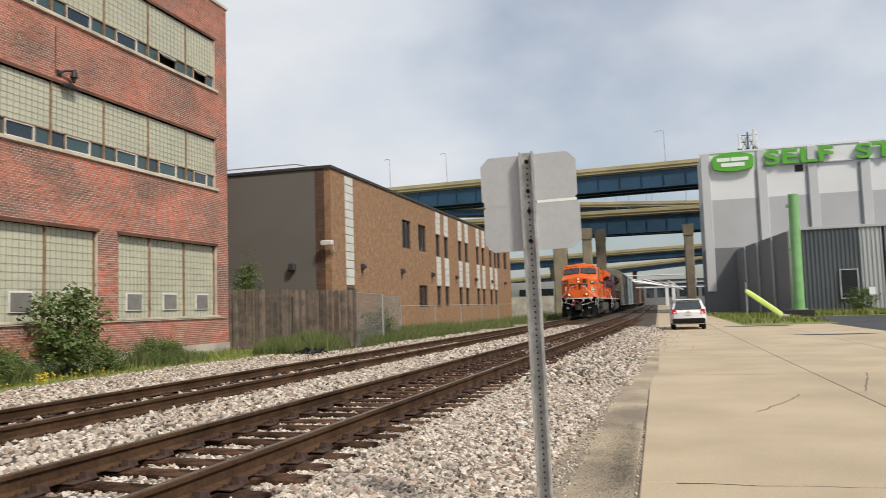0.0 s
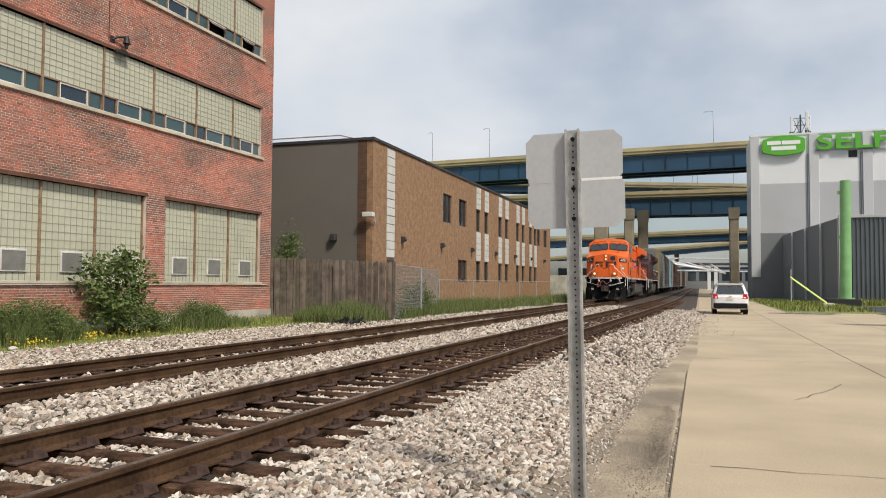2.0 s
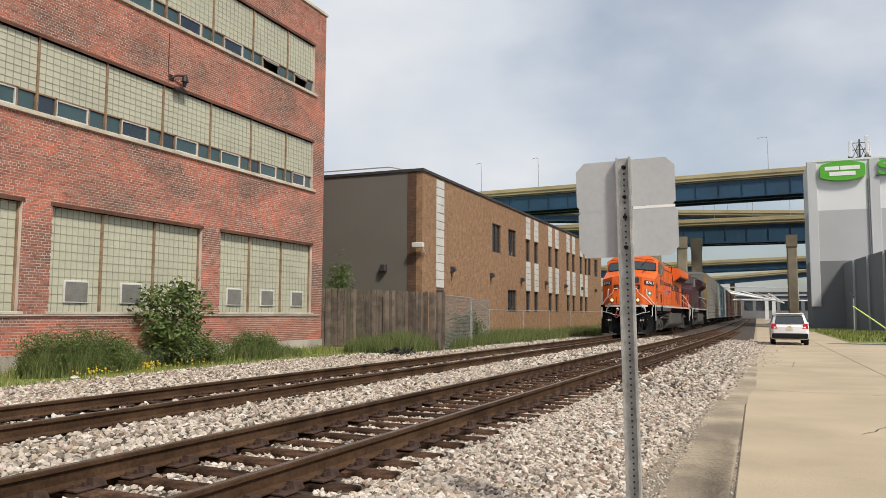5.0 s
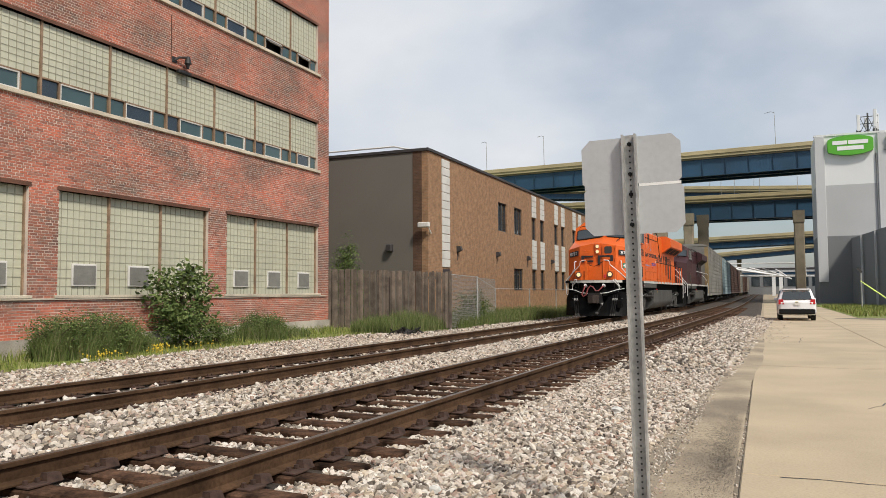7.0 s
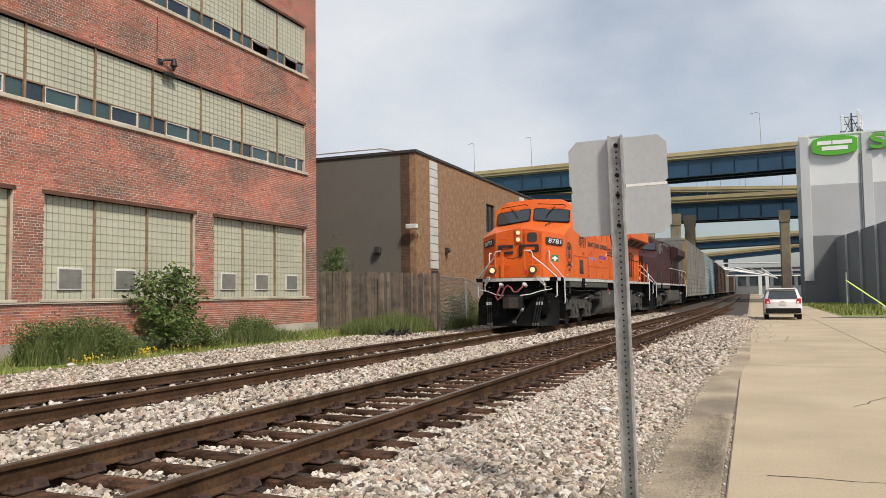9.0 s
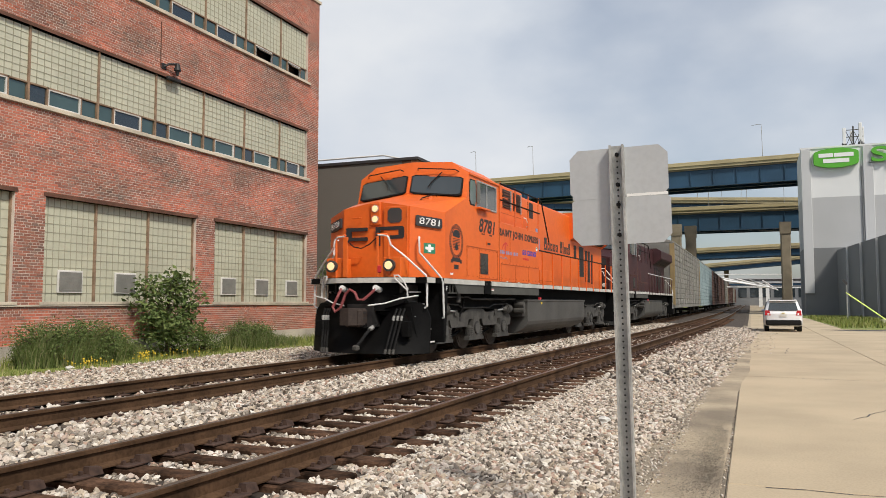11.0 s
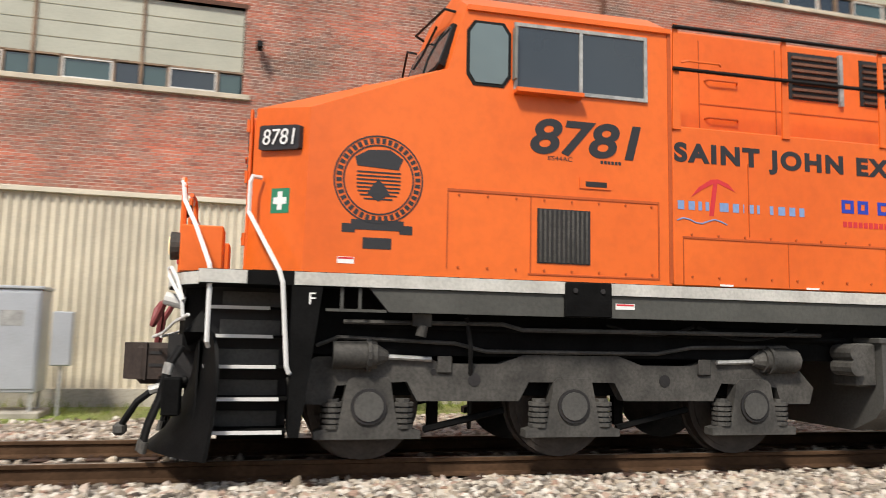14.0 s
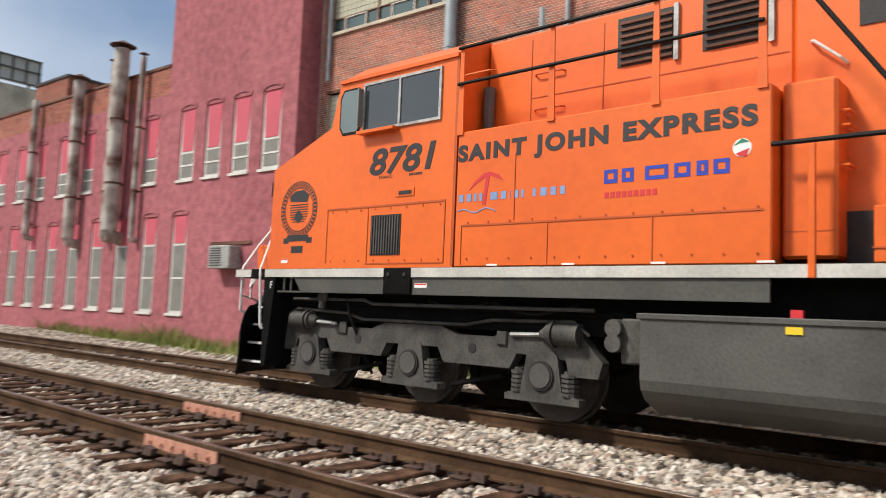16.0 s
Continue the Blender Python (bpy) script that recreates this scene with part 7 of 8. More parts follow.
    part("dynamic_brake_hatch", mbox(-0.7, 9.2, 4.42, 0.7, 10.6, 4.5), SOOT_AND_SHADE, L)
    wheels = build_truck(L, 4.17, False) + build_truck(L, 16.8, True)
    if lead:
        X = 1.5
        lettering("8781", 0.47, on_x(X + 0.002, 3.57, 2.955), LETTER, L, 0.003, name="road_number", width=1.16, shear=0.2, bold=0.012)
        lettering("SAINT JOHN EXPRESS", 0.255, on_x(X + 0.002, 5.12, 2.985), LETTER, L, 0.003, name="train_name", width=3.48, bold=0.012, space=1.22)
        lettering("F", 0.15, on_x(X + 0.002, 1.56, 1.44), WHITELET, L, 0.003, name="front_mark")
        lettering("ES44AC", 0.06, on_x(X + 0.002, 3.77, 2.885), LETTER, L, 0.001, name="model_mark", width=0.25)
        for k in range(6):
            part("text_bar", mbox(X, 4.32 + k * 0.038, 2.885, X + 0.003, 4.348 + k * 0.038, 2.918), LETTER, L)
        wn_ = part("warning_label", mbox(X, 1.80, 1.81, X + 0.003, 1.95, 1.87), WHITELET, L, "small white and red warning label")
        part("label_band", mbox(X + 0.003, 1.805, 1.85, X + 0.005, 1.945, 1.866), REDLET, wn_)
        lb = part("skirt_label", mbox(X - 0.015, 4.48, 1.475, X - 0.011, 4.68, 1.53), WHITELET, L, "small white and red stencil label")
        part("label_band", mbox(X - 0.011, 4.49, 1.51, X - 0.009, 4.67, 1.526), REDLET, lb)
        # round crest: ring, shield and scroll as plain shapes
        bm = bmesh.new()
        n, cy, cz = 40, 2.15, 2.58
        for r0, r1 in ((0.31, 0.325), (0.395, 0.41)):
            for k in range(n):
                a, b = 2 * math.pi * k / n, 2 * math.pi * (k + 1) / n
                if r1 > 0.33 or True:
                    q = [(X + 0.004, cy + r * math.cos(t), cz + r * math.sin(t)) for r, t in ((r0, a), (r1, a), (r1, b), (r0, b))]
                    bm.faces.new([bm.verts.new(v) for v in q])
        for k in range(n):
            if 12 < k % 40 < 0:
                continue
            a, b = 2 * math.pi * k / n, 2 * math.pi * (k + 0.62) / n
            q = [(X + 0.004, cy + r * math.cos(t), cz + r * math.sin(t)) for r, t in ((0.335, a), (0.385, a), (0.385, b), (0.335, b))]
            bm.faces.new([bm.verts.new(v) for v in q])
        for k in range(8):
            z = cz + 0.06 - k * 0.035
            hw = 0.2 * (1 if k < 4 else math.sqrt(max(0.05, 1 - ((k - 3.5) / 4.6) ** 2)))
            bx(bm, X, cy - hw, z, X + 0.004, cy + hw, z + 0.014)
        prism(bm, [(cy - 0.2, cz + 0.12), (cy + 0.18, cz + 0.1), (cy + 0.22, cz + 0.2), (cy + 0.1, cz + 0.28), (cy - 0.1, cz + 0.27), (cy - 0.22, cz + 0.2)], X, X + 0.004, "x")
        prism(bm, [(cy, cz - 0.2), (cy + 0.1, cz - 0.13), (cy + 0.06, cz - 0.06), (cy, cz + 0.0), (cy - 0.06, cz - 0.06), (cy - 0.1, cz - 0.13)], X, X + 0.005, "x")
        bx(bm, X, cy - 0.24, cz - 0.46, X + 0.004, cy + 0.24, cz - 0.37)
        bx(bm, X, cy - 0.32, cz - 0.49, X + 0.003, cy - 0.2, cz - 0.41)
        bx(bm, X, cy + 0.2, cz - 0.49, X + 0.003, cy + 0.32, cz - 0.41)
        bx(bm, X, cy - 0.13, cz - 0.63, X + 0.004, cy + 0.13, cz - 0.53)
        part("crest", bm, LETTER, L, "round dark crest with a shield")
        # painted company marks as plain shapes
        for y0, y1 in ((7.07, 7.22), (7.27, 7.40), (7.52, 7.76), (7.82, 7.98), (8.04, 8.15), (8.2, 8.35)):
            part("blue_bar", wall_mesh(y0, y1, 2.56, 2.70, X, X + 0.004, [(y0 + 0.04, y1 - 0.04, 2.60, 2.665)]), BLUELET, L)
        bm = bmesh.new()
        for k in range(9):
            bx(bm, X, 7.08 + k * 0.065, 2.41, X + 0.004, 7.125 + k * 0.065, 2.47)
        part("red_text_bar", bm, REDLET, L)
        for y0, y1 in ((5.15, 5.24), (5.27, 5.36), (5.38, 5.44), (5.46, 5.52), (5.62, 5.74), (5.77, 5.86), (5.89, 5.92), (5.95, 6.03), (6.05, 6.1), (6.2, 6.26), (6.3, 6.4), (6.43, 6.52), (6.55, 6.63)):
            part("light_blue_bar", mbox(X, y0, 2.49, X + 0.004, y1 - 0.02, 2.58), SKYLET, L)
        part("wave_line", tube(bmesh.new(), [(X, 5.14 + k * 0.07, 2.38 + 0.025 * math.sin(k * 1.3)) for k in range(9)], 0.009, 5), SKYLET, L)
        part("red_mark", prism(bmesh.new(), [(5.5, 2.44), (5.55, 2.44), (5.60, 2.78), (5.80, 2.70), (5.72, 2.78), (5.60, 2.82), (5.52, 2.81), (5.38, 2.72), (5.30, 2.62), (5.42, 2.70), (5.55, 2.77)], X, X + 0.004, "x"), REDLET, L)
        bl = part("globe_mark", cyl(bmesh.new(), (X, 8.46, 2.78), (X + 0.004, 8.46, 2.78), 0.085, seg=20), WHITELET, L)
        part("globe_band", prism(bmesh.new(), [(8.38, 2.80), (8.46, 2.865), (8.53, 2.83), (8.44, 2.82)], X + 0.004, X + 0.006, "x"), GREENLET, bl)
        part("globe_band", prism(bmesh.new(), [(8.40, 2.73), (8.53, 2.77), (8.50, 2.70), (8.44, 2.70)], X + 0.004, X + 0.006, "x"), REDLET, bl)
        for y0, y1, t in ((11.15, 11.45, 1.0), (11.55, 11.8, 0.62), (11.9, 12.15, 0.62), (12.25, 12.5, 0.62), (12.6, 12.85, 0.62), (13.2, 13.45, 1.0), (13.55, 13.66, 1.0), (13.78, 14.0, 0.62), (14.08, 14.3, 0.62), (14.38, 14.6, 1.0)):
            z0, z1 = 2.98, 2.98 + 0.42 * t
            part("letter_bar", wall_mesh(y0, y1, z0, z1, 0.95, 0.956, [(y0 + 0.07, y1 - 0.07, z0 + 0.07, z0 + 0.19)] if y1 - y0 > 0.2 else []), LETTER, L)
        part("blue_emblem", prism(bmesh.new(), [(10.1, 2.85), (10.6, 2.85), (10.6, 3.3), (10.45, 3.3), (10.4, 3.62), (10.15, 3.62), (10.2, 3.3), (9.95, 3.2)], 0.95, 0.955, "x"), SKYLET, L)
        # nose marks
        part("nose_mark", prism(bmesh.new(), [(-0.2, 2.58), (-0.75, 2.58), (-0.75, 2.88), (-0.2, 2.88), (-0.2, 2.80), (-0.62, 2.80), (-0.62, 2.66), (-0.2, 2.66)], 0.975, 1.02, "y"), LETTER, L)
        part("nose_mark", prism(bmesh.new(), [(0.02, 2.45), (0.02, 2.88), (0.70, 2.88), (0.74, 2.84), (0.74, 2.64), (0.70, 2.60), (0.38, 2.60), (0.38, 2.68), (0.6, 2.68), (0.6, 2.80), (0.14, 2.80), (0.14, 2.45)], 0.975, 0.99, "y"), LETTER, L)
        gs = part("first_aid_plate", quad_patch([(0.85, 1.0, 1.725), (1.5, 1.5, 1.725), (1.5, 1.52, ZN), (0.85, 1.05, 3.33)], 0.40, 0.72, 0.355, 0.505, 0.0, 0.006), GREENLET, L, "green plate with a white cross")
        an = [(0.85, 1.0, 1.725), (1.5, 1.5, 1.725), (1.5, 1.52, ZN), (0.85, 1.05, 3.33)]
        part("cross_bar", quad_patch(an, 0.52, 0.60, 0.375, 0.485, 0.006, 0.003), WHITELET, gs)
        part("cross_bar", quad_patch(an, 0.445, 0.675, 0.41, 0.45, 0.006, 0.003), WHITELET, gs)
    return L, wheels


lead, lead_wheels = build_loco("locomotive", "bright orange freight locomotive with lit headlights", ORANGE, STRIPE, True)
second, second_wheels = build_loco("locomotive", "sooty dark maroon second freight locomotive", MAROON, STRIPE, False)


def build_rack(paint, label, post):
    c = thing("autorack_car", label, "freight car", group="autorack cars")
    LEN, Z0, Z1 = 26.6, 0.95, 5.55
    part("floor_frame", mbox(-1.4, 0.4, 0.75, 1.4, LEN - 0.4, 1.1), BLACKP, c)
    part("core", mbox(-1.38, 0.5, 1.1, 1.38, LEN - 0.5, 5.4), SOOT_AND_SHADE, c)
    part("roof", prism(bmesh.new(), [(-1.5, 5.45), (1.5, 5.45), (1.5, 5.55), (0.9, 5.75), (-0.9, 5.75), (-1.5, 5.55)], 0.3, LEN - 0.3, "y"), RACKGREY, c)
    n = 12
    d = (LEN - 0.8) / n
    for s in (-1, 1):
        for k in range(n):
            y0 = 0.4 + k * d
            zig = [(s * 1.40, 1.0)]
            for q in range(11):
                z = 1.0 + q * 0.405
                zig += [(s * 1.44, z + 0.001), (s * 1.49, z + 0.05), (s * 1.49, z + 0.33), (s * 1.44, z + 0.385)]
            part("side_panel", prism(bmesh.new(), zig + [(s * 1.40, 5.44)], y0 + 0.06, y0 + d - 0.06, "y"), paint, c)
        for k in range(n + 1):
            y0 = 0.4 + k * d
            part("side_post", mbox(min(s * 1.42, s * 1.53), y0 - 0.05, 0.9, max(s * 1.42, s * 1.53), y0 + 0.05, 5.5), post if k in (0, n) else paint, c)
        part("side_sill", mbox(min(s * 1.3, s * 1.52), 0.3, 0.75, max(s * 1.3, s * 1.52), LEN - 0.3, 0.98), paint, c)
    for y in (0.3, LEN - 0.4):
        part("end_door", mbox(-1.45, y, 0.9, 1.45, y + 0.1, 5.5), paint, c)
        part("ladder", mbox(1.2, y - 0.03, 1.0, 1.5, y + 0.13, 5.4), post, c)
    for y in (3.2, LEN - 3.2):
        t = thing("truck", "", "")
        t.parent = c
        t.matrix_basis = Matrix.Translation((0, y, 0))
        for s in (-1, 1):
            part("side_frame", prism(bmesh.new(), [(-1.1, 0.35), (-0.6, 0.35), (-0.4, 0.25), (0.4, 0.25), (0.6, 0.35), (1.1, 0.35), (1.1, 0.6), (0.5, 0.75), (-0.5, 0.75), (-1.1, 0.6)], s * 0.95, s * 1.1, "x"), TRUCKGREY, t)
        for q in (-0.85, 0.85):
            bm = bmesh.new()
            for s in (-1, 1):
                cyl(bm, (s * 0.69, q, 0.42), (s * 0.82, q, 0.42), 0.42, seg=20)
            cyl(bm, (-0.95, q, 0.42), (0.95, q, 0.42), 0.08, seg=8)
            part("wheelset", bm, WHEELSTEEL, t)
    return c


RACKS = [build_rack(RACKGREY, "grey ribbed autorack car with a yellow end post", RACKTAN), build_rack(RACKBLUE, "pale blue-white ribbed autorack car", RACKBLUE), build_rack(RACKBROWN, "brown ribbed autorack car", RACKBROWN)]
for k in range(6):
    RACKS.append(copy_thing(RACKS[(2, 0, 2, 2, 0, 2)[k]], Matrix.Identity(4)))


# ---- parked car ----
def build_car():
    c = thing("parked_car", "white compact SUV standing on the street, tail towards us", "car", Matrix.Translation((1.5, 41.2, 0.0)) @ Matrix.Diagonal((0.94, 0.94, 0.94, 1.0)))
    prof = [(0.0, 0.42), (0.02, 0.95), (0.12, 1.05), (0.42, 1.56), (0.75, 1.66), (2.3, 1.66), (3.1, 1.10), (4.2, 0.98), (4.6, 0.85), (4.65, 0.4), (4.2, 0.28), (0.3, 0.28)]
    bm = bmesh.new()
    rings = []
    for x, tuck in ((-0.92, 0.22), (-0.87, 0.08), (-0.74, 0.0), (0.74, 0.0), (0.87, 0.08), (0.92, 0.22)):
        ring = []
        for y, z in prof:
            k = max(0.0, (z - 1.0) / 0.66)
            zz = z - (tuck * 0.3 if z > 1.3 else 0) + (tuck * 0.4 if z < 0.5 else 0)
            ring.append(bm.verts.new((x * (1 - 0.20 * k), y + (tuck * 0.75 if y < 1 else -tuck * 1.4 if y > 4 else 0), zz)))
        rings.append(ring)
    n = len(prof)
    for q, s in zip(rings, rings[1:]):
        for k in range(n):
            bm.faces.new((q[k], q[(k + 1) % n], s[(k + 1) % n], s[k]))
    bm.faces.new(rings[0])
    bm.faces.new(rings[-1][::-1])
    b = part("body", bm, CARWHITE, c, smooth=True)
    rw = [(-0.72, 0.12, 1.10), (0.72, 0.12, 1.10), (0.62, 0.42, 1.55), (-0.62, 0.42, 1.55)]
    part("rear_window", quad_patch(rw, 0.0, 1.0, 0.02, 0.92, 0.0, 0.02, 0.06), DARKGLASS, c)
    part("rear_spoiler", mbox(-0.68, 0.30, 1.60, 0.68, 0.62, 1.67, bev=0.02), CARWHITE, c)
    for s in (-1, 1):
        part("tail_lamp", hull(bmesh.new(), [(s * 0.60, 0.0, 0.86), (s * 0.88, 0.03, 0.86), (s * 0.66, 0.06, 1.12), (s * 0.86, 0.08, 1.12), (s * 0.90, 0.3, 0.9), (s * 0.87, 0.3, 1.1)]), TAIL, c)
        part("reflector", mbox(s * 0.7 - 0.1, -0.02, 0.45, s * 0.7 + 0.1, 0.0, 0.5), TAIL, c)
        part("mirror", mbox(min(s * 0.88, s * 1.05), 2.75, 1.02, max(s * 0.88, s * 1.05), 2.9, 1.18, bev=0.03), CARWHITE, c)
        part("side_glass", quad_patch([(s * 0.885, 0.75, 1.08), (s * 0.885, 2.9, 1.08), (s * 0.775, 2.35, 1.56), (s * 0.775, 0.85, 1.56)][::1 if s > 0 else -1], 0.0, 1.0, 0.0, 1.0, 0.0, 0.02), DARKGLASS, c)
        part("roof_rail", tube(bmesh.new(), [(s * 0.64, 0.8, 1.66), (s * 0.64, 0.9, 1.71), (s * 0.64, 2.1, 1.71), (s * 0.64, 2.2, 1.66)], 0.018, 6), GALV, c)
        for y in (0.85, 3.7):
            w = part("wheel", cyl(bmesh.new(), (s * 0.68, y, 0.34), (s * 0.90, y, 0.34), 0.34, seg=24), RUBBER, c)
            part("rim", cyl(bmesh.new(), (s * 0.90, y, 0.34), (s * 0.915, y, 0.34), 0.22, seg=16), GALV, w)
    part("rear_bumper", mbox(-0.86, -0.06, 0.34, 0.86, 0.1, 0.62, bev=0.05), RUBBER, c)
    part("plate_bar", mbox(-0.16, -0.02, 0.80, 0.16, 0.0, 0.92), FRAMEWHITE, c)
    part("badge", mbox(-0.08, -0.01, 0.97, 0.08, 0.03, 1.0), YELLOWP, c)


build_car()


# ---- road sign seen from behind ----
def build_sign():
    s = thing("road_sign", "two bare aluminium sign backs on a perforated steel post", "sign", pose(-0.71, 4.95, -0.035, 0, -1.0, 0))
    H = 2.54
    post = part("post", wall_mesh(-0.034, 0.034, -0.4, H, 0.0, 0.012, [], "y"), GALV, s)
    for x in (-0.046, 0.034):
        part("post_flange", mbox(x, -0.045, -0.4, x + 0.012, 0.012, H), GALV, post)
    # perforations are near-black discs, the shade in them painted
    hole = mesh_of("hole", cyl(bmesh.new(), (0, -0.004, 0), (0, 0.001, 0), 0.0065, seg=8), SOOT_AND_SHADE)
    z = 0.15
    while z < H - 0.04:
        same_mesh("hole", hole, post, Matrix.Translation((0, 0, z)))
        z += 0.0375
    for z0, z1, up, dx in ((2.225, 2.53, True, 0.0), (1.90, 2.205, False, 0.01)):
        a, b, cut = -0.315 + dx, 0.315 + dx, 0.055
        if up:
            prof = [(a + 0.02, z0), (b - 0.02, z0), (b, z0 + 0.02), (b, z1 - cut), (b - cut, z1), (a + cut, z1), (a, z1 - cut), (a, z0 + 0.02)]
        else:
            prof = [(a + cut, z0), (b - cut, z0), (b, z0 + cut), (b, z1 - 0.02), (b - 0.02, z1), (a + 0.02, z1), (a, z1 - 0.02), (a, z0 + cut)]
        p = part("sign_plate", prism(bmesh.new(), prof, 0.012, 0.016, "y"), SIGNBACK, s)
        for zz in (z0 + 0.06, z1 - 0.05):
            part("bolt", cyl(bmesh.new(), (0, -0.02, zz), (0, 0.012, zz), 0.014, seg=6), RUBBER, p)
    part("plate_lap", mbox(-0.30, 0.011, 2.203, -0.05, 0.0155, 2.227), SIGNBACK, s)
    part("plate_edge", mbox(0.05, 0.011, 2.206, 0.31, 0.016, 2.224), WHITELET, s, "pale strip between the plates")


build_sign()


# ---- loose ballast ----
def stone_field():
    rng = np.random.default_rng(7)
    t = (1 + 5 ** 0.5) / 2
    ico = np.array([(-1, t, 0), (1, t, 0), (-1, -t, 0), (1, -t, 0), (0, -1, t), (0, 1, t), (0, -1, -t), (0, 1, -t), (t, 0, -1), (t, 0, 1), (-t, 0, -1), (-t, 0, 1)], float) / 1.9
    tri = np.array([(0, 11, 5), (0, 5, 1), (0, 1, 7), (0, 7, 10), (0, 10, 11), (1, 5, 9), (5, 11, 4), (11, 10, 2), (10, 7, 6), (7, 1, 8), (3, 9, 4), (3, 4, 2), (3, 2, 6), (3, 6, 8), (3, 8, 9), (4, 9, 5), (2, 4, 11), (6, 2, 10), (8, 6, 7), (9, 8, 1)])
    pts = []
    def scatter(n, x0, x1, y0, y1, size, keep):
        y = rng.uniform(y0, y1, n)
        u = rng.uniform(0, 1, n)
        for yy, uu, sz in zip(y, u, rng.uniform(0.7, 1.4, n) * size):
            c = track_x(yy, False)
            x = c + x0 + (x1 - x0) * uu
            if keep(x - c, yy, sz):
                pts.append((x, yy, ground_z(x, yy), sz))
    shoulder = lambda d, y, s: d > 1.3 or abs(((y + 32) / 0.53) % 1 - 0.5) < 0.27
    scatter(22000, 0.95, 3.2, 2.5, 14, 0.028, shoulder)
    scatter(6500, 0.95, 3.4, 14, 45, 0.042, shoulder)
    scatter(19000, 0.95, 3.2, -12, 2.5, 0.032, shoulder)
    between = lambda d, y, s: (d < -1.3 or abs(((y + 32) / 0.53) % 1 - 0.5) < 0.27) and not (-3.9 - 0.84 < d < -3.9 - 0.66 or -3.9 + 0.66 < d < -3.9 + 0.84)
    scatter(13000, -3.2, -0.88, 2, 20, 0.034, between)
    scatter(4500, -3.2, -0.88, 20, 50, 0.05, between)
    scatter(25000, -3.2, -0.88, -26, 2, 0.036, between)
    scatter(5500, -3.9 - 2.9, -3.9 - 0.85, 4, 30, 0.042, between)
    scatter(4500, -3.9 - 2.9, -3.9 - 0.85, -32, 4, 0.045, between)
    bank = lambda d, y, s: d + track_x(y, False) > grass_edge(y) - 0.25 + 0.5 * rng.random()
    scatter(13000, -10.6, -6.0, 5, 22, 0.032, bank)
    scatter(5500, -10.4, -6.0, 22, 46, 0.045, bank)
    scatter(8000, -11.2, -6.0, -14, 5, 0.034, bank)
    scatter(5500, -12.0, -6.0, -40, -14, 0.045, bank)
    crib = lambda d, y, s: abs(((y + 32) / 0.53) % 1 - 0.5) < 0.30
    scatter(12000, -0.66, 0.66, 2, 22, 0.026, crib)
    scatter(6500, -0.66, 0.66, -14, 2, 0.028, crib)
    scatter(2500, -0.66, 0.66, 22, 45, 0.04, crib)
    scatter(6000, -3.9 - 0.66, -3.9 + 0.66, -20, 30, 0.034, crib)
    grit = lambda d, y, s: True
    scatter(17000, 2.7, 4.3, 3.5, 24, 0.011, grit)
    scatter(1500, 2.7, 4.2, 24, 45, 0.03, grit)
    P = np.array(pts)
    n = len(P)
    R = rng.uniform(0.65, 1.25, (n, 12, 1)) * ico[None]
    R = R * (np.stack([rng.uniform(0.8, 1.5, n), rng.uniform(0.7, 1.2, n), rng.uniform(0.55, 1.0, n)], 1)[:, None] * P[:, 3][:, None, None])
    a = rng.uniform(0, 2 * np.pi, n)
    c, s = np.cos(a)[:, None], np.sin(a)[:, None]
    tilt = rng.normal(0, 0.75, n)[:, None]
    x, y, z = R[..., 0] * c - R[..., 1] * s, R[..., 0] * s + R[..., 1] * c, R[..., 2]
    z = z + tilt * x * 0.6
    V = np.stack([x + P[:, 0:1], y + P[:, 1:2], z + P[:, 2:3] + P[:, 3:4] * 0.25], 2).reshape(-1, 3)
    T = (tri[None] + 12 * np.arange(n)[:, None, None]).reshape(-1, 3)
    me = bpy.data.meshes.new("ballast_stones")
    me.vertices.add(len(V))
    me.vertices.foreach_set("co", V.ravel())
    me.loops.add(len(T) * 3)
    me.loops.foreach_set("vertex_index", T.ravel().astype(np.int32))
    me.polygons.add(len(T))
    me.polygons.foreach_set("loop_start", np.arange(0, len(T) * 3, 3, dtype=np.int32))
    me.polygons.foreach_set("use_smooth", [False] * len(me.polygons))
    me.update(calc_edges=True)
    me.materials.append(STONES)
    tagged(new("ballast_stones", me), "loose pale grey and pink crushed ballast stones", "ballast", kind="stuff")


stone_field()


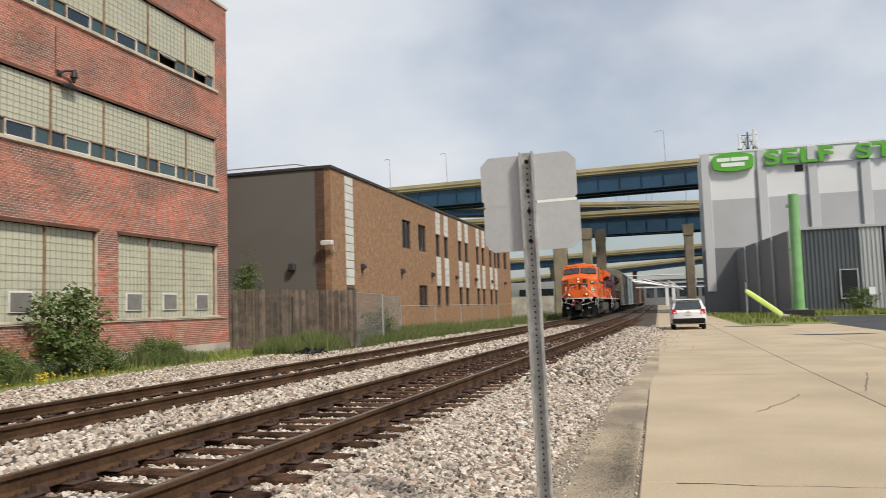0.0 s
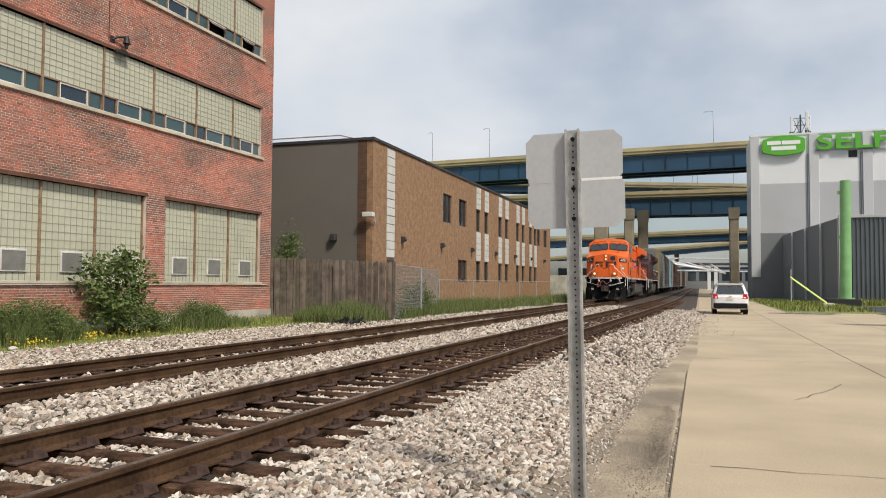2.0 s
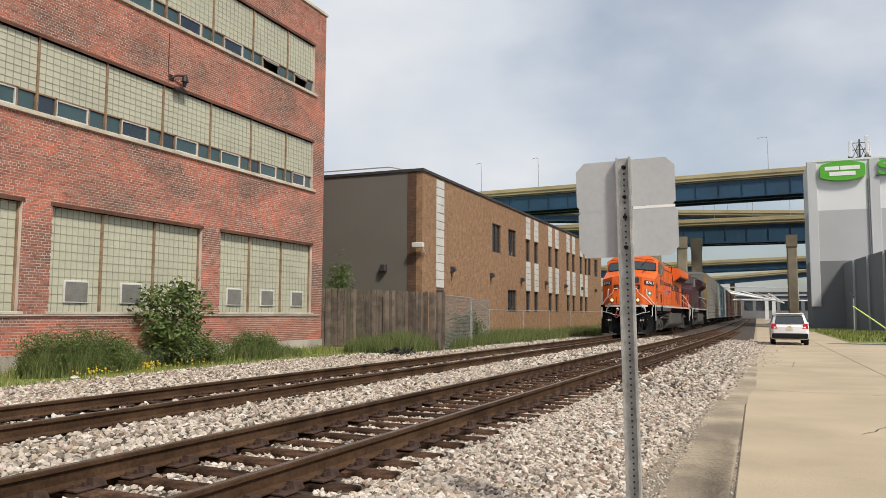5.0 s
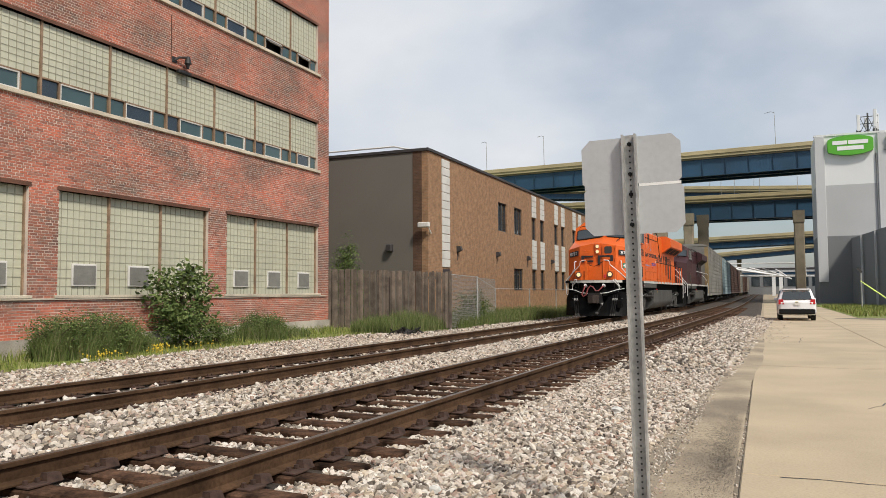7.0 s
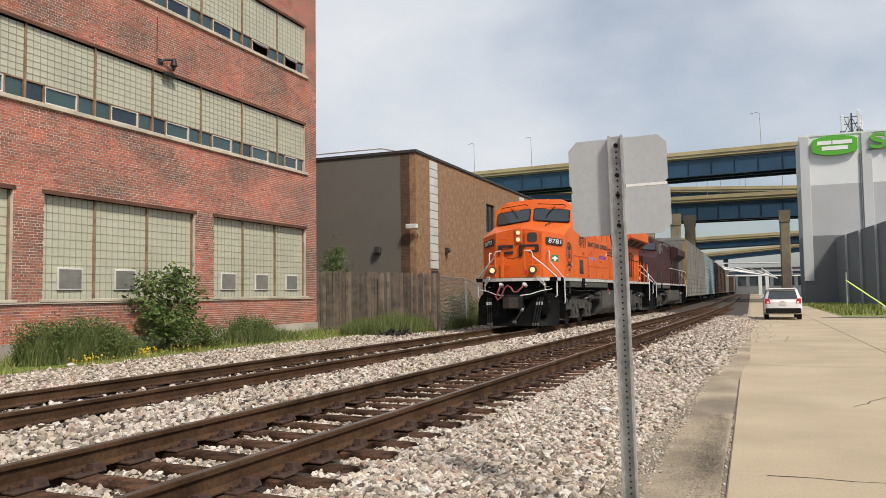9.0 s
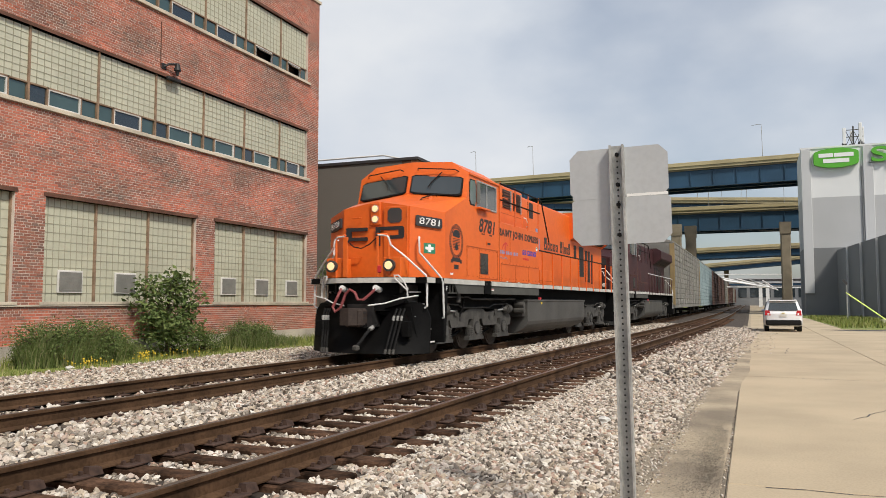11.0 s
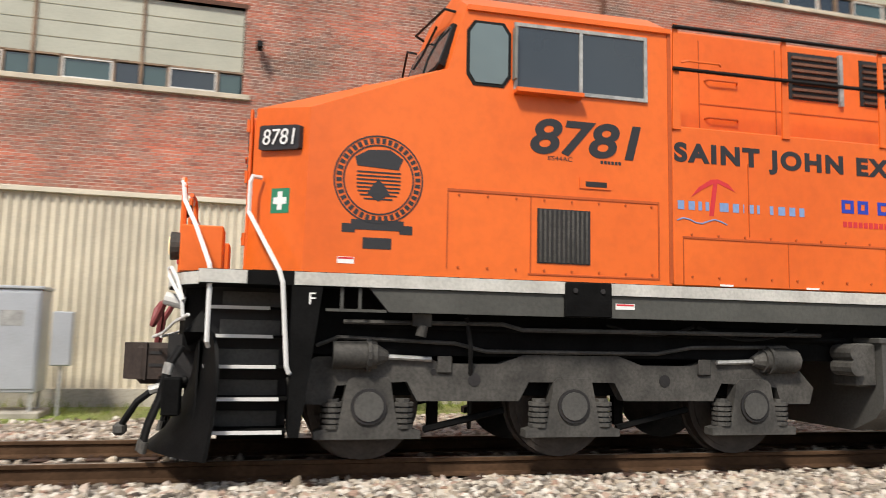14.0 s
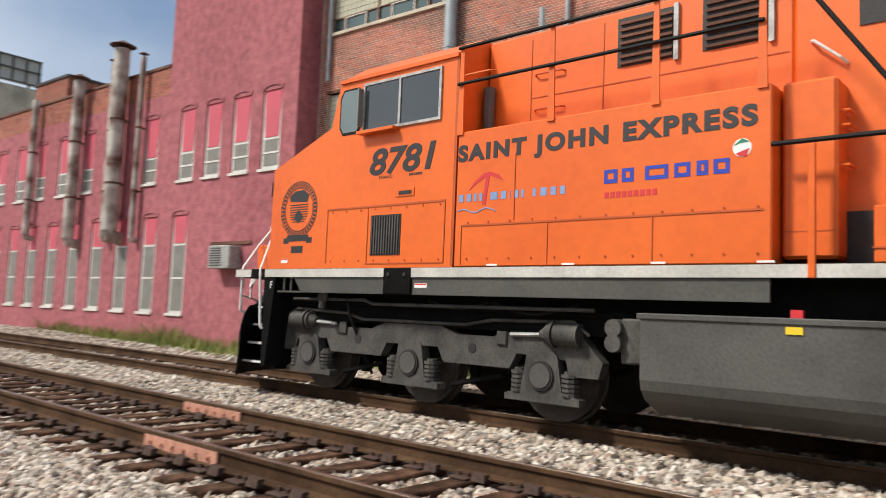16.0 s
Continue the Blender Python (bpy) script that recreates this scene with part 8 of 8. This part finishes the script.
def blade_mesh(name, P, height, width, lean, rng, label, category, material, fold=True):
    """Blades of grass: one bent strip of two quads each."""
    n = len(P)
    a = rng.uniform(0, 2 * np.pi, n)
    h = height * rng.uniform(0.5, 1.25, n) * P[:, 3]
    l = lean * rng.uniform(0.2, 1.2, n) * h
    w = width * rng.uniform(0.6, 1.3, n)
    b = rng.uniform(0, 2 * np.pi, n)
    dx, dy, lx, ly = np.cos(a) * w, np.sin(a) * w, np.cos(b) * l, np.sin(b) * l
    o = np.zeros(n)
    base = P[:, :3]
    v = np.stack([base + np.stack([-dx, -dy, o], 1), base + np.stack([dx, dy, o], 1), base + np.stack([dx * 0.8 + lx * 0.35, dy * 0.8 + ly * 0.35, h * 0.6], 1), base + np.stack([-dx * 0.8 + lx * 0.35, -dy * 0.8 + ly * 0.35, h * 0.6], 1), base + np.stack([lx, ly, h], 1)], 1).reshape(-1, 3)
    k = 5 * np.arange(n)[:, None]
    faces = np.concatenate([np.stack([k + 0, k + 1, k + 2], 2).reshape(-1, 3), np.stack([k + 0, k + 2, k + 3], 2).reshape(-1, 3), np.stack([k + 3, k + 2, k + 4], 2).reshape(-1, 3)])
    me = bpy.data.meshes.new(name)
    me.vertices.add(len(v))
    me.vertices.foreach_set("co", v.ravel())
    me.loops.add(len(faces) * 3)
    me.loops.foreach_set("vertex_index", faces.ravel().astype(np.int32))
    me.polygons.add(len(faces))
    me.polygons.foreach_set("loop_start", np.arange(0, len(faces) * 3, 3, dtype=np.int32))
    me.update(calc_edges=True)
    me.materials.append(material)
    return tagged(new(name, me), label, category, kind="stuff")


def vegetation():
    rng = np.random.default_rng(21)
    P = []
    for _ in range(52000):
        y = rng.uniform(-55, 40) if rng.random() < 0.8 else rng.uniform(40, 80)
        c = track_x(y, True)
        x0, x1 = -15.9 if -18 < y < 27 else (-17.0 if y < 0 else -13.8), grass_edge(y) + 0.15
        u = rng.random()
        x = x0 + (x1 - x0) * u
        tall = 0.8 if u < 0.35 else 0.55 if u < 0.6 else 0.36
        if x1 <= x0:
            continue
        if -11 < y < 3.5:
            tall *= 0.7
            if rng.random() < 0.45:
                continue
        if y < -17:
            tall = 1.5
        patch = 0.5 + 0.9 * (noise.noise((x * 0.7, y * 0.45, 3.0)) + 0.5)
        if rng.random() < patch:
            P.append((x, y, 0.0, tall * max(0.4, patch)))
    blade_mesh("grass", np.array(P), 0.30, 0.010, 0.55, rng, "rank green grass along the factory wall", "grass", BLADES)
    P = []
    for (cx, cy, r, n, k) in ((-14.9, 13.0, 0.7, 2600, 0.95), (-14.9, 14.2, 0.7, 2400, 0.9), (-15.0, 15.2, 0.5, 900, 0.6), (-14.9, 20.4, 0.85, 2600, 0.8), (-14.8, 22.0, 0.6, 600, 0.5), (-13.6, 25.6, 0.9, 1900, 0.75), (-12.6, 26.4, 1.4, 2600, 0.95), (-12.4, 27.9, 1.2, 2200, 0.85), (-12.3, 29.5, 1.3, 2200, 0.9), (-12.3, 31.2, 1.2, 2000, 0.85), (-12.4, 33, 1.4, 2200, 0.9), (-12.2, 35.5, 1.5, 2000, 0.85), (-12.2, 38, 1.8, 2200, 0.85), (-12.0, 41, 1.8, 2000, 0.85), (-12.0, 44, 2.2, 1700, 0.85), (-11.6, 52, 2.5, 1700, 0.85), (-11.2, 62, 3.0, 1700, 0.9), (-14.9, -8.2, 0.9, 1500, 0.95), (-14.8, -10.4, 0.9, 900, 0.7), (-15.0, 3.4, 0.6, 400, 0.4), (-10.6, 74, 3.0, 1300, 1.1)):
        for _ in range(int(n * 1.7)):
            a, q = rng.uniform(0, 2 * np.pi), math.sqrt(rng.random()) * r
            P.append((cx + q * math.cos(a) * 0.8, cy + q * math.sin(a) * 1.3, 0.0, k * (1.15 - 0.5 * q / r)))
    blade_mesh("tall_weeds", np.array(P), 0.82, 0.008, 0.45, rng, "tall dark green weeds in clumps by the wall", "weeds", WEEDS)
    P = [(rng.uniform(4.7, 9.5), rng.uniform(48, 78), 0.0, 1.0) for _ in range(3000)] + [(rng.uniform(11.5, 20), rng.uniform(63, 69.5), 0.0, 1.6) for _ in range(2500)]
    blade_mesh("verge_grass", np.array(P), 0.28, 0.03, 0.5, rng, "rough grass verge before the grey annex", "grass", BLADES)
    one("verge", mbox(4.6, 46, -0.1, 9.6, 94, 0.012), TURF, "rough turf verge along the street edge", "verge", kind="structure")
    one("annex_verge", mbox(11.0, 62, -0.1, 60, 70, 0.012), TURF, "weedy strip before the grey annex", "verge", kind="structure")
    bm = bmesh.new()
    r2 = random.Random(8)
    for (cx, cy, n) in ((-14.1, 13.1, 26), (-14.2, 15.2, 34), (-14.0, 16.6, 10)):
        for _ in range(n):
            x, y, z = cx + r2.gauss(0, 0.2), cy + r2.gauss(0, 0.32), r2.uniform(0.10, 0.24)
            bmesh.ops.create_icosphere(bm, subdivisions=1, radius=r2.uniform(0.014, 0.028), matrix=Matrix.Translation((x, y, z)))
            cyl(bm, (x, y, 0.0), (x, y, z), 0.002, seg=3)
    one("yellow_flowers", bm, FLOWER, "small yellow wild flowers in the grass", "flowers", kind="stuff")


vegetation()


def leafy(name, label, at, height, spread, n_limbs, n_leaves, leaf, seed, conical=False):
    """A shrub or small tree: tapering trunk, limbs, and leaves in clumps round the limb ends."""
    rng = random.Random(seed)
    t = thing(name, label, "shrub" if height < 3.2 else "tree", Matrix.Translation(at))
    bm = bmesh.new()
    tube(bm, [(0, 0, -0.1), (0.03, 0.02, height * 0.35), (-0.02, 0.04, height * 0.7)], 0.03 + height * 0.008, 6)
    part("trunk", bm, BARK, t)
    ends = []
    for k in range(n_limbs):
        z = height * (0.12 + 0.7 * (k + rng.random()) / n_limbs)
        a = k * 2.4 + rng.uniform(-0.5, 0.5)
        reach = spread * ((1.05 - z / height) if conical else (0.55 + 0.5 * rng.random()) * math.sin(math.pi * min(0.95, 0.2 + 0.75 * z / height)))
        e = Vector((reach * math.cos(a), reach * math.sin(a), z + (0.05 if conical else height * 0.16)))
        part("limb", tube(bmesh.new(), [(0, 0, z * 0.75), e * 0.55 + Vector((0, 0, z * 0.33)), e], 0.012, 4), BARK, t)
        ends += [e * f + Vector((0, 0, (1 - f) * z * 0.9)) for f in (0.55, 0.8, 1.0)]
    ends.append(Vector((0, 0, height * 0.92)))
    V, F = [], []
    for _ in range(n_leaves):
        c = rng.choice(ends)
        p = c + Vector((rng.gauss(0, 1), rng.gauss(0, 1), rng.gauss(0, 0.8))) * spread * 0.16
        if p.z < 0.05:
            p.z = 0.05 + rng.random() * 0.2
        d = Vector((rng.gauss(0, 1), rng.gauss(0, 1), rng.gauss(-0.2, 0.6))).normalized()
        s = d.orthogonal().normalized()
        s.rotate(Matrix.Rotation(rng.uniform(0, 6.28), 3, d))
        L = leaf * rng.uniform(0.6, 1.3)
        k = len(V)
        up = d.cross(s) * L * 0.12
        V += [p, p + d * L * 0.5 + s * L * 0.26 + up, p + d * L, p + d * L * 0.5 - s * L * 0.26 + up]
        F += [(k, k + 1, k + 2), (k, k + 2, k + 3)]
    me = bpy.data.meshes.new("crown")
    me.from_pydata(V, [], F)
    me.materials.append(LEAVES)
    o = new("crown", me)
    o.parent = t
    return t


leafy("shrub", "bushy green shrub against the brick wall", (-14.95, 16.75, 0), 2.3, 1.0, 22, 1900, 0.16, 1)
leafy("shrub", "bushy green undergrowth at the foot of the wall", (-14.85, 16.6, 0), 1.2, 0.9, 16, 1700, 0.11, 21)
for y, h, sp, seed in ((12.7, 0.95, 0.75, 2), (13.4, 1.05, 0.8, 5), (14.2, 1.0, 0.8, 15), (14.8, 0.75, 0.6, 16), (18.2, 0.7, 0.6, 17), (20.2, 0.85, 0.75, 6), (20.9, 0.7, 0.6, 18)):
    leafy("shrub", "low green weedy shrub against the brick wall", (-14.9, y, 0), h, sp, 16, 3000, 0.055, seed)
leafy("small_tree", "dark green conical tree behind the board fence", (-16.9, 29.2, 0), 4.3, 1.1, 30, 4200, 0.10, 3, True)
leafy("shrub", "ragged green bush by the chain-link fence", (-12.2, 32.4, 0), 1.5, 0.9, 14, 2200, 0.09, 4)
leafy("shrub", "green bush before the grey annex", (15.6, 67.5, 0), 2.0, 1.3, 14, 2200, 0.14, 9)


def litter():
    r = random.Random(14)
    for k, (x, y, s) in enumerate(((-1.62, 9.2, 0.13), (-3.05, 6.55, 0.08), (-13.75, 12.45, 0.14), (-2.2, 5.1, 0.08), (-1.7, 4.2, 0.09))):
        bm = bmesh.new()
        bmesh.ops.create_icosphere(bm, subdivisions=2, radius=s * 0.6)
        for v in bm.verts:
            v.co = v.co * r.uniform(0.75, 1.2)
            v.co.z *= 0.7
        o = one("white_rock", bm, WHITEPANEL, "chalk-white lump of rock on the ballast", "rock", group="white rocks")
        o.location = (x, y, ground_z(x, y) + s * 0.3)
    bm = bmesh.new()
    for k in range(30):
        a, q = r.uniform(0, 6.28), r.uniform(0, 0.5)
        x, y = -11.9 + q * math.cos(a), 24.8 + q * math.sin(a)
        tube(bm, [(x, y, 0.03), (x + r.uniform(-0.3, 0.3), y + r.uniform(-0.3, 0.3), r.uniform(0.1, 0.3)), (x + r.uniform(-0.5, 0.5), y + r.uniform(-0.5, 0.5), 0.05)], 0.025, 4)
    one("cable_tangle", bm, SOOT_AND_SHADE, "small dark tangle of scrap cable on the bank", "scrap")
    s = thing("crossing_stake", "thin rusty stake standing by the factory wall", "stake", Matrix.Translation((-14.3, 5.6, 0)))
    part("stake", mbox(-0.03, -0.03, -0.1, 0.03, 0.03, 2.3), RUSTBAR, s)
    part("cap", mbox(-0.035, -0.035, 2.3, 0.035, 0.035, 2.33), RUSTBAR, s)


litter()


# ---- the factory's bricks, course by course ----
def lay_bricks():
    H, L = 0.0685, 0.2065
    boxes, pieces = [], []
    rng = np.random.default_rng(40)
    z, k = 0.462, 0
    while z + H < 13.62:
        zm = z + H / 2
        gaps = sorted((h[0], h[1]) for h in B1_HOLES if h[2] - 0.02 < zm < h[3] + 0.02)
        solid, at = [], -18.25
        for g0, g1 in gaps + [(26.28, 26.28)]:
            if g0 > at:
                solid.append((at, g0))
            at = max(at, g1)
        header = k % 6 == 5
        step = L / 2 if header else L
        for s0, s1 in solid:
            y = math.floor(s0 / step) * step - (step / 2 if k % 2 else 0)
            while y < s1:
                a, b = max(y, s0) + 0.007, min(y + step, s1) - 0.007
                if b - a > 0.03 and not (-11.55 < (a + b) / 2 < 0.2 and zm < 4.02):
                    q = (a, b, z + 0.007, z + H - 0.007)
                    (pieces if 2.3 < a < 4.3 and 1.3 < z < 3.25 and len(pieces) < 300 else boxes).append(q)
                y += step
        z += H
        k += 1
    Q = np.array(boxes)
    n = len(Q)
    out = B1X + rng.uniform(-0.003, 0.002, n)
    x0 = np.full(n, B1X - 0.014)
    c = lambda x, y, zz: np.stack([x, y, zz], 1)
    j = rng.uniform(-0.0015, 0.0015, (n, 4))
    V = np.stack([c(x0, Q[:, 0], Q[:, 2]), c(x0, Q[:, 1], Q[:, 2]), c(x0, Q[:, 1], Q[:, 3]), c(x0, Q[:, 0], Q[:, 3]), c(out + j[:, 0], Q[:, 0], Q[:, 2]), c(out + j[:, 1], Q[:, 1], Q[:, 2]), c(out + j[:, 2], Q[:, 1], Q[:, 3]), c(out + j[:, 3], Q[:, 0], Q[:, 3])], 1).reshape(-1, 3)
    F = np.array([(4, 5, 6), (4, 6, 7), (0, 1, 5), (0, 5, 4), (1, 2, 6), (1, 6, 5), (2, 3, 7), (2, 7, 6), (3, 0, 4), (3, 4, 7)])
    T = (F[None] + 8 * np.arange(n)[:, None, None]).reshape(-1, 3)
    me = bpy.data.meshes.new("brickwork")
    me.vertices.add(len(V))
    me.vertices.foreach_set("co", V.ravel())
    me.loops.add(len(T) * 3)
    me.loops.foreach_set("vertex_index", T.ravel().astype(np.int32))
    me.polygons.add(len(T))
    me.polygons.foreach_set("loop_start", np.arange(0, len(T) * 3, 3, dtype=np.int32))
    me.polygons.foreach_set("use_smooth", [False] * len(me.polygons))
    me.update(calc_edges=True)
    me.materials.append(LAIDBRICK)
    o = new("brickwork", me)
    o.parent = B1_WALL
    tagged(o, "weathered red bricks with pale joints", kind="stuff")
    shapes = {}
    for a, b, z0, z1 in pieces:
        w = round(b - a, 3)
        if w not in shapes:
            shapes[w] = mesh_of("brick", mbox(-0.014, -w / 2, -(z1 - z0) / 2, 0.0, w / 2, (z1 - z0) / 2), ONEBRICK)
        same_mesh("brick", shapes[w], B1_WALL, Matrix.Translation((B1X + rng.uniform(-0.003, 0.002), (a + b) / 2, (z0 + z1) / 2)))


lay_bricks()


# ---- how the train runs ----
RUN_T = (0.0, 2.0, 4.5, 7.0, 8.5, 11.0, 12.0, 12.5, 13.0, 13.5, 14.0, 14.5, 15.0, 15.5, 16.0)
RUN_Y = (64.6, 56.3, 45.6, 34.4, 27.1, 14.31, 9.30, 6.78, 4.20, 1.70, -0.83, -3.26, -5.63, -8.13, -10.57)


def train_y(t):
    return float(np.interp(t, RUN_T, RUN_Y))


def on_track(y, first, second_):
    """A vehicle whose pilot is at y and whose trucks turn at these lengths behind it."""
    a, b = y + first, y + second_
    yaw = math.atan2(track_x(b, True) - track_x(a, True), second_ - first)
    return pose(track_x(a, True) - first * math.tan(yaw), y, RAIL_Z, 0, 0, -math.degrees(yaw))


def motions():
    lean = Vector((6.0 - 8.35, 0.0, 2.1 - 0.26)).normalized()
    up = Vector((0, 0, 1)).rotation_difference(lean).to_matrix().to_4x4()
    walk(LIME, [(t, Matrix.Translation((8.35, 58, 0.26)) @ up @ Matrix.Rotation(radians(a), 4, "Z")) for t, a in ((0.0, 12), (0.5, 35), (0.9, 50), (1.8, 72), (2.8, 80), (4.6, 84), (9.0, 80), (16.0, 84))])
    times = [0.5 * k for k in range(33)]
    for ob, lag, a, b in [(lead, 0.0, 4.3, 16.9), (second, 21.4, 4.3, 16.9)] + [(c, 42.6 + 26.9 * k, 3.2, 23.4) for k, c in enumerate(RACKS)]:
        walk(ob, [(t, on_track(train_y(t) + lag, a, b)) for t in times])
    fine = [round(0.1 * k, 1) for k in range(161)]
    for w, y, way in lead_wheels + second_wheels:
        walk(w, [(t, pose(0, y, WHEEL_R, way * math.degrees((train_y(0) - train_y(t)) / WHEEL_R) % 360.0)) for t in fine])


motions()
